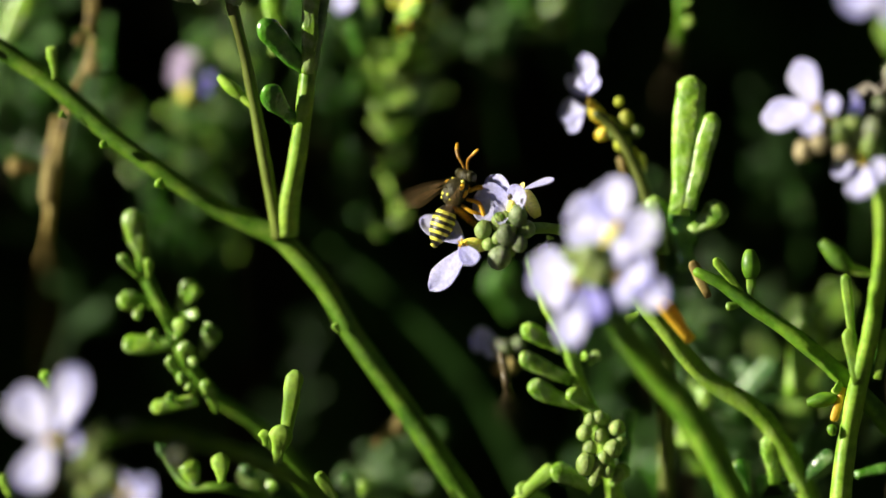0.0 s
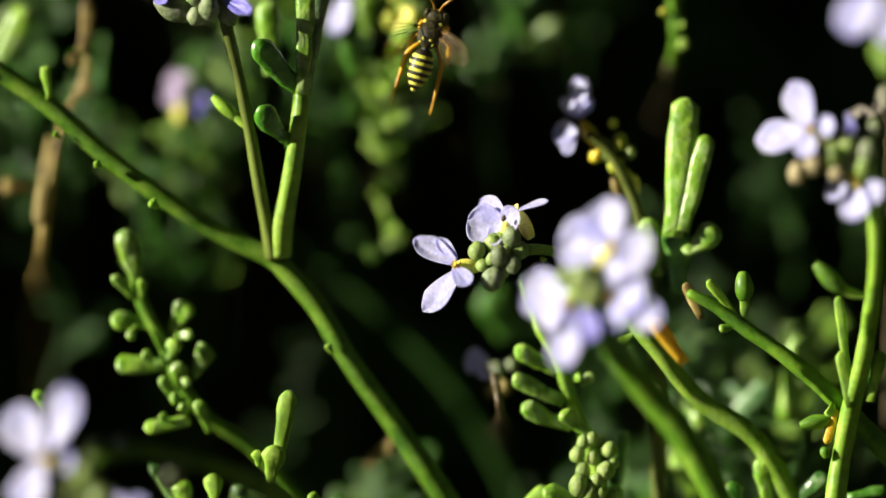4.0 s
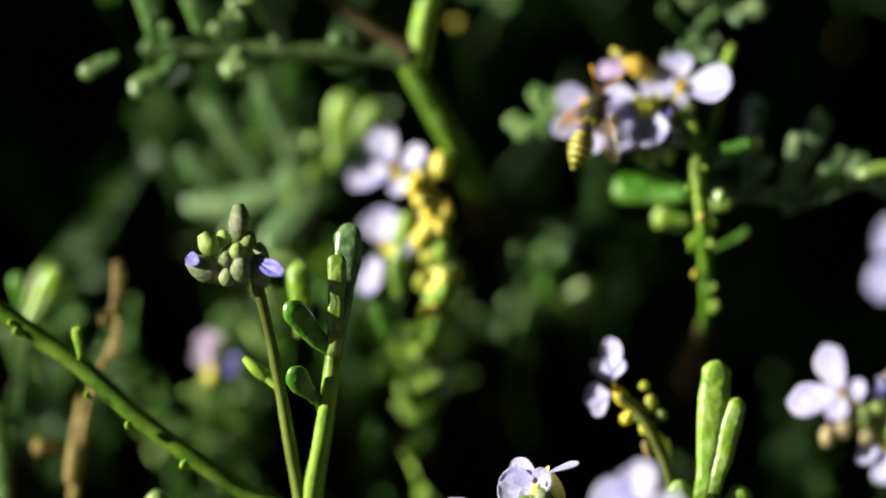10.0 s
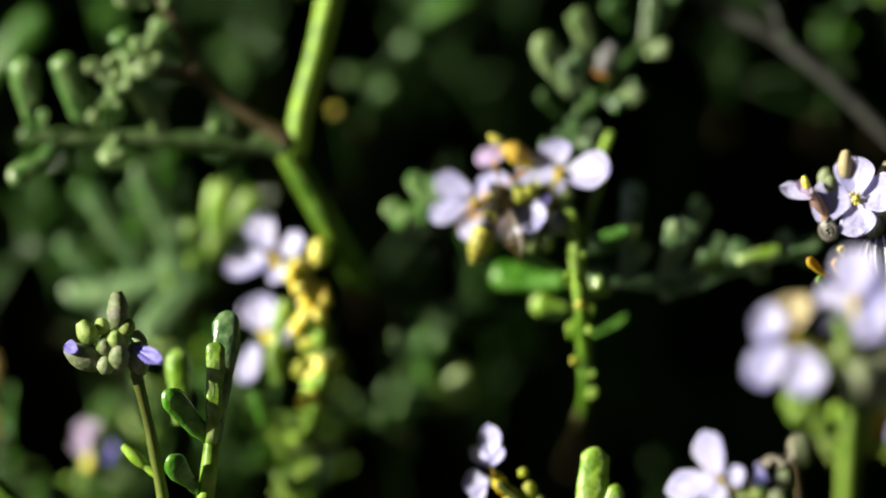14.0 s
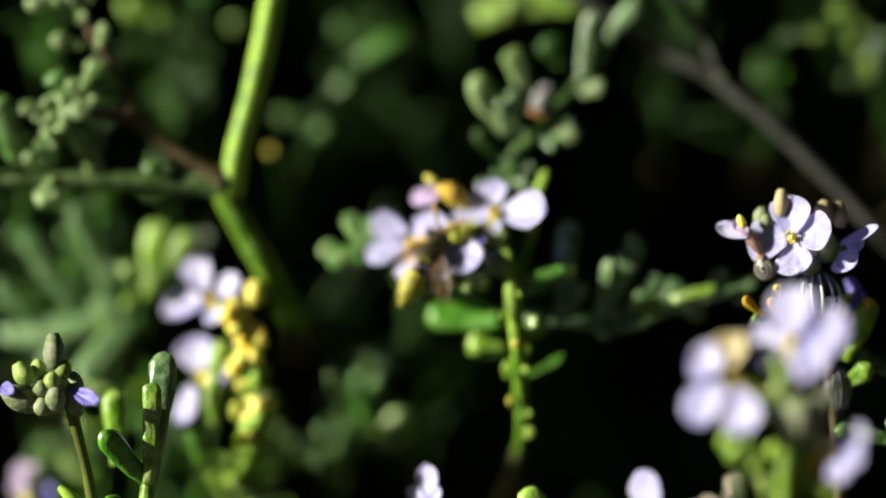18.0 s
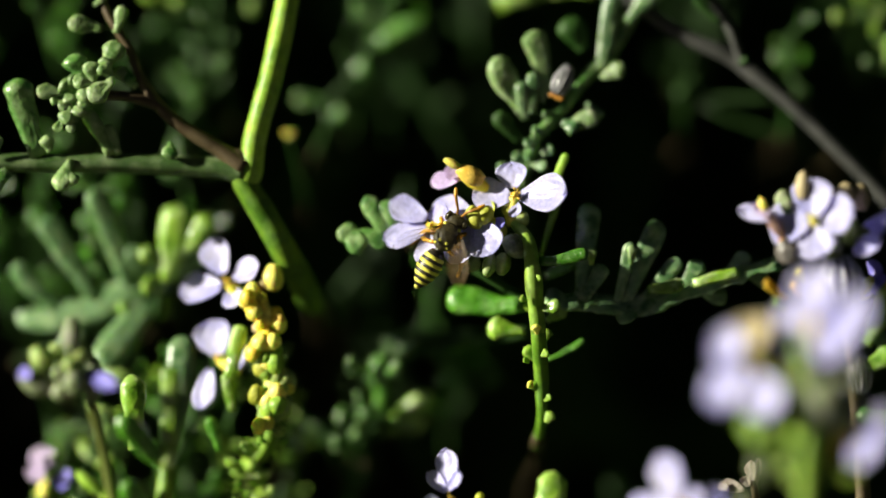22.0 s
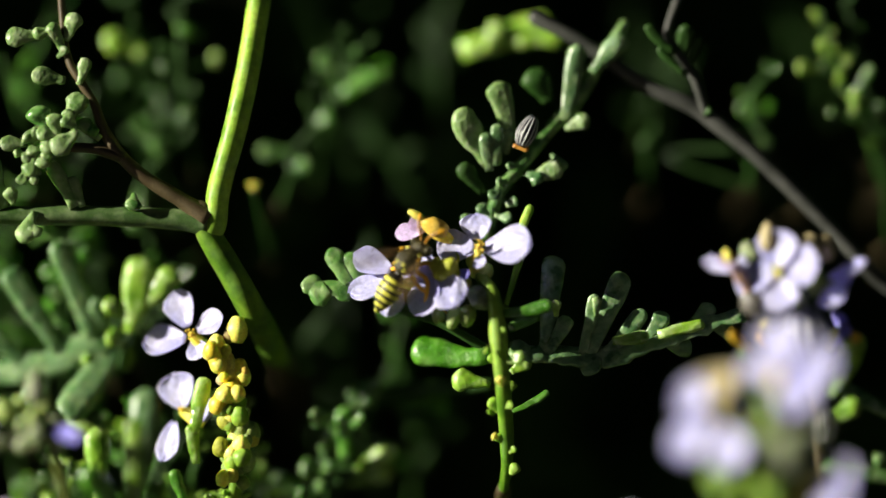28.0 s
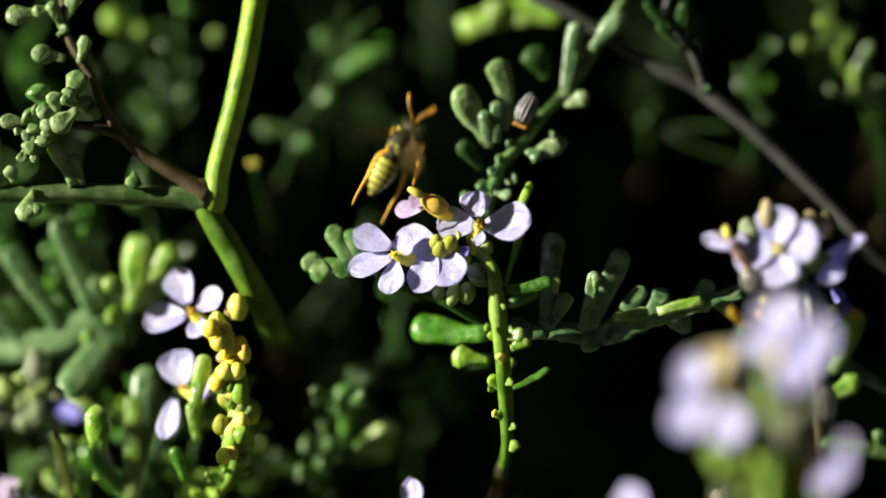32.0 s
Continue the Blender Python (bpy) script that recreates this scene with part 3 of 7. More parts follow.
# ---- near flower head at the lower left, far out of focus ----
def near_flower_left():
    s = thing("flowering_stem", (-12.46, -13.00, -20.62), "pale lilac flower head on a slanting green stalk", "flower", "flower heads")
    line = [root((2.09, -7.80, -31.48)), (2.09, -7.80, -31.48), (-6.14, -10.40, -24.14), (-12.44, -14.30, -19.84), (-19.34, -18.20, -17.27), (-26.87, -20.80, -15.59), (-31.27, -22.10, -16.72)]
    part("stem", tube(line, [1.28, 1.15, 1.08, 0.96, 0.83, 0.77, 0.77]), GREEN, s)
    flower(s, (-37.23, -22.75, -16.70), [((-37.55, -22.75, -16.39), (-40.99, -23.40, -11.02), 4.60), ((-36.61, -22.75, -15.76), (-33.76, -23.40, -8.51), 4.00), ((-37.55, -22.75, -17.02), (-39.76, -22.75, -22.38), 4.60), ((-35.99, -22.10, -17.34), (-33.78, -22.10, -16.72), 2.55)], (-33.80, -21.45, -17.98))
    flower(s, (-28.74, -22.75, -23.01), [((-29.36, -22.75, -23.01), (-33.76, -23.40, -24.26), 3.8), ((-28.41, -22.75, -22.51), (-25.88, -23.40, -23.00), 3.6), ((-29.36, -22.75, -22.51), (-29.03, -23.40, -20.48), 3.19)], (-30.01, -21.45, -19.87))
    buds(s, [((-32.53, -22.10, -18.61), 1.66), ((-30.95, -22.10, -21.12), 1.53), ((-34.42, -22.10, -20.49), 1.40), ((-31.91, -21.45, -16.09), 1.40), ((-28.76, -20.80, -15.46), 1.15, BUD_GREY), ((-33.16, -22.10, -22.38), 1.53), ((-23.11, -19.50, -18.32), 1.53, BUD_GREY)], BUD)


# ---- the flower head that is visited first ----
def visited_flower():
    s = thing("flowering_stem", (43.57, 4.00, -15.98), "pale lilac flower head with round green buds", "flower", "flower heads")
    line = [root((48.11, 6.00, -23.66)), (48.11, 6.00, -23.66), (42.93, 4.00, -14.70), (36.52, 3.00, -10.23), (32.01, 1.00, -5.12), (28.81, 1.00, -1.30), (25.93, 1.00, 2.52), (22.41, 0.00, 5.71), (19.54, 0.00, 6.72), (16.79, 0.00, 6.84), (15.08, 0.50, 6.21)]
    part("stem", tube(line, [1.40, 1.28, 1.15, 1.08, 0.96, 0.83, 0.77, 0.70, 0.64, 0.70, 0.51]), LIME, s)
    flower(s, (8.76, -0.50, 5.04), [((8.76, -0.50, 5.30), (4.29, -1.00, 7.97), 2.68, (0.3, -1, 0.7), 0.1), ((8.89, 0.00, 5.56), (6.72, 0.00, 8.10), 1.53, (0.9, -0.6, -0.3)), ((9.02, -0.50, 4.41), (5.39, -1.50, -0.19), 3.32, (-0.4, -1, 0.1)), ((8.63, -1.00, 4.91), (10.22, -2.00, 2.75), 2.17, (0.5, -1, 0.4))], (11.57, 0.30, 4.92), anther=ANTHER, middle=0.6)
    flower(s, (14.30, -0.80, 9.77), [((14.49, -0.50, 9.01), (10.21, -1.50, 10.27), 4.21, (-0.2, -1, 0.3), 0.2), ((14.56, 0.00, 9.39), (11.68, 0.00, 12.58), 2.93, (-0.3, -1, 0.2)), ((14.30, -0.80, 8.49), (15.50, -1.50, 11.68), 2.93, (-0.2, -1, 0.3), 0.2), ((14.11, -1.00, 8.49), (12.32, -2.00, 8.10), 2.42, (0, -1, 0.5))], (14.76, 0.50, 7.74), middle=0)
    part("stigma", ball((14.16, -2.20, 10.40), 0.32), BROWN_STEM, s)
    flower(s, (15.71, 0.50, 11.31), [((15.77, 0.00, 11.31), (19.01, -0.50, 12.39), 1.66, (0.1, -0.5, 1), -0.1), ((15.64, 0.00, 11.31), (15.26, 0.00, 11.82), 1.02, (0, -1, 0.4), 0.1, CALYX)], (17.31, 0.50, 8.12), middle=0)
    buds(s, [((11.19, -0.90, 6.76), 0.98, BUD), ((12.95, -0.60, 7.60), 0.95, BUD), ((15.07, -1.20, 8.28), 1.10, BUD_GREY), ((16.07, -0.80, 6.76), 0.98, BUD), ((13.67, -1.90, 6.13), 1.15, BUD_GREY), ((12.76, -1.70, 5.79), 0.62, BUD), ((14.34, -2.00, 6.76), 0.60, BUD), ((15.25, -1.90, 5.18), 0.92, BUD_GREY), ((12.99, -1.60, 3.60), 1.32, BUD_GREY), ((11.75, -1.20, 5.11), 0.75, BUD), ((14.12, -1.00, 4.43), 0.80, BUD), ((13.67, -0.40, 7.94), 0.85, BUD)])
    part("side_shoot", club((19.09, 0.00, 5.70), (18.26, -0.50, 5.89), 0.64), LIME, s)
    wilted = part("wilted_flower", egg((20.18, -0.50, 3.79), (18.58, -0.50, 4.93), 1.66), BUD_GREY, s, "withered grey flower")
    part("petal", petal_shape((19.21, -1.00, 4.42), (17.30, -1.50, 4.29), 1.53, (0, -1, 0.4), 0.1, 0.2), PETAL_DEEP, wilted)
    part("leaf", club((32.34, 2.00, -3.53), (32.97, 1.00, -5.12), 1.02), LIME, s)
    leaves(s, [((34.59, -5.00, -5.87), (30.88, -6.00, -0.98), 1.79, None, LEAF_YELLOW), ((28.81, 1.00, -2.58), (27.15, 0.50, -3.85), 1.28, None, LIME), ((27.54, 1.00, -2.90), (26.89, 0.00, -4.81), 1.15, None, LIME)])


# ---- the near flower head beside it, out of focus ----
def near_flower_middle():
    s = thing("flowering_stem", (35.63, -12.35, -15.87), "pale lilac flower head with yellow centres on a thick green stalk", "flower", "flower heads")
    line = [root((41.43, -8.45, -27.32)), (41.43, -8.45, -27.32), (35.02, -11.05, -15.25), (30.55, -12.35, -9.54), (26.71, -14.95, -4.48), (23.84, -16.25, -0.05), (22.88, -16.90, 3.10)]
    part("stem", tube(line, [1.59, 1.59, 1.66, 1.66, 1.53, 1.02, 0.70]), GREEN, s)
    flower(s, (26.22, -17.55, 7.03), [((26.03, -17.55, 7.41), (25.01, -17.55, 12.33), 5.36), ((25.78, -17.55, 7.16), (20.34, -17.55, 7.65), 5.61), ((26.41, -17.55, 7.16), (30.58, -17.55, 6.02), 4.97), ((26.03, -17.55, 6.90), (24.90, -17.55, 2.60), 4.85)], (24.15, -16.25, 4.38))
    flower(s, (21.30, -17.55, 0.57), [((21.30, -17.55, 1.09), (16.30, -17.55, 2.59), 5.10), ((20.98, -17.55, 0.57), (20.87, -17.55, -6.50), 3.95), ((21.62, -17.55, 0.57), (24.46, -17.55, -3.22), 2.93, (0, -1, 0.2), 0.1, PETAL_DEEP), ((20.35, -17.55, 1.52), (18.46, -17.55, -1.96), 3.19)], (22.57, -16.25, 2.16))
    flower(s, (26.04, -17.55, 1.22), [((25.91, -17.55, 1.34), (29.95, -18.20, 2.61), 4.46), ((26.67, -17.55, 0.89), (31.59, -18.20, -1.31), 3.32), ((25.41, -17.55, 0.89), (27.17, -18.20, -1.94), 2.81)], (24.15, -16.25, 2.48))
    buds(s, [((22.87, -17.55, 3.74), 1.28), ((24.14, -17.55, 2.35), 1.28), ((22.25, -17.55, 1.84), 1.15), ((23.51, -17.55, 0.89), 1.15), ((24.46, -16.90, 3.74), 1.08), ((20.98, -16.90, 3.74), 1.02)], BUD)


# ---- knobbly leafy sprig below it ----
def knobbly_sprig():
    s = thing("leafy_sprig", (26.05, 7.00, -23.07), "bright green sprig with finger-like leaves and knobbly buds", "plant stem")
    line = [root((26.71, 8.00, -27.56)), (26.71, 8.00, -27.56), (25.59, 7.00, -20.51), (23.91, 6.00, -15.38), (22.18, 6.00, -10.91), (21.08, 5.00, -7.71), (19.92, 5.00, -4.51), (18.32, 5.00, -1.96), (17.67, 5.00, 1.24)]
    part("stem", tube(line, [1.02, 0.96, 0.89, 0.83, 0.77, 0.77, 0.70, 0.64, 0.57]), LIME, s)
    leaves(s, [((20.69, 5.00, -7.07), (15.44, 4.00, -4.13), 1.98, (0, 0, -0.3)), ((21.08, 5.00, -10.26), (15.25, 4.00, -7.46), 2.10, (0, 0, -0.3)), ((21.85, 5.00, -13.14), (16.28, 4.00, -10.71), 2.30, (0, 0, -0.4)), ((24.08, 4.00, -13.77), (21.06, 3.00, -11.15), 2.30, (-1.0, 0, -0.3)),
               ((18.96, 5.00, -2.91), (16.71, 5.00, 4.31), 1.53, (-0.8, 0, 0)), ((23.12, 5.00, -8.66), (24.27, 5.00, -7.06), 1.53), ((21.97, 5.00, -8.02), (22.98, 4.00, -7.38), 1.15), ((23.45, 4.00, -22.72), (18.78, 3.00, -20.22), 2.42, (0, 0, 0.3)), ((25.37, 4.00, -22.39), (27.46, 3.00, -19.95), 1.79), ((18.35, 5.00, -24.01), (14.83, 4.00, -22.41), 1.91),
               ((14.83, 4.00, -24.33), (19.42, 4.00, -20.23), 2.17, (-0.3, 0, 0.5), LIME), ((27.01, 8.00, -19.87), (27.77, 8.00, -13.47), 1.66, None, LEAF)], LEAF_LIGHT)
    buds(s, [((22.60, 3.00, -16.19), 1.08), ((24.26, 3.00, -14.53), 0.96), ((23.24, 3.00, -14.85), 0.89), ((26.24, 3.00, -15.68), 1.08), ((25.79, 2.00, -18.03), 1.28), ((22.72, 2.00, -19.70), 1.40), ((23.24, 3.00, -18.04), 1.02), ((24.39, 3.00, -16.64), 0.89), ((24.77, 2.00, -19.05), 1.02), ((24.07, 2.00, -20.46), 1.02), ((25.22, 2.00, -20.59), 0.89), ((24.91, 4.00, -14.73), 0.77), ((26.69, 3.00, -17.27), 0.77), ((23.75, 2.00, -21.61), 0.83), ((26.44, 3.00, -20.98), 0.77)], BUD, "knob", 0.84)


# ---- the stems at the right edge ----
def right_stems():
    s = thing("forked_stem", (51.47, 0.00, -22.95), "upright pale green stem with a slanting side branch", "plant stem")
    up = [root((51.16, 0.00, -27.41)), (51.16, 0.00, -27.41), (51.66, 0.00, -21.03), (52.29, 0.00, -16.57), (53.40, -1.00, -10.82), (54.87, -3.00, -4.44), (55.73, -6.00, 1.92), (55.96, -9.00, 6.99), (55.39, -11.00, 12.69), (53.64, -12.00, 16.48)]
    part("stem", tube(up, [1.32, 1.28, 1.22, 1.12, 1.10, 1.00, 0.92, 0.84, 0.78, 0.62]), LIME, s)
    side = [(62.09, 3.00, -21.05), (57.26, 2.00, -15.62), (52.12, 1.00, -10.32), (46.66, 0.00, -5.61), (40.92, 0.00, -1.60), (37.85, 0.00, 0.63), (35.30, 0.00, 1.90)]
    part("side_branch", tube(side, [1.28, 1.28, 1.08, 0.96, 0.83, 0.70, 0.57]), GREEN, s)
    leaves(s, [((40.28, 0.00, -0.39), (37.20, -0.50, 3.43), 1.15), ((41.30, 0.00, -0.96), (41.42, 0.00, 1.59), 1.28), ((40.92, 0.00, -1.66), (38.48, -0.50, -2.05), 1.02), ((52.80, -2.00, -6.04), (51.94, -2.50, 1.73), 1.28), ((53.31, -2.00, -10.82), (52.29, -2.00, -4.45), 1.66), ((55.29, -6.00, 1.48), (51.92, -6.00, 2.55), 1.28),
               ((51.77, 0.00, -11.15), (50.62, -0.50, -14.97), 1.02, None, LEAF_YELLOW), ((51.45, 0.00, -10.19), (51.01, 0.00, -12.11), 1.40), ((55.54, -2.00, -10.18), (56.68, -2.00, -4.44), 1.40)], LIME)
    buds(s, [((41.42, 0.00, 1.14), (41.23, 0.00, 4.46), 2.17), ((52.36, -6.00, 2.23), (49.18, -6.00, 5.34), 2.17), ((51.01, 0.00, -12.23), (47.63, 0.00, -12.88), 1.66), ((50.35, -1.00, -15.29), (50.61, -1.00, -16.56), 1.15)], GREEN)
    leaves(s, [((36.59, 0.50, -0.97), (34.67, 0.50, 3.17), 1.28, None, LEAF_DRY), ((44.12, 5.00, -22.06), (43.51, 4.00, -16.42), 2.17, None, LEAF_LIGHT), ((41.18, 5.00, -23.34), (40.02, 5.00, -19.31), 2.04, None, LEAF), ((46.16, 5.00, -22.69), (50.74, 4.00, -18.39), 1.91, None, LEAF_GREY), ((37.91, 8.00, -23.70), (38.54, 8.00, -21.14), 2.30, None, LEAF), ((53.17, 4.00, -21.07), (57.51, 4.00, -20.11), 1.40, None, LEAF)])
    part("flower_head", ball((52.72, -11.00, 17.00), 1.66), BUD_GREY, s)
    flower(s, (48.38, -12.00, 20.41), [((48.37, -12.00, 20.66), (46.50, -12.50, 25.80), 3.70, (-0.3, -1, 0.2), 0.16), ((48.12, -12.00, 20.15), (42.50, -12.00, 19.20), 3.60), ((48.88, -12.00, 20.41), (51.20, -12.00, 20.90), 2.30), ((48.12, -12.00, 19.96), (47.90, -12.50, 17.20), 2.60)], (51.46, -10.50, 17.76))
    flower(s, (53.84, -12.00, 13.95), [((53.84, -12.00, 14.08), (53.32, -12.50, 10.02), 3.44), ((52.69, -12.00, 14.58), (50.41, -12.00, 12.99), 2.55), ((54.28, -12.00, 14.08), (56.50, -12.00, 12.69), 2.81)], (53.35, -11.00, 15.86), middle=0.3)
    flower(s, (52.71, -11.00, 20.61), [((52.58, -11.00, 20.61), (53.19, -12.00, 21.55), 2.30), ((52.08, -11.00, 20.61), (53.45, -12.00, 19.91), 1.91)], (52.74, -10.00, 18.41), middle=0)
    buds(s, [((51.11, -12.00, 17.43), 1.28), ((54.91, -12.00, 18.07), 1.40, BUD_GREY), ((48.89, -12.00, 16.48), 1.15, BUD_BEIGE), ((46.99, -12.00, 15.52), 0.96, BUD_BEIGE), ((52.69, -12.00, 18.70), 1.15), ((55.57, -11.00, 20.30), 1.15, BUD_GREY), ((51.42, -12.00, 15.53), 1.08, BUD_BEIGE), ((54.59, -12.00, 16.17), 1.15)], BUD)


# ---- flower and broad leaves behind ----
def behind_flower():
    s = thing("flowering_stem", (29.87, 6.30, 5.78), "small pink-lilac flower with green buds beside upright leaves", "flower", "flower heads")
    line = [root((31.89, 7.70, -7.00)), (31.89, 7.70, -7.00), (30.66, 7.00, 3.87), (29.52, 6.65, 10.91), (26.59, 6.30, 17.28), (24.01, 6.12, 19.82)]
    part("stem", tube(line, [0.89, 0.89, 0.77, 0.70, 0.64, 0.57]), OLIVE_STEM, s)
    flower(s, (23.24, 7.00, 21.11), [((22.98, 7.00, 21.87), (22.89, 6.82, 26.73), 2.68), ((22.73, 7.00, 21.87), (20.79, 6.82, 24.16), 1.66), ((22.98, 7.00, 22.06), (24.38, 6.82, 24.06), 1.53), ((22.75, 7.00, 19.95), (19.92, 6.82, 20.32), 2.68), ((22.36, 7.00, 19.70), (20.96, 6.82, 17.76), 1.79)], (24.80, 7.35, 18.82), PETAL, calyx_material=CALYX_ORANGE)
    buds(s, [((24.98, 7.00, 19.52), (25.95, 7.00, 17.80), 1.53, CALYX), ((25.95, 7.00, 17.93), 0.96), ((27.35, 7.00, 19.21), 0.89, PISTIL), ((26.93, 7.00, 16.52), 0.96, PISTIL), ((24.67, 7.00, 17.59), 0.77, CALYX_ORANGE), ((28.52, 7.00, 17.94), 0.77), ((26.58, 7.35, 21.26), 0.57, PISTIL), ((28.02, 7.35, 16.02), (28.42, 7.35, 14.23), 1.15, CALYX_ORANGE), ((26.62, 7.35, 15.05), (27.28, 7.35, 12.81), 1.02, LEAF_DRY), ((29.05, 7.35, 15.39), (29.19, 7.35, 12.83), 1.02, CALYX)], BUD)
    leaves(s, [((33.26, 4.20, 8.37), (34.95, 3.85, 24.10), 3.50), ((34.40, 3.85, 9.02), (37.26, 3.50, 19.89), 2.42), ((31.46, 5.25, 3.88), (30.45, 4.90, 10.59), 2.68), ((34.64, 4.90, 6.46), (38.64, 4.55, 9.37), 3.19), ((29.87, 6.30, 5.15), (31.46, 6.30, 6.44), 2.55), ((34.06, 7.00, 1.98), (33.82, 7.00, 9.65), 3.83, None, LEAF)], LEAF_LIGHT)
    o = thing("flowering_stem", (13.56, 6.65, -10.00), "small withering violet flower in the shade", "flower", "flower heads")
    part("stem", tube([root((15.46, 120.00, -17.43)), (15.46, 120.00, -17.43), (14.20, 14.00, -12.61), (13.24, 6.65, -7.43)], [0.51, 0.51, 0.51, 0.51]), BROWN_STEM, o)
    flower(o, (12.31, 10.65, -5.84), [((12.44, 10.65, -5.84), (9.87, 10.30, -5.65), 2.81), ((12.70, 10.65, -6.16), (11.67, 10.30, -7.77), 1.91)], (13.91, 10.65, -7.45), PETAL, middle=0, calyx_material=BUD_GREY)
    buds(o, [((13.59, 10.65, -6.81), 0.96, BUD_GREY), ((14.24, 10.65, -8.73), 0.96, LEAF_DRY), ((12.96, 10.65, -9.05), 0.77, LEAF_DRY), ((15.19, 10.65, -6.16), 0.83, BUD_GREY)], BUD)


# ---- the flower head that is visited for longest ----
def long_visited_flower():
    s = thing("flowering_stem", (33.26, 14.00, 29.71), "lilac flower head with spreading petals on an upright green stem", "flower", "flower heads")
    foot = [root((33.65, 170.00, 7.26)), (33.65, 170.00, 7.26), (33.33, 95.00, 17.65), (33.07, 36.00, 24.23), (33.44, 18.00, 28.17)]
    # dark brown stands in for the shade the stem fades into
    part("foot", tube(foot, [0.57, 0.57, 0.64, 0.70, 0.83]), BROWN_STEM, s)
    line = [(33.28, 20.00, 27.24), (33.71, 14.00, 30.34), (33.65, 13.00, 34.79), (33.24, 10.00, 39.84), (32.75, 9.50, 44.93), (32.15, 10.00, 50.05), (30.79, 12.00, 52.02)]
    # darker green below puts the stem's fading into shade in its colour
    part("lower_stem", tube(line[:4], [0.55, 0.66, 0.80, 0.90], uneven=0.26), GREEN, s)
    part("stem", tube(line[3:], [0.90, 0.95, 0.84, 0.60], uneven=0.24), LIME, s)
    flower(s, (21.02, 11.50, 51.93), [((20.77, 12.00, 52.83), (16.50, 11.00, 54.61), 2.93, (0.1, -1, 0.4)), ((20.83, 12.00, 51.75), (16.09, 11.00, 50.15), 3.06, (0, -1, 0.6)), ((21.08, 12.00, 51.30), (20.67, 11.00, 47.51), 3.06), ((21.54, 12.00, 52.38), (23.13, 11.00, 53.94), 2.81)], (25.05, 13.00, 50.80), anther=CALYX_ORANGE, middle=0.6)
    flower(s, (25.80, 11.00, 52.78), [((25.99, 11.00, 52.78), (21.14, 10.50, 53.62), 4.46, (0, -1, 0.3)), ((25.54, 11.00, 52.27), (23.59, 10.00, 47.54), 3.83), ((26.62, 10.50, 52.25), (28.05, 9.50, 48.52), 3.95, (0.2, -1, 0.1), 0.15), ((26.97, 12.00, 53.31), (28.38, 12.00, 54.46), 1.91, (0, -1, 0.5), 0.1, PISTIL)], (27.60, 13.00, 50.78), middle=0.4, anther=CALYX)
    flower(s, (30.66, 11.00, 55.44), [((30.48, 11.30, 56.21), (30.29, 10.50, 59.13), 3.70, (0, -1, 0.5)), ((31.30, 11.00, 55.31), (36.51, 10.00, 55.64), 4.08, (0.15, -1, 0.2), 0.08), ((30.15, 11.00, 55.19), (26.06, 10.00, 55.69), 3.70, (-0.2, -1, 0.2)), ((30.79, 11.00, 54.67), (30.63, 10.00, 52.86), 1.53)], (30.16, 13.00, 52.05), middle=0.75, anther=ANTHER)
    flower(s, (24.56, 12.00, 57.79), [((24.56, 12.00, 57.41), (21.10, 11.00, 56.89), 2.04, (0, -1, 0.4), 0.05, PETAL_PINK), ((24.44, 12.00, 57.80), (22.64, 11.00, 58.03), 1.66, (0, -1, 0.6), 0.1, PETAL_PINK)], (27.62, 12.50, 56.20), middle=0, calyx_material=CALYX_ORANGE)
    buds(s, [((27.11, 11.50, 57.00), (24.18, 11.30, 58.41), 2.17, CUP_ORANGE), ((24.43, 11.00, 58.53), (22.65, 11.00, 59.50), 1.02, CALYX), ((26.30, 10.00, 52.62), 0.96, PISTIL), ((27.26, 10.00, 53.13), 1.02, PISTIL), ((25.79, 10.00, 53.39), 0.77, PISTIL), ((28.09, 11.00, 52.01), 0.89, PISTIL), ((30.03, 12.00, 53.94), 0.83, PISTIL), ((29.87, 11.00, 50.72), (31.50, 10.00, 48.46), 2.55, BUD_GREY),
             ((29.48, 11.00, 48.81), (29.08, 10.50, 46.38), 1.91), ((28.20, 11.00, 48.50), (27.28, 10.00, 46.24), 1.66), ((26.30, 12.00, 48.34), (25.77, 11.00, 46.91), 1.53), ((28.98, 11.00, 51.36), 0.83, PISTIL), ((31.43, 12.00, 52.65), 0.83)], BUD)
    part("petal", petal_shape((28.34, 10.50, 52.63), (29.35, 10.00, 51.84), 1.40, (0, -1, 0.2)), PETAL_DEEP, s)
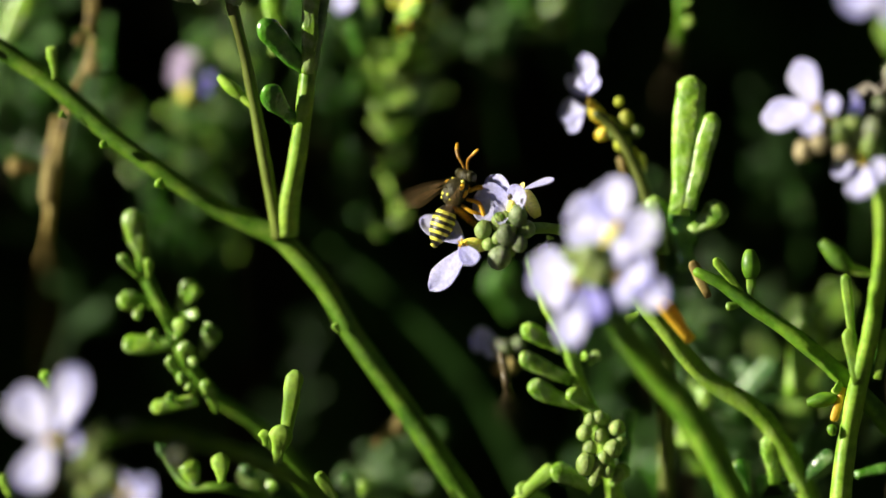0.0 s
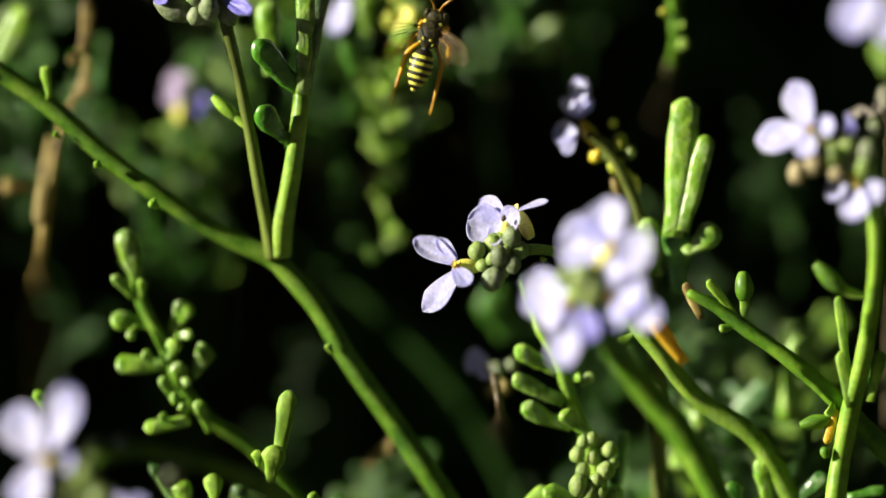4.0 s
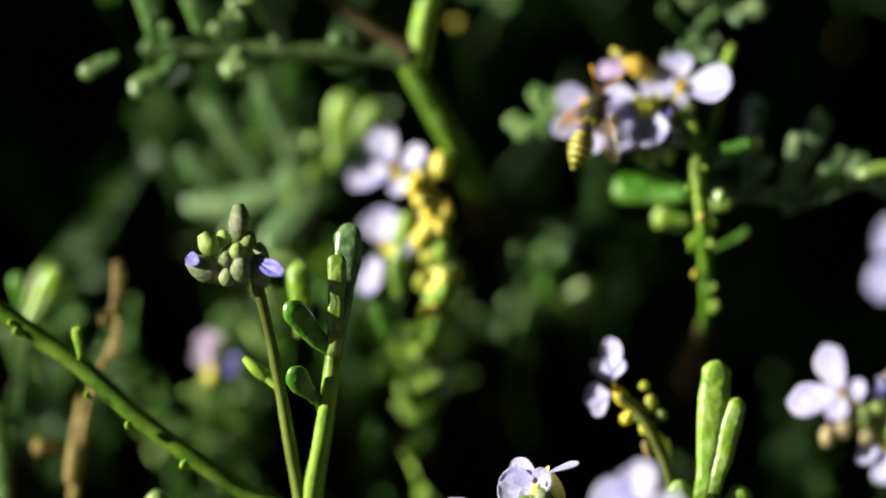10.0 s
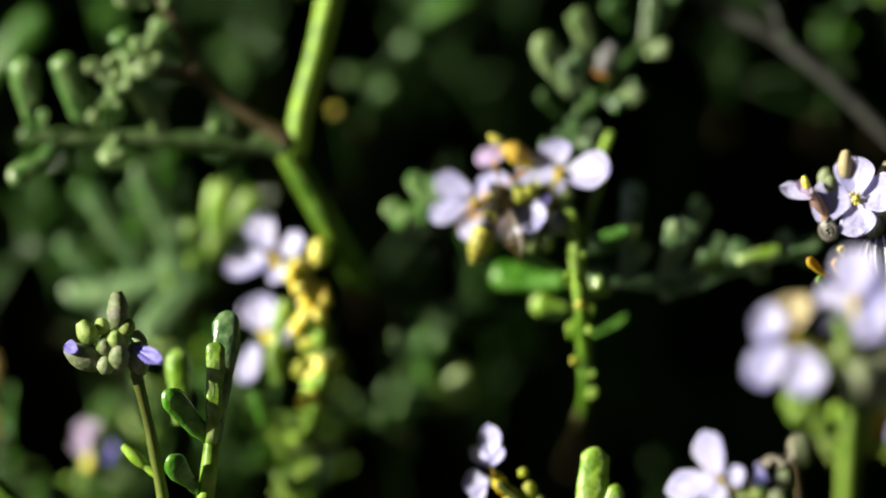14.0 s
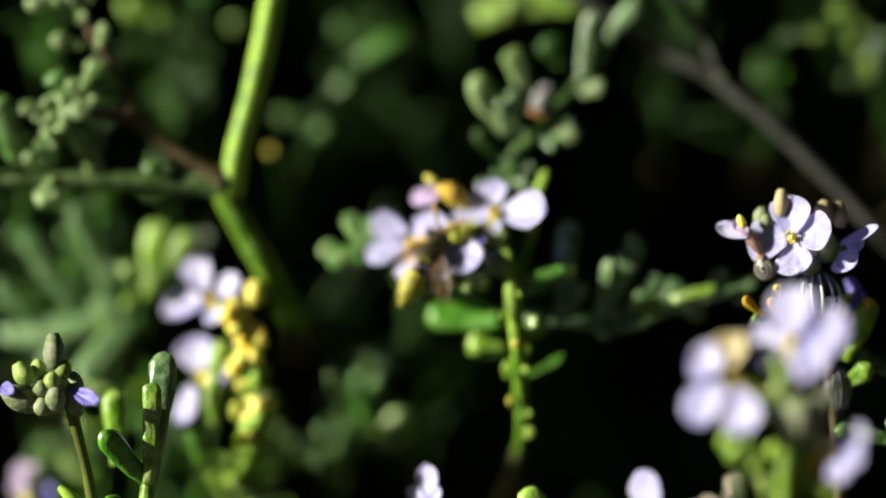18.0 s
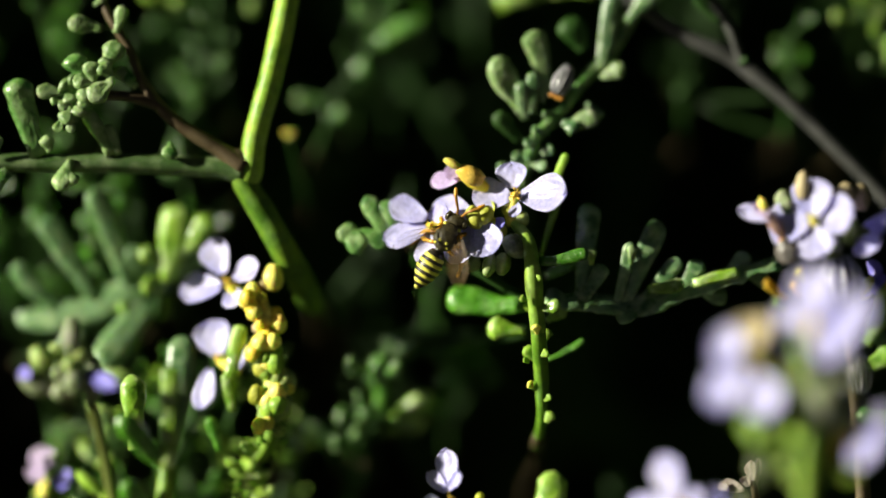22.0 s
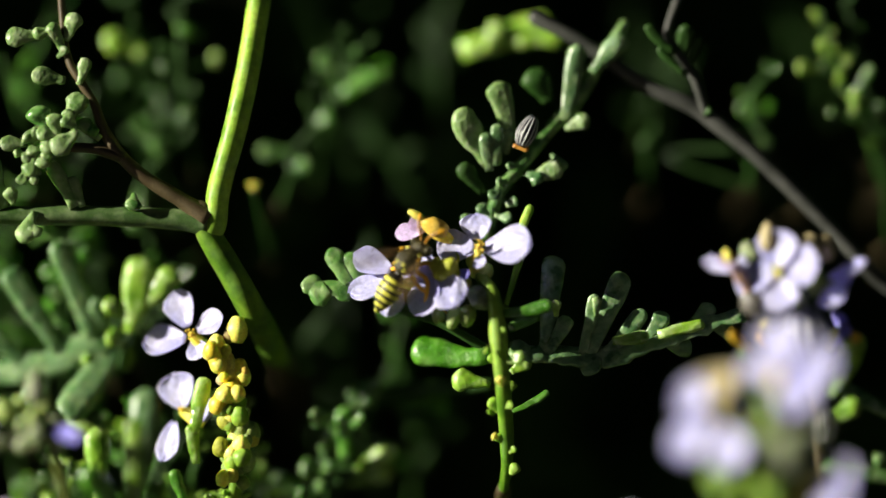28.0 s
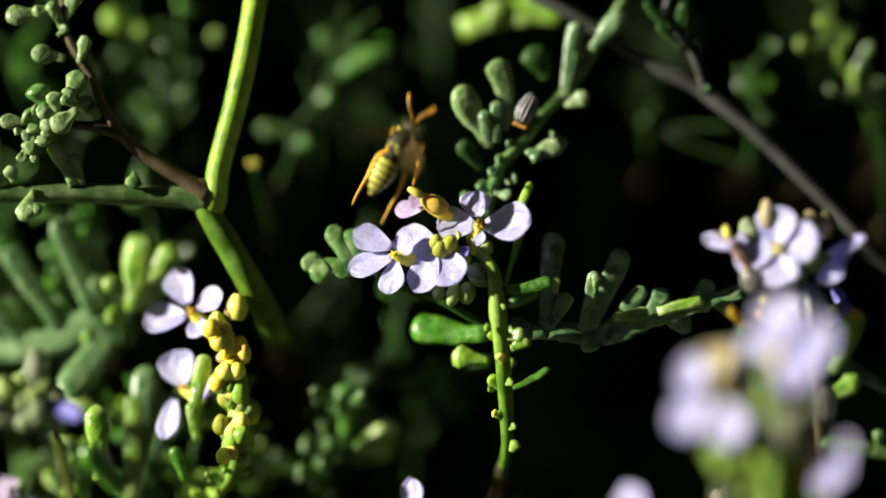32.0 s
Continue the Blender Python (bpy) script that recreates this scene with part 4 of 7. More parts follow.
    # long blade holds shade in its dark colour, its lit tip in a pale one
    leaves(s, [((34.01, 13.00, 53.95), (36.59, 13.00, 60.19), 1.02, None, LIME), ((31.92, 14.00, 43.12), (23.02, 17.00, 44.13), 3.57, (0, 0, -0.8), LEAF), ((32.13, 20.00, 40.05), (12.36, 38.00, 38.46), 2.55, (0, 0, 0.4), LEAF_DARK_SHADED), ((31.90, 14.00, 39.93), (27.58, 15.00, 40.74), 2.81, None, LEAF_LIGHT), ((34.27, 14.00, 41.20), (36.39, 14.00, 42.97), 2.17, None, LEAF_LIGHT), ((33.93, 14.00, 36.73), (38.54, 14.00, 39.13), 0.89, (0, 0, -0.5), LEAF), ((32.88, 12.00, 36.69), (31.86, 12.00, 38.36), 1.66, None, LIME), ((34.20, 13.00, 29.69), (34.91, 13.00, 30.96), 1.79, None, LIME), ((33.91, 12.00, 38.92), (34.43, 12.00, 40.26), 1.53, None, LIME), ((32.65, 12.00, 41.93), (31.89, 12.00, 43.33), 1.40, None, LIME), ((33.26, 13.00, 33.20), (32.62, 12.50, 34.28), 1.28, None, LIME), ((33.01, 12.50, 47.55), (33.83, 12.00, 48.81), 1.15, None, LIME), ((33.68, 14.00, 48.87), (35.63, 14.00, 55.25), 0.89, None, GREEN), ((34.00, 15.00, 46.33), (38.81, 15.00, 48.87), 1.66, (0, 0, -0.4), LEAF)])
    leaves(s, [((31.95, 8.50, 43.41), (31.18, 8.00, 43.78), 1.08, None, LIME), ((33.73, 9.00, 42.52), (35.76, 8.50, 43.01), 1.91, None, LEAF_LIGHT), ((33.09, 9.00, 39.60), (32.95, 8.50, 40.74), 1.28, None, CALYX), ((33.39, 10.00, 47.89), (38.84, 9.00, 48.98), 1.53, (0, 0, -0.6), LEAF), ((33.60, 10.00, 37.21), (34.36, 9.50, 37.70), 1.15, None, LIME), ((32.20, 10.00, 36.58), (31.56, 9.50, 36.83), 1.02, None, LIME), ((32.71, 11.00, 33.74), (32.07, 10.50, 34.17), 1.15, None, CALYX), ((33.99, 12.00, 32.16), (34.75, 11.50, 32.78), 1.02, None, LIME), ((32.86, 9.00, 45.45), (33.49, 8.50, 46.20), 0.89, None, LIME)])
    o = thing("lobed_leaf", (33.69, 14.00, 41.74), "long grey-green lobed leaf with upright fingers", "leaf")
    pinnate(o, [(33.91, 12.00, 43.85), (39.36, 13.20, 43.24), (44.77, 13.60, 43.09), (52.44, 13.40, 45.50), (60.64, 13.20, 47.79)], 3.2, [(0.22, (39.10, 15.00, 54.48), 2.7), (0.20, (40.82, 13.00, 47.54), 1.9), (0.42, (46.97, 14.00, 52.52), 2.7), (0.40, (43.81, 12.50, 50.07), 1.5), (0.40, (44.22, 12.50, 41.47), 3.0), (0.52, (49.37, 13.50, 48.29), 2.0), (0.66, (51.79, 13.50, 48.03), 2.0), (0.82, (57.04, 14.50, 48.92), 1.9), (0.74, (54.65, 14.00, 43.57), 2.4), (0.9, (59.47, 15.00, 45.61), 2.2)], LEAF_GLAUCOUS, 0.28, (0.2, -0.8, 0.6))
    # sunlit streak and patches of the blade, laid on as pale lobes
    leaves(o, [((45.70, 12.60, 44.71), (49.83, 12.20, 45.33), 1.7, None, LEAF_LIGHT), ((50.79, 12.40, 45.45), (56.09, 12.60, 46.71), 1.5, None, LEAF_LIGHT), ((43.86, 12.40, 47.52), (43.93, 12.20, 49.80), 1.1, None, LEAF_PALE), ((39.34, 12.40, 47.53), (39.28, 12.20, 49.44), 1.4, None, LEAF_LIGHT)])
    p = thing("lobed_leaf", (18.49, 15.50, 50.24), "small grey-green lobed leaf with lit rims", "leaf")
    pinnate(p, [(19.22, 14.40, 50.29), (17.12, 14.40, 50.94), (14.24, 14.40, 50.82), (11.82, 14.90, 50.72)], 2.2, [(0.75, (11.81, 14.40, 49.36), 3.2), (0.85, (10.80, 14.90, 51.29), 2.6), (0.45, (13.88, 15.20, 55.40), 2.2), (0.3, (15.93, 15.20, 54.93), 2.3), (0.55, (15.19, 14.20, 49.34), 2.0), (0.95, (11.38, 14.90, 52.25), 2.6)], LEAF_GREY, 0.16)
    part("leaf_stalk", tube([(33.07, 15.00, 43.04), (26.12, 14.40, 46.97), (20.39, 15.20, 48.93)], [0.57, 0.51, 0.64]), LEAF_DARK_SHADED, p)


# ---- the spent flower spike with swollen yellow pods ----
def yellow_spike():
    s = thing("seeding_stem", (2.74, 17.16, 25.37), "lilac flowers on a spike of swollen yellow seed pods", "flower", "flower heads")
    line = [(-0.37, 16.38, 44.80), (0.91, 15.60, 43.19), (2.61, 15.21, 40.62), (2.47, 15.21, 36.81), (3.22, 15.60, 32.98), (2.94, 16.38, 27.90)]
    line += [(0.56, 18.72, 24.56), (0.87, 20.28, 16.20), (0.53, 21.84, 5.89), (-0.14, 23.40, -5.73)]
    part("stem", tube(line[6::-1], [0.57, 0.70, 0.77, 0.89, 0.77, 0.64, 0.57]), LIME, s)
    foot = [(-0.49, 130.00, -6.28), (0.33, 90.00, 5.95), (0.73, 48.00, 15.08), (0.56, 18.72, 24.56)]
    # foot darkened in colour so that it is lost in shade
    part("foot", tube([root(foot[0])] + foot, [0.26, 0.26, 0.26, 0.32, 0.38]), BROWN_STEM, s)
    twiggy(s, line[5:9], 34, 1.6, LEAF_LIGHT, 8, 1.3)
    twiggy(s, line[5:8], 16, 1.5, LIME, 18, 1.4)
    flower(s, (-1.83, 16.38, 45.77), [((-2.20, 16.38, 46.66), (-3.72, 15.99, 50.61), 3.44, (-0.1, -1, 0.3)), ((-1.19, 16.38, 46.21), (1.75, 15.99, 47.91), 2.93, (0.4, -1, 0.4)), ((-2.46, 16.38, 45.26), (-7.05, 15.99, 44.88), 3.57, (0, -1, 0.5)), ((-1.58, 16.38, 45.13), (-0.82, 15.99, 42.95), 2.55, (0.2, -1, 0))], (0.58, 17.16, 43.22), middle=0.7, anther=ANTHER)
    flower(s, (-2.95, 17.94, 37.20), [((-2.75, 17.94, 37.51), (-3.89, 17.55, 41.34), 4.21, (0, -1, 0.3)), ((-3.78, 17.94, 35.93), (-5.08, 17.55, 31.40), 2.93), ((-1.36, 17.94, 37.51), (0.69, 17.55, 36.86), 2.55)], (-0.41, 17.94, 35.60), middle=0.4)
    leaves(s, [((-1.62, 15.99, 34.61), (-0.32, 15.60, 40.90), 1.91, None, LEAF_LIGHT), ((-1.38, 16.38, 31.11), (-1.87, 15.99, 35.56), 1.66, None, LEAF_LIGHT), ((-2.66, 16.38, 26.65), (-3.93, 16.38, 30.48), 1.66, None, LEAF)])
    buds(s, [((0.72, 14.43, 43.67), 1.40, CALYX), ((2.12, 14.43, 42.78), 1.15, CALYX), ((3.51, 14.43, 41.75), 1.28, CALYX_ORANGE), ((2.48, 14.04, 41.24), 0.96, CALYX), ((1.60, 14.43, 40.61), 0.83, BUD_BEIGE), ((3.12, 14.43, 39.85), 1.15, CALYX), ((1.20, 13.65, 37.79), 1.28, CALYX_ORANGE), ((2.23, 14.04, 38.56), 1.15, CALYX), ((3.11, 14.43, 37.55), 1.21, BUD), ((2.09, 14.43, 36.02), 1.40, PISTIL), ((3.73, 14.43, 35.13), 1.34, BUD), ((4.88, 14.82, 34.55), 1.34, BUD),
             ((1.44, 14.04, 32.96), 1.21, PISTIL), ((2.96, 14.43, 32.84), 1.15, BUD), ((4.63, 14.43, 34.55), 1.15, BUD), ((4.36, 14.43, 31.36), 1.28, BUD), ((2.76, 14.43, 30.73), 1.47, BUD), ((3.26, 14.82, 44.75), (3.40, 14.82, 47.75), 2.49, CALYX), ((2.63, 14.82, 45.71), 1.02, LEAF_DRY)], CALYX, "seed_pod", 0.82)
    rng = random.Random(5)
    chain = curve([(0.40, 14.40, 44.20), (1.90, 14.30, 42.90), (3.20, 14.30, 40.60), (2.00, 14.10, 38.20), (2.60, 14.20, 36.20), (3.60, 14.30, 33.80), (2.70, 14.20, 31.60), (3.10, 14.40, 28.60)], 8)
    for i in range(44):
        f = (i + rng.random()) / 44
        q = chain[int(f * (len(chain) - 1))] + np.array((rng.uniform(-1.25, 1.25), rng.uniform(-1.0, 0.6), rng.uniform(-0.5, 0.5)))
        tone = rng.choice([CALYX, CALYX_ORANGE, CALYX, CUP_ORANGE]) if f < 0.45 else rng.choice([CALYX, BUD, LIME, LIME, CALYX])
        part("young_pod", ball(q, rng.uniform(0.55, 1.10)), tone, s)


# ---- the thick forked stem higher up at the left ----
def thick_fork():
    s = thing("forked_stem", (9.48, 20.00, 33.04), "thick light green stem with a dark joint and two side branches", "plant stem")
    foot = [root((12.85, 190.00, 8.88)), (12.85, 190.00, 8.88), (11.54, 115.00, 32.00), (9.60, 60.00, 39.60), (8.25, 30.00, 43.00), (7.05, 22.00, 45.00)]
    # the stem's fading into shade is put into this brown
    part("foot", tube(foot, [1.28, 1.28, 1.15, 1.15, 1.21, 1.34], 5, 12), BROWN_STEM, s)
    line = [(0.10, 14.75, 56.70), (0.78, 14.50, 58.45), (1.30, 14.50, 62.27), (3.05, 14.50, 68.64), (4.48, 15.00, 75.02), (5.58, 15.50, 81.43), (7.16, 18.00, 91.74)]
    lower = [(8.00, 24.00, 43.30), (6.60, 19.00, 45.80), (4.45, 15.50, 49.55), (2.40, 15.00, 53.20), (0.45, 14.75, 56.40), (-0.70, 14.50, 58.50)]
    # shade below the fork is put into this darker green
    part("lower_stem", tube(lower, [1.45, 1.55, 1.55, 1.52, 1.42, 1.20], 5, 14, 0.05), GREEN, s)
    part("stem", tube(line, [1.30, 1.40, 1.34, 1.34, 1.34, 1.34, 1.28], 5, 14, 0.05), LIME, s)
    part("joint", club((-2.41, 14.25, 58.07), (0.02, 14.00, 60.48), 2.68, 0.9), BROWN_STEM, s)
    br = part("brown_branch", tube([(0.01, 14.25, 58.70), (-3.16, 14.00, 61.00), (-6.97, 13.75, 63.36), (-9.51, 13.75, 65.60), (-10.77, 13.75, 67.26), (-11.85, 13.75, 69.31), (-12.80, 14.00, 71.87), (-14.26, 14.00, 74.29), (-15.84, 14.50, 77.63), (-16.57, 15.00, 85.31)], [1.34, 0.89, 0.77, 0.70, 0.77, 0.57, 0.51, 0.51, 0.45, 0.45]), BROWN_STEM, s)
    hb = part("side_branch", tube([(0.01, 14.50, 58.07), (-3.18, 14.50, 58.65), (-9.54, 14.50, 59.00), (-15.90, 14.25, 59.14), (-22.27, 14.00, 59.16), (-29.90, 14.00, 59.45)], [1.40, 1.21, 1.15, 1.15, 1.08, 1.08], uneven=0.04), GREY_GREEN_STEM, s)
    leaves(br, [((-15.96, 13.75, 74.29), (-19.79, 13.50, 75.18), 2.42), ((-14.43, 13.50, 73.89), (-13.54, 13.50, 76.95), 1.66), ((-18.36, 13.75, 79.65), (-22.70, 13.50, 79.28), 2.55), ((-17.72, 13.50, 80.15), (-19.64, 13.50, 79.52), 1.91), ((-16.08, 14.00, 77.61), (-17.72, 13.50, 80.92), 1.79), ((-15.95, 14.00, 78.89), (-14.66, 13.75, 82.05), 2.17), ((-12.05, 13.00, 67.69), (-14.45, 13.00, 69.93), 1.66), ((-16.79, 14.00, 76.98), (-15.82, 13.50, 78.23), 1.40)], LEAF_PALE)
    knob_stalk = part("stalk", tube([(-9.19, 13.75, 65.60), (-12.68, 13.50, 66.63), (-16.18, 13.50, 66.89)], [0.70, 0.64, 0.57]), BROWN_STEM, s)
    leaves(knob_stalk, [((-15.54, 12.75, 70.01), (-14.13, 12.50, 72.92), 2.93), ((-14.65, 12.00, 68.94), (-16.30, 11.75, 70.22), 2.17), ((-14.65, 11.50, 68.55), (-17.20, 11.25, 65.98), 2.61, (-0.1, 0, 0.3)), ((-16.83, 12.00, 68.25), (-17.45, 11.75, 70.61), 2.10), ((-16.70, 12.00, 68.06), (-19.25, 11.75, 68.57), 2.04), ((-16.95, 11.75, 67.41), (-18.74, 11.50, 66.39), 2.36),
                        ((-18.49, 13.00, 68.94), (-19.25, 13.25, 71.51), 3.57, None, LEAF_GREY), ((-20.42, 12.50, 67.20), (-23.35, 12.50, 67.34), 2.10), ((-19.27, 12.50, 67.32), (-20.53, 12.25, 68.47), 2.49), ((-18.49, 12.50, 67.95), (-19.76, 12.00, 68.84), 2.04), ((-18.50, 12.25, 66.03), (-18.50, 11.75, 64.35), 2.17), ((-19.27, 12.25, 65.71), (-20.92, 12.00, 65.52), 1.85), ((-19.39, 12.00, 65.39), (-20.41, 11.75, 63.59), 2.36), ((-20.55, 12.50, 66.05), (-21.82, 12.25, 66.30), 1.34), ((-19.52, 12.00, 64.43), (-19.46, 11.75, 62.56), 1.15), ((-20.54, 12.00, 64.11), (-21.06, 11.75, 62.57), 1.53), ((-13.51, 13.00, 70.01), (-12.62, 12.75, 68.07), 1.53, None, LEAF), ((-17.98, 12.00, 66.98), (-18.10, 11.50, 65.37), 1.85), ((-19.90, 12.25, 66.99), (-19.51, 11.75, 65.89), 2.04), ((-16.05, 12.25, 69.21), (-15.41, 12.00, 71.12), 2.04), ((-18.64, 12.25, 63.99), (-19.78, 12.00, 64.24), 1.72)], LEAF_PALE)
    leaves(hb, [((-14.93, 13.50, 60.08), (-17.65, 13.00, 65.15), 1.79), ((-14.11, 13.50, 60.08), (-15.36, 13.50, 63.58), 1.53), ((-8.25, 13.50, 59.74), (-8.50, 13.00, 61.12), 1.66), ((-19.32, 13.00, 59.44), (-20.34, 12.00, 56.04), 2.55, (-0.8, 0, 0)), ((-20.34, 12.50, 58.48), (-18.94, 12.00, 56.67), 1.79), ((-21.93, 13.00, 60.40), (-22.37, 13.00, 62.32), 1.91)], LEAF_PALE)
    leaves(hb, [((-28.80, 13.50, 59.88), (-30.36, 12.50, 68.45), 3.44, (-0.4, 0, 0)), ((-23.15, 13.50, 59.91), (-25.74, 12.50, 68.73), 3.32, (-0.3, 0, 0)), ((-28.14, 12.50, 59.86), (-27.83, 12.00, 62.41), 1.66), ((-33.28, 12.50, 58.42), (-37.49, 12.00, 56.07), 2.17, (0, 0, 0.3)), ((-26.53, 12.50, 58.26), (-31.83, 11.50, 54.15), 2.81, (0.2, 0, -0.6)), ((-8.25, 13.50, 61.58), (-8.37, 12.50, 59.62), 1.91)], LEAF_GREY)


# ---- grey twig, snail sprig and its snail ----
def grey_twig():
    s = thing("dry_twig", (76.00, 20.00, 51.29), "bare grey-violet twig slanting through the shade", "twig")
    part("stem", tube([root((99.92, 40.00, 30.43)), (99.92, 40.00, 30.43), (82.54, 24.00, 46.90), (76.04, 21.00, 51.90), (73.46, 20.00, 54.60), (67.10, 20.00, 61.20), (60.74, 20.00, 67.20), (56.92, 20.00, 70.16), (54.37, 20.00, 71.83), (51.18, 20.00, 73.20), (48.00, 20.00, 75.00), (42.90, 20.00, 78.60), (37.16, 20.00, 81.60)], [1.15, 1.02, 0.96, 0.89, 0.89, 0.89, 0.96, 0.96, 0.96, 0.89, 0.89, 0.83, 0.77], 4, 10), GREY_STEM, s)
    part("side_twig", tube([(56.59, 19.50, 70.40), (55.31, 19.00, 74.35), (53.73, 19.00, 76.91), (52.14, 19.00, 79.48), (53.47, 20.00, 83.99)], [0.60, 0.54, 0.48, 0.42, 0.42]), GREY_STEM, s)
    leaves(s, [((54.33, 18.00, 74.95), (51.15, 18.00, 78.16), 1.02, (-0.6, 0, 0.2)), ((53.73, 19.00, 76.91), (54.36, 18.00, 80.70), 1.91), ((53.07, 18.00, 77.51), (49.89, 18.00, 80.72), 1.28, (-0.5, 0, -0.5)), ((54.68, 19.00, 76.27), (55.66, 19.00, 79.46), 1.28), ((56.23, 18.00, 70.47), (57.19, 18.00, 71.11), 0.89)], LEAF_DARK_SHADED)


def snail_sprig():
    s = thing("leafy_sprig", (31.59, 18.00, 58.44), "grey-green sprig with paddle-shaped leaves", "plant stem")
    line = [root((33.33, 110.00, 51.90)), (33.33, 110.00, 51.90), (32.27, 50.00, 55.53), (31.65, 22.00, 56.64), (33.06, 17.00, 61.60), (35.43, 17.00, 64.64), (38.34, 18.00, 68.31), (41.57, 19.00, 71.85), (44.14, 19.00, 75.99), (47.38, 20.00, 80.82)]
    part("stem", tube(line, [0.77, 0.70, 0.70, 0.70, 0.77, 0.77, 0.77, 0.89, 0.83, 0.64]), LEAF_GREY, s)
    leaves(s, [((32.05, 16.50, 64.64), (28.42, 15.50, 71.13), 3.10, (-0.2, 0, -0.4), LEAF_PALE), ((34.61, 17.00, 67.65), (32.73, 16.50, 74.21), 2.90, None, LEAF_PALE), ((33.83, 16.50, 66.04), (33.96, 16.00, 69.08), 1.66), ((32.68, 16.00, 64.75), (32.82, 15.50, 69.45), 1.53), ((31.91, 16.00, 64.11), (31.41, 15.50, 68.44), 1.66), ((31.27, 17.00, 61.60), (28.60, 16.50, 64.91), 2.30, None, LEAF_DARK_SHADED), ((38.69, 19.00, 71.86), (36.79, 19.00, 75.83), 3.83, None, LEAF_DARK_SHADED), ((40.58, 18.00, 69.90), (42.09, 18.00, 78.52), 2.17), ((40.57, 17.50, 68.92), (43.18, 17.00, 70.36), 2.17, (0, 0, -0.4), LEAF_PALE), ((36.69, 16.50, 63.47), (40.20, 16.00, 64.85), 2.55, (0, 0, -0.4), LEAF_PALE), ((36.04, 16.00, 63.78), (37.95, 15.50, 62.92), 1.91), ((43.47, 18.00, 75.31), (47.33, 18.00, 79.58), 2.55), ((33.80, 16.00, 60.28), (35.07, 15.50, 60.90), 1.66), ((31.89, 16.00, 59.01), (30.61, 16.00, 60.30), 1.66), ((32.52, 16.00, 59.01), (34.42, 15.50, 58.67), 1.53), ((31.37, 16.00, 57.61), (28.69, 16.00, 59.03), 1.40), ((33.17, 15.50, 62.18), (31.88, 15.00, 61.02), 1.53), ((35.41, 16.00, 64.74), (33.81, 15.50, 64.60), 1.15), ((33.81, 16.00, 62.83), (32.66, 15.50, 62.94), 1.28), ((38.95, 17.00, 66.03), (40.52, 16.00, 64.21), 1.66)], LEAF_GLAUCOUS)
    o = thing("lobed_leaf", (29.00, 32.00, 78.18), "broad pale leaf lit by the sun", "leaf")
    leaves(o, [((28.99, 31.00, 78.14), (39.61, 31.00, 81.18), 3.57, (0, 0, 0.6)), ((32.19, 30.00, 78.73), (33.49, 30.00, 81.61), 2.55), ((35.41, 30.00, 79.36), (40.87, 30.00, 79.98), 2.30)], LEAF_LIGHT)
    part("leaf_stalk", tube([root((30.25, 120.00, 81.77)), (30.25, 120.00, 81.77), (29.40, 60.00, 79.97), (29.65, 32.00, 78.30)], [0.5, 0.5, 0.5, 0.7]), LEAF_DARK_SHADED, o)


SHELL_DARK = surface("shell_dark", [(0.016, 0.019, 0.026), (0.034, 0.038, 0.050)], 500, 0.30, specular=0.5)
SHELL_PALE = surface("shell_pale", [(0.36, 0.37, 0.38), (0.52, 0.53, 0.54)], 700, 0.35, specular=0.5)
SHELL_MID = surface("shell_mid", [(0.10, 0.09, 0.075), (0.22, 0.20, 0.17)], 700, 0.35, specular=0.5)
SNAIL_BODY = surface("snail_body", [(0.36, 0.15, 0.02), (0.5, 0.25, 0.04)], 700, 0.4, 0.2)


def snail(centre, axis, up, size, label, ground_tone=None, band_tone=None):
    """A small banded snail: a flat coiled shell in whorls, with dark bands laid on it. axis: the coil's axis, size: its radius."""
    s = thing("snail", centre, label, "snail", "snails")
    c = np.array(centre, float)
    ax = unit(axis)
    u = unit(np.array(up, float) - ax * np.dot(up, ax))
    v = np.cross(ax, u)
    def coil(offset, thick, turns=2.6, inner=0.16, push=1.0):
        line, rr = [], []
        n = 44
        for i in range(n):
            q = i / (n - 1)
            a = 2 * math.pi * turns * (1 - q)
            R = size * (inner + (0.62 - inner) * q ** 1.3) * push
            h = size * 0.55 * (1 - q)
            line.append(c + u * (R * math.cos(a)) + v * (R * math.sin(a)) + ax * (h + offset * size * (0.15 + 0.85 * q)))
            rr.append(size * thick * (0.12 + 0.34 * q ** 1.2) / 0.46)
        return sweep(line, np.array(rr), np.array(rr), tuple(ax), 10)
    shell = part("shell", coil(0, 0.42), ground_tone or SHELL_PALE, s)
    for off, push in ((0.26, 1.22), (0.05, 1.42), (-0.18, 1.38), (0.40, 0.9)):
        part("band", coil(off, 0.085, push=push), band_tone or SHELL_DARK, shell)
    part("body", club(c + u * size * 0.6 - v * size * 0.2, c - ax * size * 0.2 + u * size * 0.9 + v * size * 0.8, size * 0.7, 0.5), SNAIL_BODY, s)
    return s


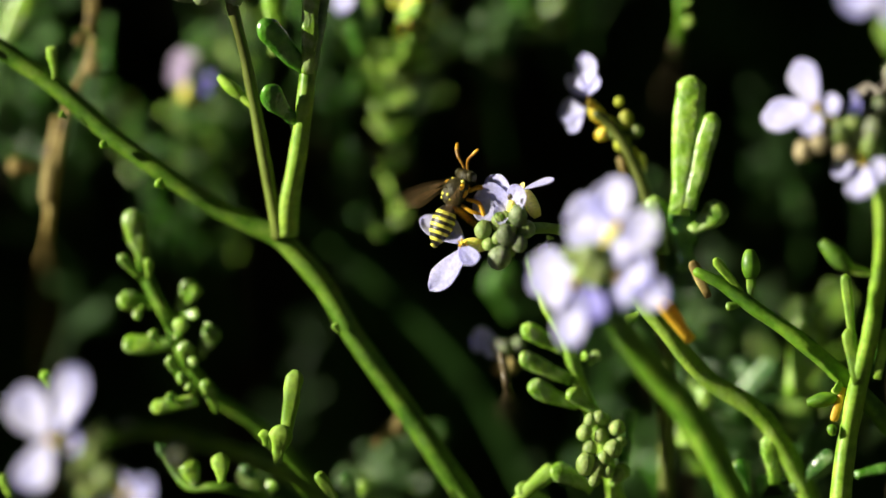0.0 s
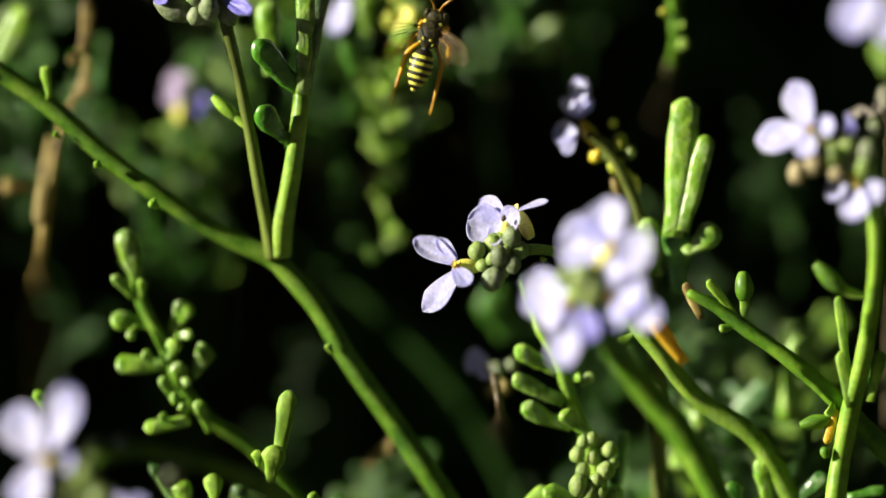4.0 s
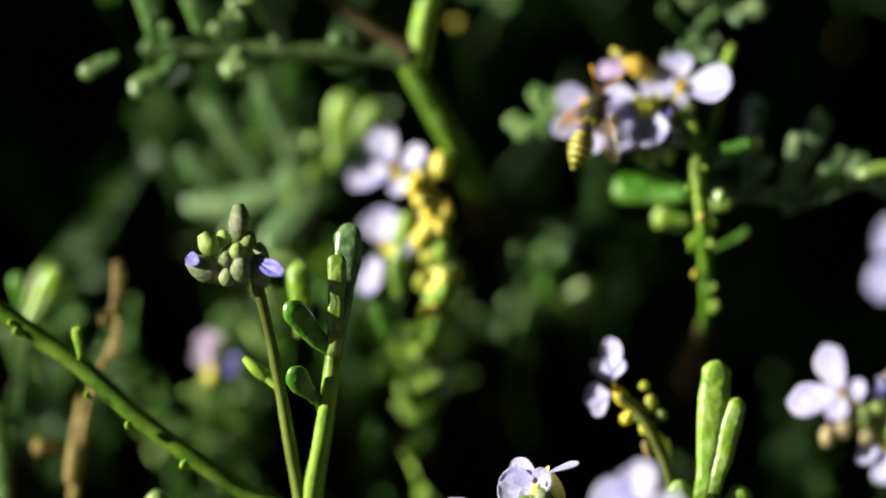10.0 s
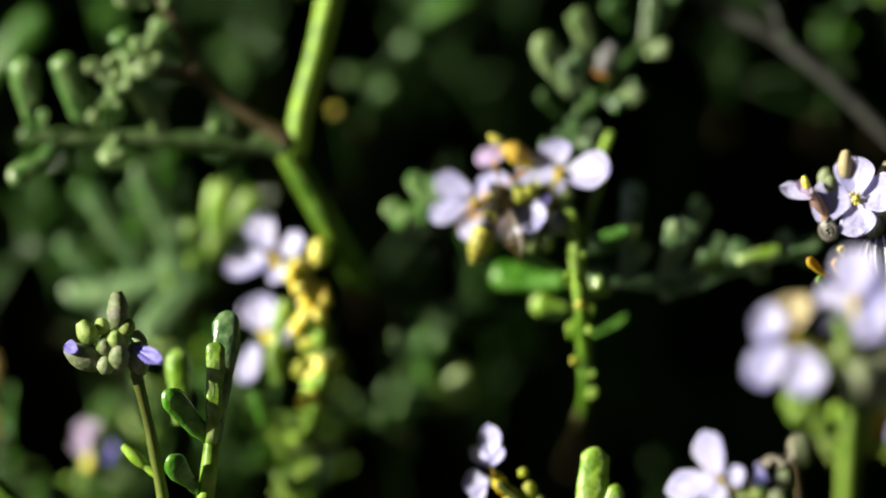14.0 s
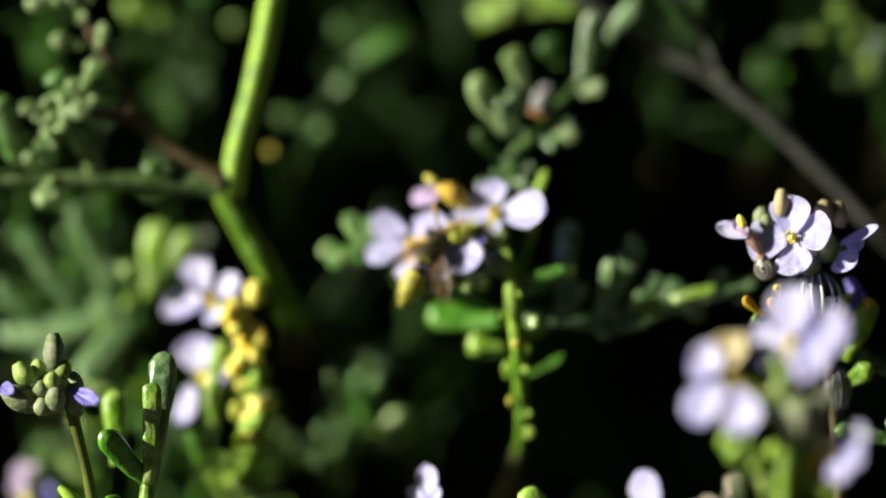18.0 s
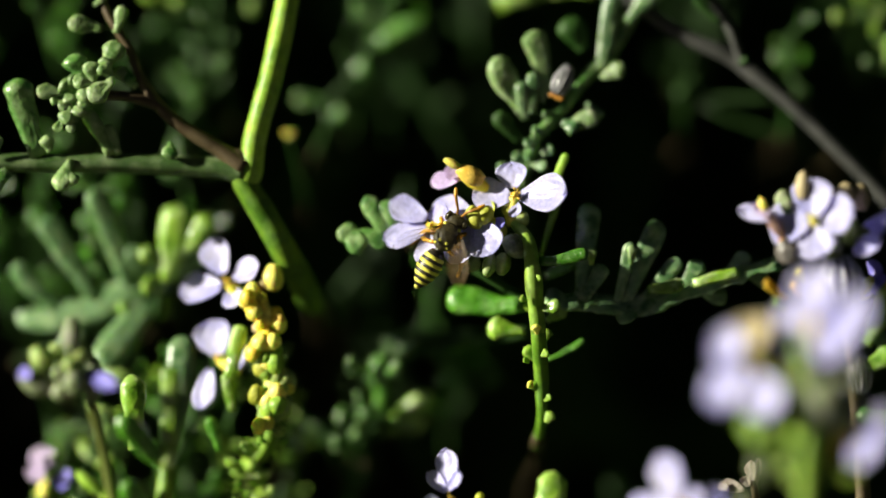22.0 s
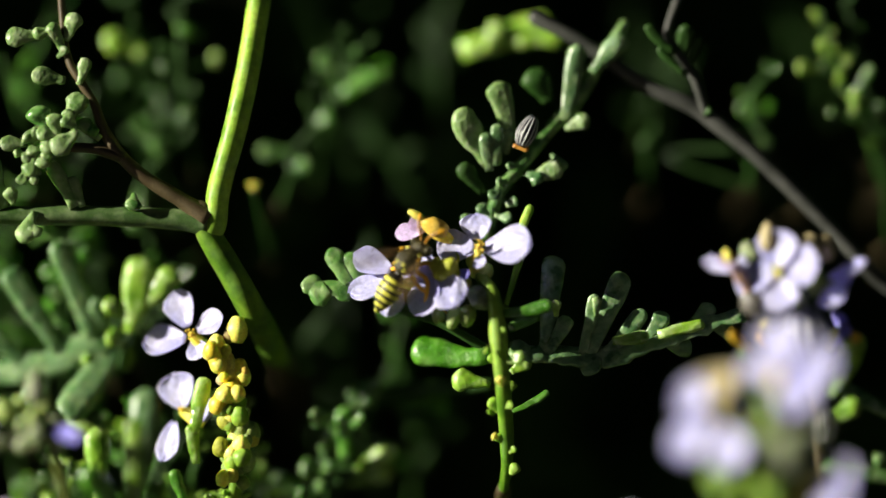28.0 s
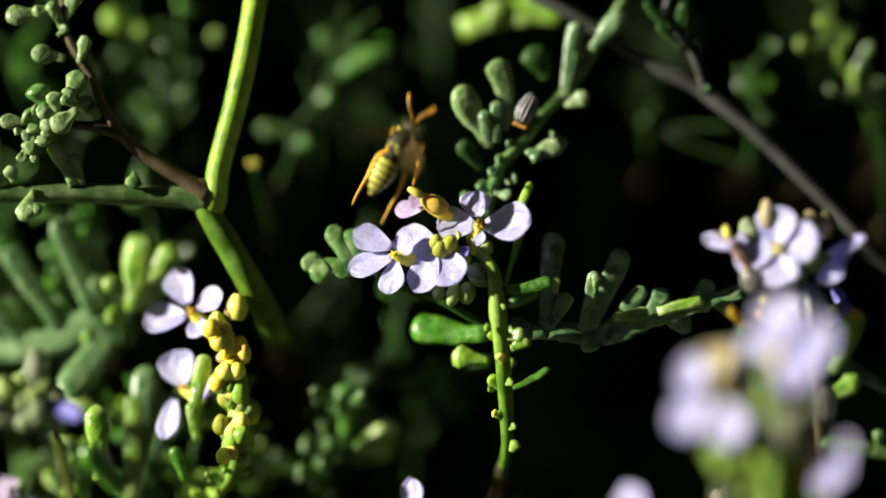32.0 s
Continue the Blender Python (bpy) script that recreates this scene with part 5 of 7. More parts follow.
def striped_snail(foot, top, width, label, foot_tone=None):
    """A snail shell seen from its side: a dark rounded shell with pale stripes along it and the foot below."""
    s = thing("snail", foot, label, "snail", "snails")
    f, t = np.array(foot, float), np.array(top, float)
    axis = unit(t - f)
    side = unit(np.cross(axis, (0, -1, 0.1)))
    out = np.cross(side, axis)
    if out[1] > 0:
        out = -out
    shell = part("shell", egg(f, t, width, 0.0), SHELL_DARK, s)
    for a in (-68, -42, -16, 10, 36, 62):
        d = side * math.sin(radians(a)) + out * math.cos(radians(a))
        pts = [f + (t - f) * q + d * width / 2 * 1.0 * (0.12 + 0.88 * math.sin(math.pi * (0.08 + 0.84 * q) ** 0.9) ** 0.75) for q in (0.05, 0.2, 0.4, 0.6, 0.8, 0.94)]
        part("stripe", tube(pts, [width * 0.02, width * 0.035, width * 0.04, width * 0.04, width * 0.03, width * 0.02], 4, 7, 0.3), SHELL_PALE, shell)
    part("body", club(f - axis * width * 0.1 - side * width * 0.35, f + axis * width * 0.05 + side * width * 0.45, width * 0.4, 0.6), foot_tone or SNAIL_BODY, s)


# ---- the sharp single flower with snails on its stem ----
def snail_flower():
    s = thing("flowering_stem", (68.74, 3.50, 34.52), "open four-petalled lilac flower among dry buds", "flower", "flower heads")
    line = [root((70.15, 7.50, 15.37)), (70.15, 7.50, 15.37), (69.13, 5.50, 30.70), (68.27, 4.50, 39.65), (67.49, 4.00, 44.76), (66.20, 3.50, 49.22), (64.92, 3.50, 51.14)]
    part("stem", tube(line, [0.89, 0.89, 0.83, 0.77, 0.77, 0.70, 0.57]), BROWN_STEM, s)
    flower(s, (64.02, 1.50, 52.23), [((64.02, 1.50, 52.62), (64.20, 1.00, 56.94), 4.70, (0, -1, 0.1), 0.08), ((64.60, 1.50, 52.36), (68.54, 1.00, 53.12), 4.30, (0.1, -1, 0.2), 0.08), ((64.28, 1.50, 51.60), (64.45, 1.00, 47.88), 4.40, (0, -1, 0.25), 0.08), ((63.58, 1.50, 52.04), (59.09, 1.00, 51.58), 4.60, (0, -1, 0.2), 0.08)], (65.59, 4.50, 50.52), middle=0.8, anther=CALYX)
    wilted = part("wilted_flower", egg((60.73, 2.50, 50.47), (58.61, 2.00, 53.14), 1.40), surface("calyx_pink", [(0.40, 0.22, 0.20), (0.55, 0.36, 0.28)], 500, 0.5, 0.2), s, "withered flower with a pinkish cup")
    part("petal", petal_shape((59.24, 1.50, 52.36), (55.76, 1.00, 53.63), 1.79, (0, -1, 0.4), 0.05, 0.25), PETAL, wilted)
    part("petal", petal_shape((59.11, 1.50, 52.68), (57.56, 1.00, 54.14), 1.40, (0, -1, 0.6), 0.05, 0.25), PETAL_PINK, wilted)
    buds(s, [((58.61, 2.00, 53.33), (58.10, 2.00, 54.80), 0.96, CALYX), ((62.84, 2.50, 54.62), (62.98, 2.50, 57.76), 1.79), ((67.57, 2.50, 53.67), (67.89, 2.50, 56.48), 2.42), ((69.51, 3.00, 53.36), (69.51, 3.00, 56.36), 2.04), ((66.80, 2.50, 51.11), 1.28, BUD_GREY), ((61.20, 3.00, 54.00), 0.77, BUD_GREY), ((68.08, 2.50, 51.11), 1.40, BUD), ((60.78, 4.00, 54.67), 1.02, BUD_GREY), ((66.16, 2.50, 49.20), 1.28, BUD_GREY), ((64.60, 3.50, 49.22), 1.15, BUD)], BUD_BEIGE)
    flower(s, (69.99, 2.30, 51.11), [((69.61, 2.30, 51.62), (73.80, 1.50, 53.13), 2.30, (0.1, -0.7, 0.8)), ((70.25, 2.10, 51.74), (72.14, 1.50, 51.09), 2.17, (0.2, -1, 0.2)), ((69.21, 2.10, 50.14), (71.36, 1.10, 49.16), 2.81, (0, -1, 0.4)), ((69.47, 2.10, 50.33), (69.70, 1.50, 48.15), 2.17)], (68.43, 3.50, 50.50), middle=0, calyx_material=BUD_GREY)
    leaves(s, [((60.92, 2.50, 43.44), (58.61, 2.00, 45.54), 1.15, (0, 0, -0.2), LEAF_YELLOW), ((62.44, 2.00, 43.43), (61.66, 1.50, 45.47), 1.15, None, LEAF_YELLOW), ((62.82, 2.00, 45.35), (62.30, 1.50, 46.94), 1.02, None, CALYX), ((69.93, 4.50, 38.37), (73.27, 4.50, 45.28), 2.68, (0.3, 0, -0.2), LIME), ((72.46, 3.50, 44.23), (73.10, 3.50, 45.39), 1.79, None, LEAF_YELLOW), ((60.73, 2.50, 42.16), (59.75, 2.00, 43.43), 1.15, None, LIME), ((69.42, 4.50, 35.17), (73.26, 4.50, 37.73), 2.55, None, LEAF_LIGHT)])
    flower(s, (70.79, 6.50, 45.78), [((70.79, 6.50, 46.10), (71.54, 6.00, 47.68), 2.30), ((70.79, 6.50, 45.46), (72.37, 6.00, 44.80), 2.30), ((70.47, 6.50, 45.46), (69.99, 6.00, 43.83), 1.91)], (69.50, 6.50, 43.53), PETAL_DEEP, middle=0)
    snail((61.23, 2.00, 48.67), (-0.5, -1, -0.1), (0, 0, 1), 1.6, "small grey banded snail shell clinging below the flower", SHELL_MID)
    striped_snail((67.20, 3.10, 42.68), (66.84, 3.70, 48.20), 5.61, "dark-striped snail shell resting on the flower stem", SHELL_DARK)
    striped_snail((69.43, 5.10, 32.62), (69.19, 5.30, 37.74), 2.93, "small dark-striped snail shell gripping the flower stem", SHELL_DARK)
    striped_snail((35.41, 15.00, 66.83), (37.01, 15.00, 70.23), 2.25, "dark-banded snail with an orange foot on a leaf")


# ---- near flower head at the right, far out of focus ----
def near_flower_right():
    s = thing("flowering_stem", (62.76, -22.48, 22.72), "dense lilac flower head on a bright green stalk", "flower", "flower heads")
    line = [root((62.30, -20.92, 15.16)), (62.30, -20.92, 15.16), (62.51, -22.48, 23.35), (62.87, -23.25, 29.02), (62.59, -24.02, 34.67), (61.45, -24.02, 37.82)]
    part("stem", tube(line, [1.20, 1.15, 1.10, 1.02, 0.92, 0.70]), LIME, s)
    flower(s, (56.10, -24.02, 36.25), [((55.48, -24.02, 37.19), (52.00, -24.02, 38.20), 4.34), ((55.79, -24.02, 34.99), (51.37, -24.02, 31.40), 4.59), ((56.73, -24.02, 34.67), (58.30, -24.02, 29.75), 4.46), ((56.42, -24.02, 37.19), (56.42, -24.02, 40.98), 4.08, (0, -1, 0.2), 0.1, BUD_BEIGE)], (60.25, -22.48, 34.07))
    flower(s, (63.03, -24.02, 40.34), [((62.84, -24.02, 40.47), (63.49, -24.02, 46.33), 5.36), ((62.40, -24.02, 40.03), (58.81, -24.02, 39.08), 4.85), ((63.98, -24.02, 40.34), (69.52, -24.02, 41.60), 5.10), ((63.67, -24.02, 39.71), (66.50, -24.02, 36.56), 4.85), ((63.03, -24.02, 39.59), (62.09, -24.02, 36.25), 3.83)], (62.77, -22.48, 35.33), PETAL)
    flower(s, (67.78, -23.25, 27.75), [((67.78, -23.25, 28.38), (71.56, -23.25, 29.64), 3.19), ((67.78, -23.25, 27.44), (68.79, -23.25, 24.22), 2.68), ((68.09, -23.25, 27.75), (71.05, -23.25, 26.48), 2.30)], (65.28, -22.48, 29.65), PETAL, middle=0.2)
    buds(s, [((64.10, -24.02, 31.40), 2.30, BUD_GREY), ((66.53, -23.25, 32.79), 1.66, BUD_GREY), ((56.15, -22.48, 29.02), 1.15), ((57.08, -22.48, 27.75), 1.28), ((59.30, -22.48, 26.50), 1.08), ((58.35, -22.48, 28.39), 0.96), ((61.18, -22.48, 27.75), 0.96), ((60.21, -23.25, 32.79), 1.53, BUD), ((62.09, -24.02, 34.67), 1.40, BUD), ((68.41, -23.25, 35.31), 1.28, BUD_GREY), ((65.89, -23.25, 29.64), 1.53, BUD_GREY)], LIME)
    leaves(s, [((64.04, -21.70, 22.73), (64.79, -22.09, 28.39), 1.91, None, LIME), ((65.31, -21.70, 24.61), (66.45, -21.70, 27.78), 1.40, None, LEAF_YELLOW), ((62.91, -21.70, 24.61), (68.12, -22.48, 23.03), 1.53, None, LIME), ((60.89, -21.70, 22.09), (60.26, -21.70, 25.37), 2.17, None, BUD), ((57.83, -18.60, 22.14), (57.21, -18.60, 25.28), 2.55, None, BUD_GREY)])
    w = thing("dried_flower", (57.61, 8.00, 20.73), "withered grey flower remains on a thin stalk", "flower")
    part("stalk", tube([root((58.38, 14.00, 14.40)), (58.38, 14.00, 14.40), (57.77, 9.00, 20.74), (57.37, 8.00, 22.77)], [0.51, 0.51, 0.45, 0.38]), BROWN_STEM, w)
    for p, q, u in (((57.25, 8.00, 22.52), (57.12, 7.50, 25.32), 1.28), ((57.63, 8.00, 22.64), (58.03, 8.00, 25.57), 1.15), ((56.86, 7.80, 22.39), (56.33, 7.00, 23.53), 1.15), ((56.35, 8.00, 22.02), (53.92, 7.50, 22.79), 1.40), ((54.57, 8.00, 22.16), (53.55, 8.00, 22.67), 1.02)):
        part("petal", petal_shape(p, q, u, (0, -1, 0.3), 0.1, 0.2), SEPAL_DRY, w)
    o = thing("grey_leaf", (69.57, 4.00, 29.97), "narrow grey-green leaf catching a streak of sun", "leaf")
    leaves(o, [((80.34, 4.00, 28.03), (68.91, 3.00, 30.47), 2.17, (0, 0, 0.4)), ((75.27, 4.00, 29.63), (75.60, 4.00, 31.85), 1.66), ((76.65, 6.00, 36.32), (71.28, 6.00, 39.20), 2.30)], LEAF_GREY)
    part("leaf_stalk", tube([root((84.22, 6.00, 27.41)), (84.22, 6.00, 27.41), (79.70, 4.00, 28.16)], [0.6, 0.5, 0.5]), GREEN, o)


def background_plants():
    """Plants behind, each its own stem with fleshy leaves."""
    specs = [
        ([(-23.06, 42.90, 1.99), (-22.48, 28.60, 5.92), (-22.77, 27.50, 13.69), (-23.07, 26.95, 20.80)], 22, 1.7, LEAF, "green leafy stem with a faded pink flower"),
        ([(-26.32, 42.90, 1.99), (-26.69, 29.15, 5.92), (-27.31, 28.05, 13.70), (-27.63, 28.05, 20.17)], 13, 1.7, LEAF, "green leafy stem in half shade"),
        ([(-18.49, 42.90, 1.98), (-17.93, 28.05, 5.91), (-18.24, 27.50, 13.68), (-19.21, 27.50, 18.21)], 14, 1.6, LEAF_LIGHT, "green leafy stem in half shade"),
    ]
    specs += [
        ([(12.31, 29.70, 26.15), (12.30, 27.50, 28.68), (14.24, 26.95, 35.08), (17.45, 26.95, 38.92)], 9, 3.4, LEAF_GREY, "short grey-green leafy shoot"),
        # shaded shoots get their dimness from the dark leaf colour
        ([(12.55, 48.40, 63.34), (13.45, 36.30, 68.75), (14.43, 34.10, 74.47), (17.65, 33.00, 78.92)], 26, 2.2, LEAF_DARK_SHADED, "leafy shoot darkened for half shade"),
        ([(-1.06, 42.90, 65.14), (-2.32, 35.20, 71.33), (-2.94, 33.00, 78.98), (-2.27, 33.00, 86.71)], 20, 1.8, LEAF_DARK_SHADED, "green leafy shoot darkened for the shade"),
        ([(-6.24, 42.90, 63.22), (-7.14, 35.20, 72.64), (-8.08, 33.55, 80.31), (-8.38, 33.00, 86.72)], 20, 1.8, LEAF_DARK_SHADED, "green leafy shoot darkened for the shade"),
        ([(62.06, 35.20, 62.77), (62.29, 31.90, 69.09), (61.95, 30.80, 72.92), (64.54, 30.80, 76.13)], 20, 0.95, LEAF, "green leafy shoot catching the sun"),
        # sun is put into the pale copy here, shade into the dark one below
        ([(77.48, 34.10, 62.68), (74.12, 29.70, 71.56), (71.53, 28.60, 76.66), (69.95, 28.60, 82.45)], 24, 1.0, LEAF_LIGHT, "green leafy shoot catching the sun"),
        ([(78.14, 34.10, 67.19), (75.78, 30.80, 72.88), (74.15, 29.70, 77.98), (72.26, 29.70, 87.64)], 14, 1.0, LEAF_DARK_SHADED, "green leafy shoot catching the sun"),
        ([(50.66, 42.90, 62.40), (50.56, 38.50, 67.42), (51.81, 36.30, 71.21), (52.46, 36.30, 74.44)], 7, 1.8, LEAF_DARK_SHADED, "green leafy shoot darkened for the shade"),
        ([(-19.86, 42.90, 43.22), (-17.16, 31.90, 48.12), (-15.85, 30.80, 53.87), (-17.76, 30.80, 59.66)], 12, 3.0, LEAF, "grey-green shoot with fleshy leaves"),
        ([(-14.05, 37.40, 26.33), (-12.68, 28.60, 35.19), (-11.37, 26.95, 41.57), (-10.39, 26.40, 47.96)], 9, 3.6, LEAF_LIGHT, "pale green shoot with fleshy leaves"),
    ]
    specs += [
        ([(-38.81, 38.50, -12.94), (-35.57, 35.20, 0.09), (-41.44, 34.10, 9.14), (-43.43, 34.10, 16.92)], 10, 3.4, LEAF_DARK_SHADED, "green leafy shoot darkened for the shade"),
        ([(11.13, 42.90, 19.91), (12.37, 37.40, 24.41), (11.69, 35.20, 28.93), (16.85, 34.10, 31.54)], 12, 2.4, LEAF_DARK_SHADED, "grey-green shoot darkened for the shade"),
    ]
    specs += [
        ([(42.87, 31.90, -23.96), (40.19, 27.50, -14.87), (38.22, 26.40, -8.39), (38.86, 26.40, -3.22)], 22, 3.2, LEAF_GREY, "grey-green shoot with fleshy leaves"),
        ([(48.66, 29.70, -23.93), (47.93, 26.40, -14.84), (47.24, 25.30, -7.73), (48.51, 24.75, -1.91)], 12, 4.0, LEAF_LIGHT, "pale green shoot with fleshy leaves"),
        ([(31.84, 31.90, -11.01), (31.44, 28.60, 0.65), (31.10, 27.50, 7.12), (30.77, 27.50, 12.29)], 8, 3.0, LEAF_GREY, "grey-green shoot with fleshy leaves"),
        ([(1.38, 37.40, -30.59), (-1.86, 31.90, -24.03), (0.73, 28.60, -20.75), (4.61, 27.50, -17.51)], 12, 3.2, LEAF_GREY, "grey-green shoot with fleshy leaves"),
        ([(43.70, 42.90, 8.53), (44.88, 37.40, 13.05), (44.19, 36.30, 17.58), (43.54, 36.30, 22.78)], 8, 3.4, LEAF_DARK_SHADED, "green leafy shoot darkened for the shade"),
    ]
    for i, (pts, count, size, m, label) in enumerate(specs):
        s = thing("leafy_shoot", pts[0], label, "plant stem", "leafy shoots")
        # stem coloured dark so that it sinks into the shade
        part("stem", tube(pts, [0.45, 0.4, 0.35, 0.3]), LEAF_DARK_SHADED, s)
        # foot coloured dark brown to vanish in the shade
        part("foot", tube([root(pts[0], 0, 110), np.array(pts[0]) + np.array((0, 110, -6)), pts[0]], [0.4, 0.4, 0.5], 3, 6), BROWN_STEM, s)
        twiggy(s, pts, count, size, m, 40 + i, 1.2, 0.15)
        if i == 0:
            flower(s, (-22.38, 23.75, 23.34), [((-22.58, 23.75, 23.99), (-22.70, 23.20, 27.34), 3.32), ((-22.06, 23.75, 23.67), (-19.36, 23.75, 23.34), 2.30, (0, -1, 0.2), 0.1, PETAL_DEEP), ((-23.03, 23.75, 23.34), (-24.13, 23.20, 25.28), 2.30)], (-22.84, 23.75, 21.41), PETAL_PINK, middle=0)
    def clump(base, specs, label):
        o = thing("leafy_shoot", base, label, "plant stem", "leafy shoots")
        mid = [np.array(s[0]) for s in specs]
        part("stem", tube([np.array(base)] + sorted(mid, key=lambda q: q[2]), [0.4] + [0.3] * len(mid), 3, 7), LEAF_DARK_SHADED, o)
        # foot coloured dark brown as if in deep shade
        part("foot", tube([root(base, 0, 110), np.array(base) + np.array((0, 110, -6)), base], [0.4, 0.4, 0.5], 3, 6), BROWN_STEM, o)
        leaves(o, specs, LEAF_GREY)
    # sunlit leaves and tips below owe brightness to the pale leaf colour
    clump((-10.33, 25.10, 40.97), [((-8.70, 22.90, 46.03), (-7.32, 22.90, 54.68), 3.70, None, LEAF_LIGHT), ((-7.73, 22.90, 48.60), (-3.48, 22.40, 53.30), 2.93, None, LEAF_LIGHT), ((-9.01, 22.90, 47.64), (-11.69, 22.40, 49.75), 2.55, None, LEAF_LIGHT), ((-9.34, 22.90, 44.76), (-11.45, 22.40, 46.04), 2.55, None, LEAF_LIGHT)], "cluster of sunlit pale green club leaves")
    b = thing("lobed_leaf", (-8.80, 26.00, 45.47), "broad grey-green lobed leaf with long fingers", "leaf")
    pinnate(b, [(-8.93, 26.00, 46.24), (-12.97, 25.00, 44.69), (-19.06, 25.00, 42.28), (-25.49, 26.00, 41.68)], 3.6, [(0.30, (-16.88, 23.00, 56.63), 3.0), (0.55, (-22.60, 24.00, 53.48), 2.9), (0.20, (-12.75, 24.00, 50.05), 2.0), (0.08, (-16.36, 21.00, 36.30), 3.9), (0.75, (-26.09, 25.00, 48.07), 2.6), (0.62, (-20.68, 25.00, 37.79), 2.4)], LEAF_GLAUCOUS)
    part("leaf_stalk", tube([root((-4.48, 90.00, 40.30)), (-5.06, 60.00, 40.36), (-8.93, 26.00, 46.11)], [0.7, 0.6, 0.8], 4, 9), LEAF_DARK_SHADED, b)
    clump((8.37, 37.40, 61.06), [((15.48, 33.00, 73.45), (21.16, 32.45, 77.07), 2.55, None, LEAF), ((12.57, 33.00, 69.92), (14.31, 32.45, 71.31), 2.17, None, LEAF), ((9.66, 33.00, 64.13), (11.59, 32.45, 66.04), 1.91), ((15.48, 33.55, 73.79), (12.93, 33.55, 78.31), 2.17), ((9.66, 33.55, 66.73), (5.81, 33.55, 67.06), 1.91)], "grey-green shoot with sunlit tips")
    clump((7.70, 38.50, 54.65), [((5.27, 26.95, 62.41), (5.27, 26.95, 63.31), 1.79, None, CALYX)], "tiny yellow bud on a thin stalk")
    clump((13.97, 29.70, 25.49), [((17.18, 26.95, 30.89), (21.42, 26.40, 33.29), 2.42, None, LEAF_LIGHT), ((15.59, 26.95, 31.20), (15.42, 26.40, 37.61), 1.91, None, LEAF), ((13.34, 26.95, 30.58), (10.46, 26.40, 30.90), 2.81), ((13.65, 26.95, 28.65), (12.37, 26.40, 28.98), 2.17), ((18.47, 26.95, 30.56), (16.67, 26.40, 30.87), 1.66, None, LEAF_LIGHT)], "short shoot with one sunlit leaf")
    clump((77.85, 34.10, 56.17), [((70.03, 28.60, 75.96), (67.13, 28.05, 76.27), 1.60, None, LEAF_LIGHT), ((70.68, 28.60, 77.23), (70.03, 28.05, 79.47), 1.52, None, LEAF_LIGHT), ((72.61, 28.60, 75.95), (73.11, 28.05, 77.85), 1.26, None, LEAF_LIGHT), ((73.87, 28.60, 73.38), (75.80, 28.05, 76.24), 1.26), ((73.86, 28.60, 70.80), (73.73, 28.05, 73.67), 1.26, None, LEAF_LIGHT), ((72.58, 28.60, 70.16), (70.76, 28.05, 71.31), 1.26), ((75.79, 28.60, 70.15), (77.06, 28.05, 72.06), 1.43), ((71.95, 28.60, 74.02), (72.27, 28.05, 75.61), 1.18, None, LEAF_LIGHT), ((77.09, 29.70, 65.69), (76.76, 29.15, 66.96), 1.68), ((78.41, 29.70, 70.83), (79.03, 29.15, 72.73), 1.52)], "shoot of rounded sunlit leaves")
    clump((67.61, 35.20, 60.76), [((62.37, 30.80, 70.29), (60.56, 30.25, 72.33), 1.52), ((62.37, 30.80, 69.64), (62.23, 30.25, 71.87), 1.43, None, LEAF), ((63.65, 30.80, 70.28), (64.30, 30.25, 72.51), 1.43, None, LEAF), ((63.98, 31.35, 67.09), (63.01, 30.80, 68.04), 1.43), ((52.18, 35.20, 66.62), (49.60, 34.65, 68.23), 2.11, None, LEAF_DARK_SHADED)], "dim shoot of rounded green leaves")
    clump((-0.68, 38.50, 55.33), [((-5.45, 34.10, 66.16), (-5.63, 33.55, 68.72), 2.55), ((-1.58, 34.10, 70.01), (-2.86, 33.55, 71.60), 2.30), ((-6.69, 33.55, 78.38), (-11.83, 33.00, 79.99), 2.93, None, LEAF_LIGHT), ((-7.33, 33.55, 77.10), (-7.65, 33.00, 78.69), 1.79, None, LEAF_LIGHT), ((-3.16, 33.55, 76.44), (-5.40, 33.00, 77.06), 1.91), ((1.34, 33.55, 76.74), (1.03, 33.00, 78.33), 2.17, None, LEAF_LIGHT), ((-2.51, 33.55, 79.65), (-2.17, 33.00, 81.56), 3.19, None, LEAF), ((-7.72, 34.10, 62.31), (-8.06, 33.55, 57.79), 2.55), ((-5.18, 34.10, 53.94), (-7.11, 33.55, 54.56), 3.83, None, LEAF)], "shaded shoot with scattered sunlit leaf tips")
    clump((46.47, 30.80, -27.20), [((46.15, 20.00, -15.09), (48.98, 19.00, -1.10), 3.70, None, LEAF_LIGHT), ((47.87, 19.00, -14.11), (49.60, 18.00, -5.09), 2.55, None, LEAF_LIGHT), ((38.27, 22.00, -8.97), (38.06, 21.00, -2.84), 4.72), ((37.42, 22.00, -13.49), (34.83, 21.00, -10.64), 3.70, None, LEAF_LIGHT), ((34.07, 22.00, -15.42), (36.76, 21.00, -20.57), 4.08, None, LEAF_LIGHT), ((40.47, 20.00, -23.78), (42.39, 19.00, -19.90), 3.19), ((41.13, 20.00, -14.76), (39.82, 19.00, -15.71), 1.91), ((42.46, 22.00, -12.20), (39.86, 21.00, -8.32), 3.83), ((36.01, 22.00, -8.32), (34.08, 22.00, -3.16), 3.44), ((44.39, 22.00, -16.07), (42.76, 21.00, -11.55), 3.19)], "broad pale leaves of a leafy shoot")
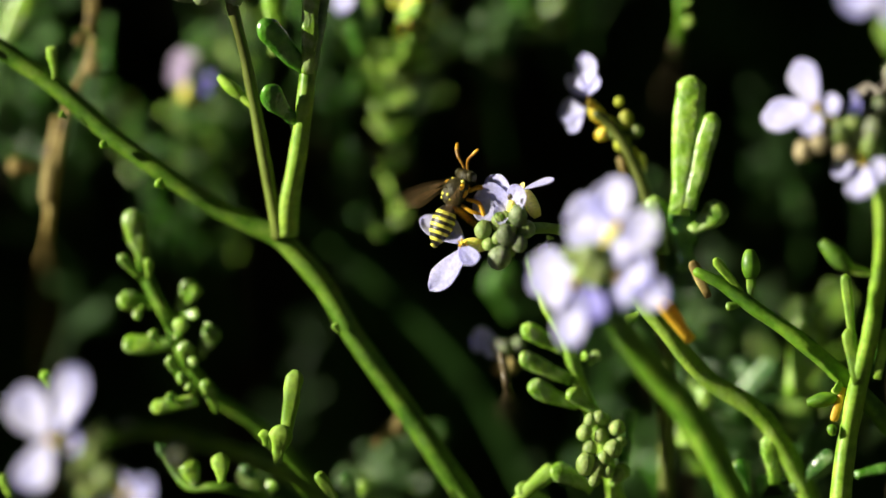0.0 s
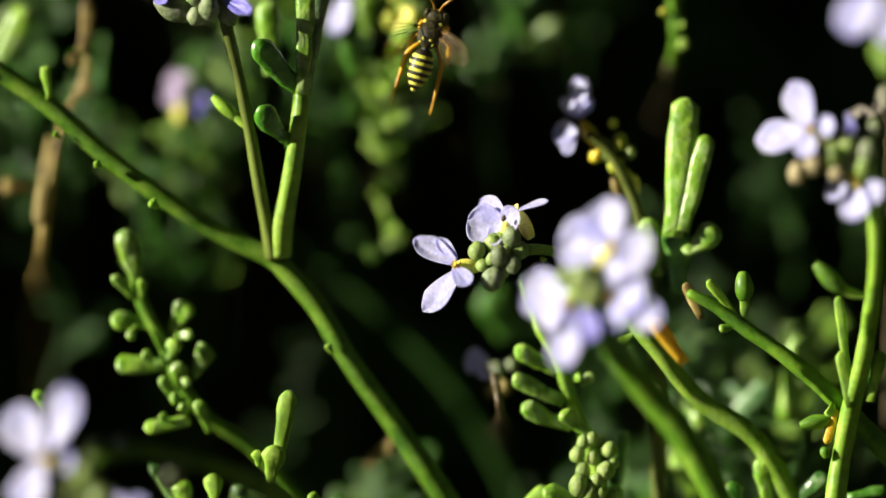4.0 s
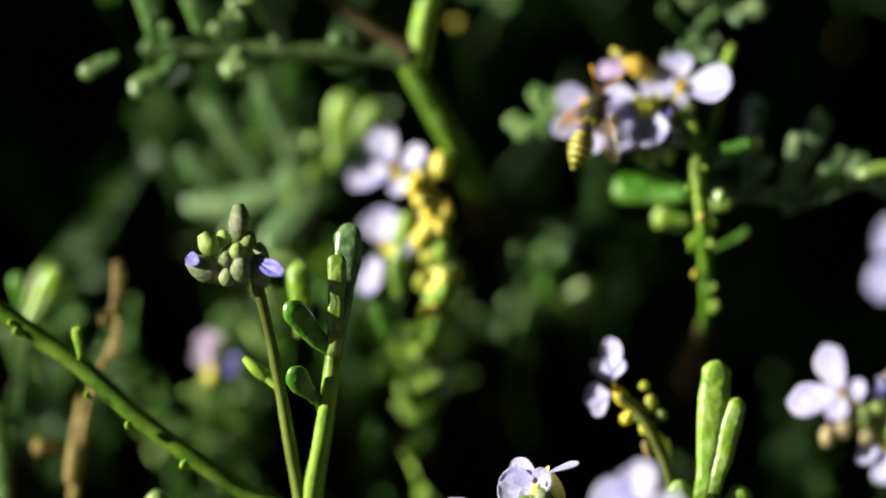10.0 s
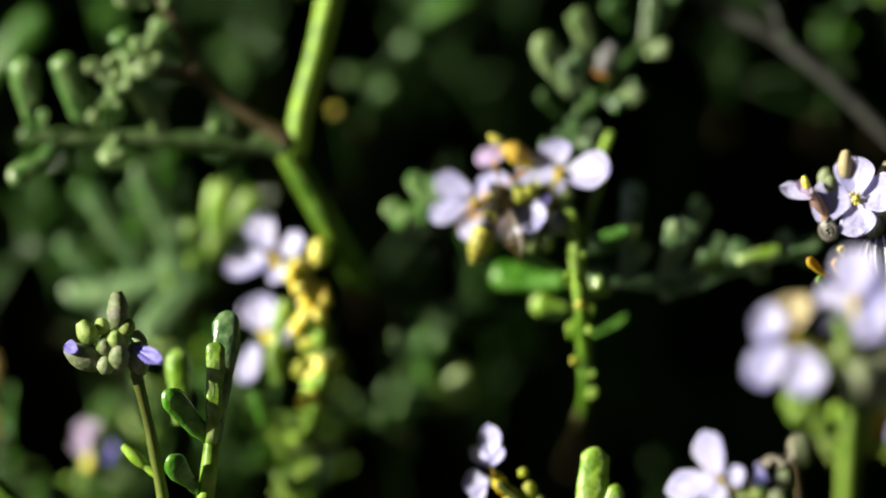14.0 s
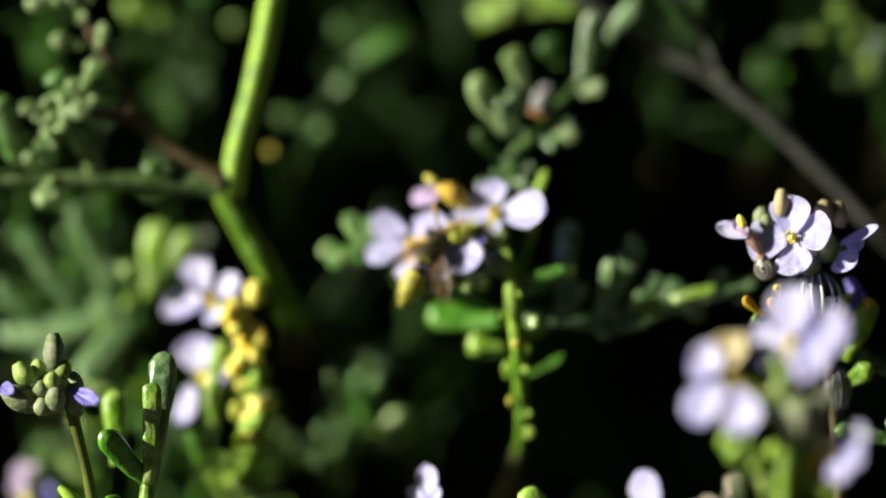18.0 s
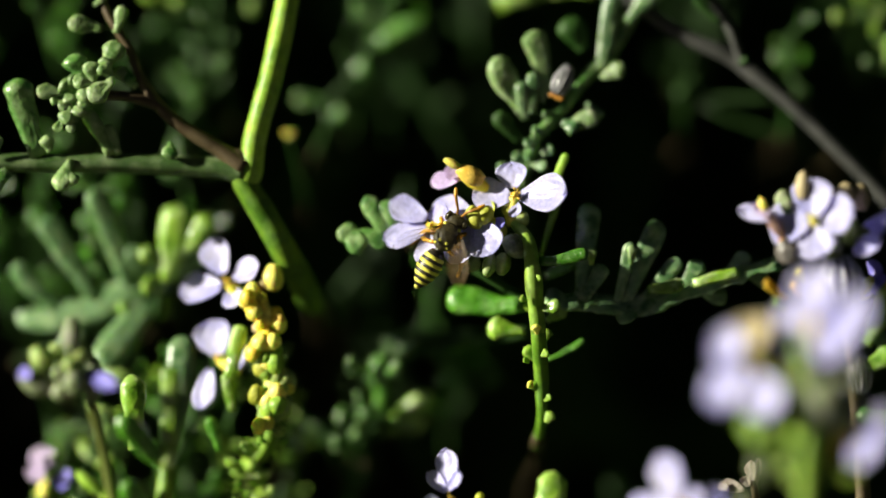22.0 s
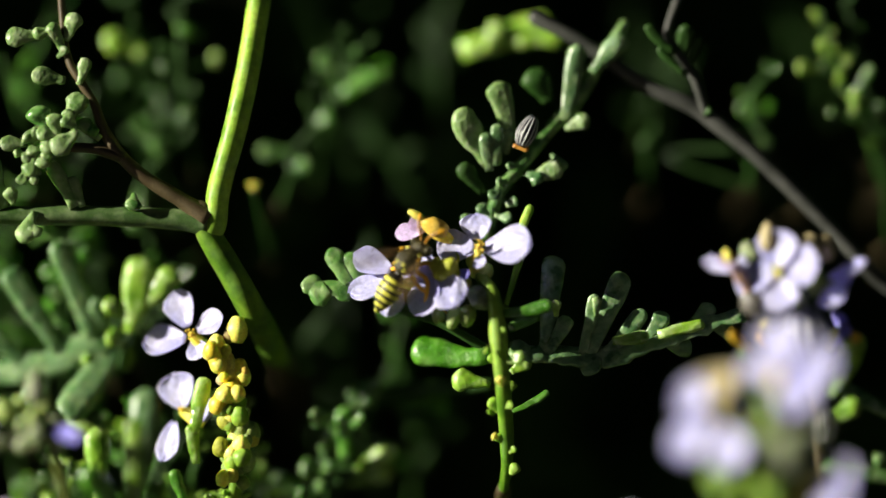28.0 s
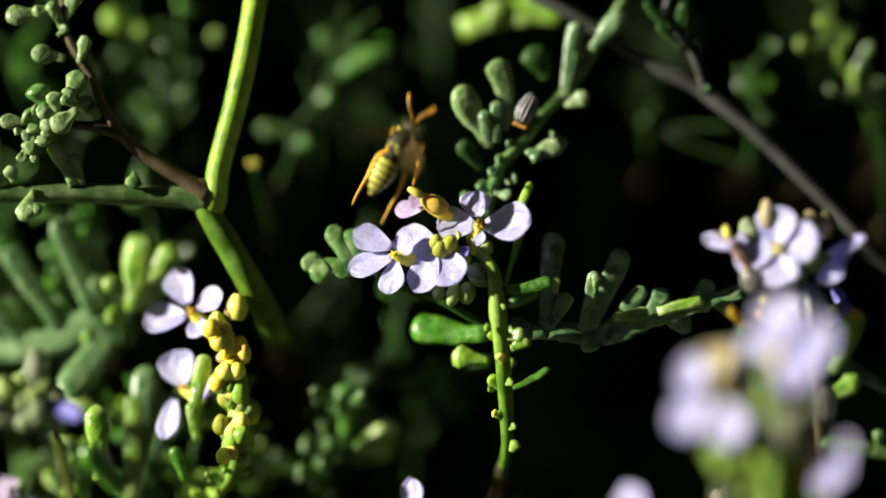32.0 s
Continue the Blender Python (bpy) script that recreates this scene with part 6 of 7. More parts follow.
    clump((52.85, 26.40, -30.36), [((51.47, 22.00, -25.11), (48.88, 21.00, -21.87), 2.55), ((46.28, 20.00, -22.50), (44.45, 19.00, -20.68), 2.17, None, LEAF_LIGHT), ((54.66, 20.00, -18.64), (56.57, 19.00, -14.77), 2.55), ((41.80, 22.00, -19.94), (39.21, 21.00, -18.64), 2.30), ((47.44, 14.00, -18.56), (50.85, 22.55, -16.74), 2.81), ((55.16, 14.00, -9.58), (57.19, 22.55, -5.77), 2.81, None, LEAF)], "leafy shoot of mixed green leaves")
    clump((32.22, 31.90, -30.45), [((32.19, 27.50, -23.89), (30.89, 26.95, -18.71), 2.81, None, LEAF), ((33.49, 28.05, -12.26), (32.20, 27.50, -8.37), 2.93, None, LEAF), ((29.63, 28.60, -3.19), (28.33, 28.05, 1.98), 2.81, None, LEAF), ((30.92, 27.50, 3.28), (31.23, 26.95, 7.17), 2.55, None, LEAF_LIGHT), ((14.73, 26.40, -3.16), (12.80, 25.85, 2.66), 5.10, None, LEAF), ((27.01, 28.05, -21.31), (28.95, 27.50, -18.72), 2.55)], "shaded shoot with a few lit leaves")
    clump((2.39, 31.90, -30.42), [((-2.76, 28.05, -25.16), (-4.56, 27.50, -20.62), 2.55), ((-1.47, 28.05, -24.52), (-2.11, 27.50, -20.62), 2.30, None, LEAF_LIGHT), ((3.39, 28.60, -22.59), (1.91, 28.05, -19.99), 3.19), ((5.65, 28.60, -23.88), (4.36, 28.05, -21.60), 2.81), ((-13.98, 20.00, -23.72), (-15.58, 19.00, -20.17), 2.30, None, LEAF_LIGHT), ((-13.01, 20.00, -22.44), (-13.64, 19.00, -20.49), 1.53)], "leafy shoot of small grey-green leaves")
    clump((14.13, 46.20, 13.70), [((16.08, 35.20, 29.26), (20.89, 34.65, 30.81), 2.68, None, LEAF_LIGHT), ((11.53, 35.75, 27.31), (8.61, 35.20, 28.74), 3.32, None, LEAF), ((12.83, 36.30, 28.62), (16.08, 35.75, 29.91), 1.91)], "dim shoot with one sunlit leaf")
    clump((-43.13, 38.50, 13.73), [((-43.97, 34.10, 29.30), (-40.37, 33.55, 34.49), 3.32, None, LEAF_LIGHT), ((-43.03, 35.20, 21.52), (-45.61, 34.65, 29.31), 3.19)], "large pale leaf above the thicket")
    # half shade is put into the colour of most of these leaves
    clump((-25.83, 39.60, 37.20), [((-35.28, 33.00, 66.25), (-28.16, 31.90, 74.04), 3.57, None, LEAF), ((-23.27, 39.60, 47.62), (-23.29, 39.05, 54.12), 2.81, None, LEAF_DARK_SHADED), ((-17.38, 37.40, 45.00), (-18.05, 36.85, 49.54), 2.93, None, LEAF_DARK_SHADED), ((-14.13, 37.40, 45.01), (-13.47, 36.85, 43.05), 2.55, None, LEAF_DARK_SHADED), ((-10.20, 35.20, 42.38), (-11.53, 34.65, 50.16), 2.81, None, LEAF_DARK_SHADED), ((-35.05, 37.40, 71.60), (-36.35, 37.40, 70.30), 2.55, None, LEAF_DARK_SHADED)], "tall leaves darkened for half shade")
    clump((39.83, 18.00, -25.01), [((46.31, 14.00, -12.42), (47.96, 13.00, -2.84), 2.60, None, LEAF_LIGHT), ((46.95, 14.00, -12.10), (49.37, 13.00, -4.71), 2.30, None, LEAF_LIGHT), ((34.73, 13.00, -14.34), (37.03, 12.00, -11.44), 2.90, None, LEAF_LIGHT), ((36.29, 14.00, -20.84), (34.09, 13.00, -16.07), 3.80, None, LEAF_LIGHT), ((39.15, 16.00, -13.72), (44.40, 15.00, -8.25), 2.50, None, LEAF_GLAUCOUS), ((36.93, 18.00, -6.98), (38.40, 17.00, -3.44), 4.20, None, LEAF_GLAUCOUS), ((40.45, 17.00, -8.26), (42.69, 16.00, -12.12), 2.40, None, LEAF_GLAUCOUS), ((32.09, 17.00, -13.41), (33.68, 16.00, -9.54), 2.60, None, LEAF_GLAUCOUS), ((41.74, 17.00, -15.99), (39.79, 16.00, -12.76), 2.60, None, LEAF), ((42.72, 18.00, -3.12), (40.97, 17.00, 0.42), 2.20, None, LEAF)], "pale leafy shoot between the flower stalks")
    clump((42.52, 7.00, -26.76), [((44.23, 6.00, -21.95), (43.31, 5.00, -16.50), 1.80, None, LEAF_LIGHT), ((40.39, 6.00, -24.18), (39.92, 5.00, -19.37), 1.80, None, LEAF_LIGHT), ((45.72, 7.00, -23.56), (50.62, 6.00, -18.81), 2.40, None, LEAF_GLAUCOUS), ((46.02, 6.00, -21.63), (45.23, 5.00, -19.37), 1.30, None, LEAF_LIGHT), ((42.20, 7.00, -24.20), (42.95, 6.00, -20.99), 1.50, None, LEAF)], "short finger-leaved shoot under the stalks")
    d = thing("dry_leaf", (-36.48, 31.90, 0.75), "curled straw-coloured dry leaf on its stalk", "leaf")
    part("leaf_stalk", tube([root((-39.29, 42.90, 1.47)), (-39.40, 48.40, 1.45), (-38.52, 19.60, 5.37), (-37.68, 14.10, 11.82), (-35.93, 13.55, 20.87), (-34.21, 13.55, 24.75), (-33.14, 13.55, 28.63)], [0.38, 0.38, 0.51, 0.57, 0.45, 0.38, 0.32]), LEAF_DRY, d)
    leaves(d, [((-33.79, 13.00, 29.27), (-33.31, 13.00, 35.21), 1.60, (0.8, 0, 0)), ((-34.17, 13.55, 28.11), (-35.08, 13.55, 28.62), 1.66), ((-32.87, 13.00, 27.66), (-33.61, 12.50, 24.23), 1.70), ((-37.21, 13.55, 19.57), (-38.42, 13.00, 9.56), 1.70, (-0.4, 0, 0)), ((-39.65, 15.20, 13.76), (-42.89, 15.20, 14.25), 2.17)], LEAF_DRY)
    clump((-44.97, 20.60, 20.86), [((-43.49, 15.65, 27.28), (-39.91, 15.10, 34.40), 2.93, None, LEAF_LIGHT), ((-44.30, 16.75, 29.88), (-44.72, 16.75, 33.75), 2.17, None, LEAF), ((-46.07, 16.20, 6.60), (-47.17, 15.65, 18.87), 2.55), ((-44.86, 17.30, 15.66), (-46.18, 17.30, 18.23), 1.91, None, LEAF)], "pale green leaves behind the long stem")
    clump((-19.81, 28.60, 33.98), [((-16.59, 27.50, 36.70), (-10.97, 27.50, 47.61), 3.19, None, LEAF_GREY), ((-18.60, 27.50, 46.26), (-17.85, 27.50, 50.15), 3.19, None, LEAF), ((-23.19, 28.60, 52.08), (-23.71, 28.60, 54.68), 2.81, None, LEAF)], "broad pale leaf beside the yellow pods")
    f = thing("bare_stem", (15.36, 27.50, -20.64), "arching stem darkened for the shade", "plant stem")
    # its dimness in the shade is put into the colour
    part("stem", tube([root((20.60, 42.90, -31.96)), (20.60, 42.90, -31.96), (15.39, 39.60, -20.83), (9.54, 37.40, -10.38), (2.41, 36.30, -2.56), (-4.09, 35.75, 3.29), (-10.59, 36.30, 8.17)], [0.64, 0.64, 0.64, 0.64, 0.57, 0.57, 0.51]), LEAF_DARK_SHADED, f)
    for p, q in (((16.03, 39.60, -22.13), (17.34, 39.05, -19.84)), ((10.19, 37.40, -11.36), (8.57, 36.85, -11.68)), ((3.05, 36.30, -3.21), (4.03, 35.75, -1.26)), ((-2.79, 35.75, 2.32), (-4.60, 35.20, 1.87))):
        part("leaf_scar", club(p, q, 1.02), LEAF_DARK_SHADED, f)


def scattered_shoots():
    """Small shoots deeper in the shrub, in dappled shade; each is a stem with its leaves."""
    rng = random.Random(21)
    spots = []
    # brightness or shade of each spot is put into its leaf colour
    spots += [((-41.51, 28.00, 29.25), (-4.07, 40.00, 3.32), 14, LEAF), ((-40.54, 40.00, 2.05), (-8.16, 60.00, -23.00), 5, LEAF_DARK_SHADED), ((-2.67, 26.00, 31.77), (7.66, 34.00, 16.29), 6, LEAF_LIGHT), ((23.18, 30.00, -3.18), (32.44, 46.00, -22.85), 6, LEAF), ((32.18, 24.00, 5.87), (57.15, 42.00, -24.12), 12, LEAF_GREY), ((10.29, 46.00, 32.04), (24.87, 70.00, 19.14), 3, LEAF_DARK_SHADED)]
    spots += [((-28.77, 26.00, 23.54), (-16.47, 34.00, 10.73), 5, LEAF_LIGHT), ((-13.97, 26.00, 32.69), (-6.12, 34.00, 15.99), 5, LEAF), ((-46.59, 32.00, 54.62), (-20.61, 46.00, 29.04), 7, LEAF), ((9.27, 40.00, 48.70), (21.31, 56.00, 28.15), 4, LEAF_DARK_SHADED)]
    spots += [((8.49, 46.00, 81.42), (29.37, 64.00, 59.86), 8, LEAF_DARK_SHADED), ((44.67, 48.00, 81.11), (78.96, 66.00, 71.95), 3, LEAF_DARK_SHADED), ((-22.39, 30.00, 79.57), (-1.31, 48.00, 60.79), 6, LEAF), ((-22.43, 26.00, 55.05), (-6.61, 44.00, 25.76), 9, LEAF_GREY), ((13.40, 30.00, 39.61), (28.98, 46.00, 26.94), 3, LEAF)]
    for low, high, count, m in spots:
        for _ in range(count):
            foot = np.array([rng.uniform(p, q) for p, q in zip(low, high)])
            lean = np.array((rng.uniform(-0.7, 0.7), rng.uniform(-0.4, 0.1), 1.0))
            L = rng.uniform(6, 13)
            pts = [foot - np.array((0, -4, 3)), foot, foot + lean * L * 0.5 + np.array((rng.uniform(-1, 1), 0, 0)), foot + lean * L]
            s = thing("leafy_shoot", foot, "small leafy green shoot in dappled shade", "plant stem", "leafy shoots")
            part("stem", tube(pts, [0.4, 0.4, 0.35, 0.25], 3, 7), LEAF_DARK_SHADED, s)
            # shade is put into the foot's dark brown
            part("foot", tube([root(foot, 0, 120), foot + np.array((0, 120, -10)), pts[0]], [0.3, 0.3, 0.4], 3, 6), BROWN_STEM, s)
            twiggy(s, pts[1:], rng.randint(7, 12), rng.uniform(1.1, 2.0), m, rng.randint(0, 9999), 1.1, 0.0)


def thicket():
    """The dark inside of the shrub behind the flowers: close-set leaves that shade one another, coloured near-black for
    shade, with unseen masses added to block light.
    """
    rng = np.random.default_rng(7)
    tv, tf = club((0, 0, 0), (0, 0, 1), 0.45, 0.6, sides=5)
    tv = np.array(tv)
    sunward = np.array(unit((-0.91, -0.25, 0.30)))
    gaps = ((10, 34, 70, 10), (-5, 33, 72, 10), (0, 20, 24, 8), (-22, 27, 25, 7), (-8, 20, 50, 7), (0, 20, 12, 8), (-21, 28, 17, 9), (-12, 27, 44, 7), (36, 30, -12, 9))     # openings through which the sun reaches a place: x, y, z, radius
    def mass(name, count, box, material, label, size=(6, 14), clear=33):
        v_all, f_all, o = [], [], 0
        made = 0
        while made < count:
            x, y, z = (rng.uniform(a, b) for a, b in box)
            if y < clear + 0.28 * min(x + 45, 0) + (45 if -58 < x < 110 else 0):
                continue
            made += 1
            a, b = rng.uniform(0, 2 * math.pi), rng.normal(0.7, 0.5)
            L = rng.uniform(*size)
            m = np.array(Euler((b, 0, a)).to_matrix()) * L
            v = tv @ m.T + (x, y, z)
            if any((np.linalg.norm((v - g[:3]) - np.outer((v - g[:3]) @ sunward, sunward), axis=1) < g[3]).any() for g in gaps):
                continue
            v_all.append(v)
            f_all += [tuple(i + o for i in f) for f in tf]
            o += len(v)
        v = np.concatenate(v_all) * 0.001
        rot = np.array(PLAN.to_3x3())
        v = v @ rot.T + np.array(PLAN.translation)
        me = bpy.data.meshes.new(name)
        me.from_pydata(v.tolist(), [], f_all)
        me.polygons.foreach_set("use_smooth", [True] * len(me.polygons))
        me.materials.append(material)
        tagged(new(name, me), label, "foliage", kind="stuff")
    # backing leaves whose colour already holds the shade
    mass("shrub_foliage", 5500, ((-130, 200), (35, 330), (-330, 260)), LEAF_SHADE, "dense foliage inside the shrub, shade in its colour", (14, 28))
    # out of view, added to keep the sun off the background
    mass("shrub_foliage", 5500, ((-460, -100), (-65, 330), (-330, 300)), LEAF_SHADE, "unseen foliage added to shade the background from the sun", (24, 46), 41)
    # out of view on the right and above, added to cut sky light
    mass("shrub_foliage", 3600, ((150, 460), (-80, 330), (-330, 260)), LEAF_SHADE, "unseen foliage added at the right to hold back sky light", (14, 30))
    mass("shrub_foliage", 3600, ((-200, 260), (45, 330), (165, 330)), LEAF_SHADE, "unseen foliage added above to hold back sky light", (14, 30))
    mass("shrub_foliage", 4500, ((-160, 240), (200, 480), (-330, 230)), LEAF_SHADE, "dense foliage deep in the shrub, shade in its colour", (20, 45))


forked_stem()
leaf_branch()
near_flower_left()
visited_flower()
near_flower_middle()
knobbly_sprig()
right_stems()
behind_flower()
long_visited_flower()
yellow_spike()
thick_fork()
grey_twig()
snail_sprig()
snail_flower()
near_flower_right()
background_plants()
scattered_shoots()
thicket()


# ---- the bee, in its own space: x ahead, y to its left, z to its back, in millimetres ----
BLACK = surface("bee_black", [(0.012, 0.010, 0.008), (0.03, 0.024, 0.015)], 900, 0.38, bump=0.3, fine=6000, specular=0.5)
YELLOW = surface("bee_yellow", [(0.56, 0.54, 0.05), (0.72, 0.70, 0.12)], 700, 0.35, bump=0.1, fine=6000, specular=0.5, random_amount=0.08)
ORANGE = surface("bee_orange", [(0.62, 0.29, 0.012), (0.80, 0.48, 0.03)], 700, 0.4, 0.2, specular=0.5, random_amount=0.1)
ANTENNA = surface("bee_antenna", [(0.22, 0.095, 0.008), (0.34, 0.17, 0.015)], 700, 0.4, specular=0.5)
HAIR = surface("bee_olive", [(0.06, 0.050, 0.014), (0.15, 0.122, 0.034)], 1500, 0.6, bump=0.5, fine=7000)
THORAX = surface("bee_thorax", [(0.010, 0.009, 0.004), (0.055, 0.045, 0.012)], 2200, 0.5, bump=0.5, fine=7000, specular=0.4)
WING = surface("bee_wing", [(0.12, 0.08, 0.03), (0.22, 0.15, 0.07)], 400, 0.25, bump=0.1, specular=0.6, alpha=0.065)
VEIN = surface("wing_vein", [(0.10, 0.06, 0.02), (0.16, 0.10, 0.04)], 700, 0.4)


def bee_part(name, shape, material, parent, label="", hinge=(0, 0, 0)):
    """A mesh of the bee; a hinged one turns about its hinge."""
    me = bpy.data.meshes.new(name)
    h = Vector(hinge)
    me.from_pydata([tuple((Vector(v) - h) * 0.001) for v in shape[0]], [], shape[1])
    me.polygons.foreach_set("use_smooth", [True] * len(me.polygons))
    me.materials.append(material)
    ob = new(name, me)
    ob.parent = parent
    ob.location = h * 0.001
    return tagged(ob, label)


def blob(c, rx, ry, rz, sides=14, rings=9):
    c = np.array(c, float)
    line = [c + np.array((rx * -math.cos(math.pi * i / (rings - 1)), 0, 0)) for i in range(rings)]
    r = [max(0.05, math.sin(math.pi * i / (rings - 1))) for i in range(rings)]
    return sweep(line, np.array(r) * ry, np.array(r) * rz, (0, 0, 1), sides)


def build_bee():
    bee = tagged(new("bee"), "slender black bee with yellow-banded abdomen and orange legs", "bee")
    bee.empty_display_size = 0.004
    thorax = bee_part("thorax", blob((0, 0, 0), 1.75, 1.45, 1.4), THORAX, bee)
    bee_part("hair", join([tube([(x, y, z), (x * 1.14 + 0.05, y * 1.2, z * 1.2)], [0.04, 0.015], 1, 4) for x, y, z in
             [(1.5 * math.cos(i * 2.4) * math.sin(0.2 + i * 0.0075), 1.38 * math.sin(i * 2.4) * math.sin(0.2 + i * 0.0075), 1.33 * math.cos(0.2 + i * 0.0075)) for i in range(260)]]), HAIR, thorax)
    for y in (-1, 1):
        bee_part("tegula", blob((0.55, y * 1.3, 0.62), 0.42, 0.30, 0.28), ORANGE, thorax)
        bee_part("yellow_spot", blob((1.20, y * 0.85, 0.55), 0.24, 0.30, 0.24), YELLOW, thorax)
        bee_part("yellow_spot", blob((-0.95, y * 0.42, 1.02), 0.20, 0.22, 0.16), YELLOW, thorax)
        bee_part("yellow_spot", blob((-1.30, y * 0.72, 0.58), 0.18, 0.18, 0.16), YELLOW, thorax)
        bee_part("side_patch", blob((0.2, y * 1.28, -0.3), 0.50, 0.24, 0.36), ORANGE, thorax)
    head = bee_part("head", blob((2.2, 0, -0.2), 0.80, 1.22, 1.0), THORAX, bee)
    bee_part("hair", join([tube([(2.2 + x, y, z - 0.2), (2.2 + x * 1.22, y * 1.18, z * 1.2 - 0.2)], [0.035, 0.012], 1, 4) for x, y, z in
             [(0.78 * math.cos(i * 2.4) * math.sin(0.2 + i * 0.012), 1.18 * math.sin(i * 2.4) * math.sin(0.2 + i * 0.012), 0.97 * math.cos(0.2 + i * 0.012)) for i in range(130)]]), HAIR, head)
    bee_part("face", blob((2.75, 0, -0.55), 0.42, 0.85, 0.6), YELLOW, head)
    for y in (-1, 1):
        bee_part("eye", blob((2.35, y * 1.05, -0.1), 0.6, 0.4, 0.82), surface("bee_eye", [(0.02, 0.018, 0.01), (0.05, 0.045, 0.02)], 900, 0.2, bump=0.1, specular=0.35), head)
        antenna = bee_part("antenna", tube([(2.85, y * 0.3, 0.45), (3.25, y * 0.55, 1.2), (3.6, y * 0.95, 1.7), (4.2, y * 1.45, 1.95)], [0.15, 0.15, 0.19, 0.21], 4, 8), ANTENNA, head)
        bee_part("antenna_tip", tube([(4.1, y * 1.40, 1.92), (4.5, y * 1.62, 2.0), (4.85, y * 1.85, 2.05)], [0.21, 0.22, 0.17], 3, 8), ORANGE, antenna, "orange antenna tip")
    bee_part("jaws", blob((2.8, 0, -1.15), 0.35, 0.5, 0.28), ORANGE, head)
    back = unit((-0.86, 0, -0.5))
    start = np.array((-1.55, 0, -0.35))
    bee_part("waist", tube([start - back * 0.3, start + back * 0.35], [0.45, 0.5], 3, 9), BLACK, bee)
    prof = lambda s: 1.42 * math.sin(math.pi * (0.10 + 0.84 * s) ** 0.86) ** 0.8
    abdomen = bee_part("abdomen", sweep([start + back * (0.25 + 4.70 * s) for s in np.linspace(0, 1, 14)], np.array([prof(s) * 0.97 for s in np.linspace(0, 1, 14)]), np.array([prof(s) * 0.9 for s in np.linspace(0, 1, 14)]), (0, 0, 1), 16), BLACK, bee, "", start)
    for i in range(5):
        s0 = 0.12 + i * 0.17
        ss = np.linspace(s0 + 0.012, s0 + 0.096 - 0.002 * i, 5)
        puff = np.array([1.0, 1.02, 1.025, 1.02, 1.0])
        w = np.array([prof(s) for s in ss]) * puff
        band = bee_part("yellow_band", sweep([start + back * (0.25 + 4.70 * s) for s in ss], w, w * 0.93, (0, 0, 1), 18), YELLOW, abdomen, "", start)
        band.location = (0, 0, 0)
    tip = bee_part("abdomen_tip", club(start + back * 4.40, start + back * 5.15, 1.05, 0.9), YELLOW, abdomen, "", start)
    tip.location = (0, 0, 0)
    legs = []
    for y in (-1, 1):
        for name, pts in (("front_leg", [(0.9, y * 0.8, -1.0), (1.7, y * 1.5, -1.5), (2.0, y * 1.4, -2.6), (1.8, y * 1.3, -3.3)]),
                          ("middle_leg", [(0.0, y * 1.0, -1.2), (0.3, y * 2.0, -2.3), (-0.5, y * 2.3, -3.7), (-1.2, y * 2.3, -4.6), (-1.5, y * 2.3, -5.1)]),
                          ("hind_leg", [(-0.9, y * 0.9, -1.1), (-2.1, y * 2.0, -2.0), (-3.6, y * 2.2, -3.9), (-5.6, y * 2.3, -5.3), (-6.6, y * 2.3, -6.3)])):
            leg = bee_part(name, tube(pts, ([0.20, 0.27, 0.25, 0.13, 0.08] if name != "front_leg" else [0.22, 0.27, 0.22, 0.10])[:len(pts)], 4, 7), ORANGE, bee, "", pts[0])
            legs.append((leg, y, name))
    wings = []
    for y in (-1, 1):
        for name, x, L, w in (("fore_wing", 0.5, 6.6, 2.2), ("hind_wing", -0.3, 4.6, 1.7)):
            hinge = (x, y * 1.25, 0.9)
            tip = np.array(hinge) + np.array((0, y * L, 0.1))
            wing = bee_part(name, petal_shape(hinge, tip, w, (0, 0, 1), 0.02, 0.03, 0.0), WING, bee, "clear smoky-brown wing", hinge)
            for k in (-0.42, -0.15, 0.1, 0.32):
                h = np.array(hinge)
                v = bee_part("vein", tube([h, h + np.array((-k * w * 0.8, y * L * 0.45, 0.12)), h + np.array((-k * w, y * L * (0.9 - abs(k) * 0.4), 0.12))], [0.05, 0.035, 0.02], 3, 5), VEIN, wing, "", hinge)
                v.location = (0, 0, 0)
            wings.append((wing, y, x))
    return bee, wings, legs, abdomen


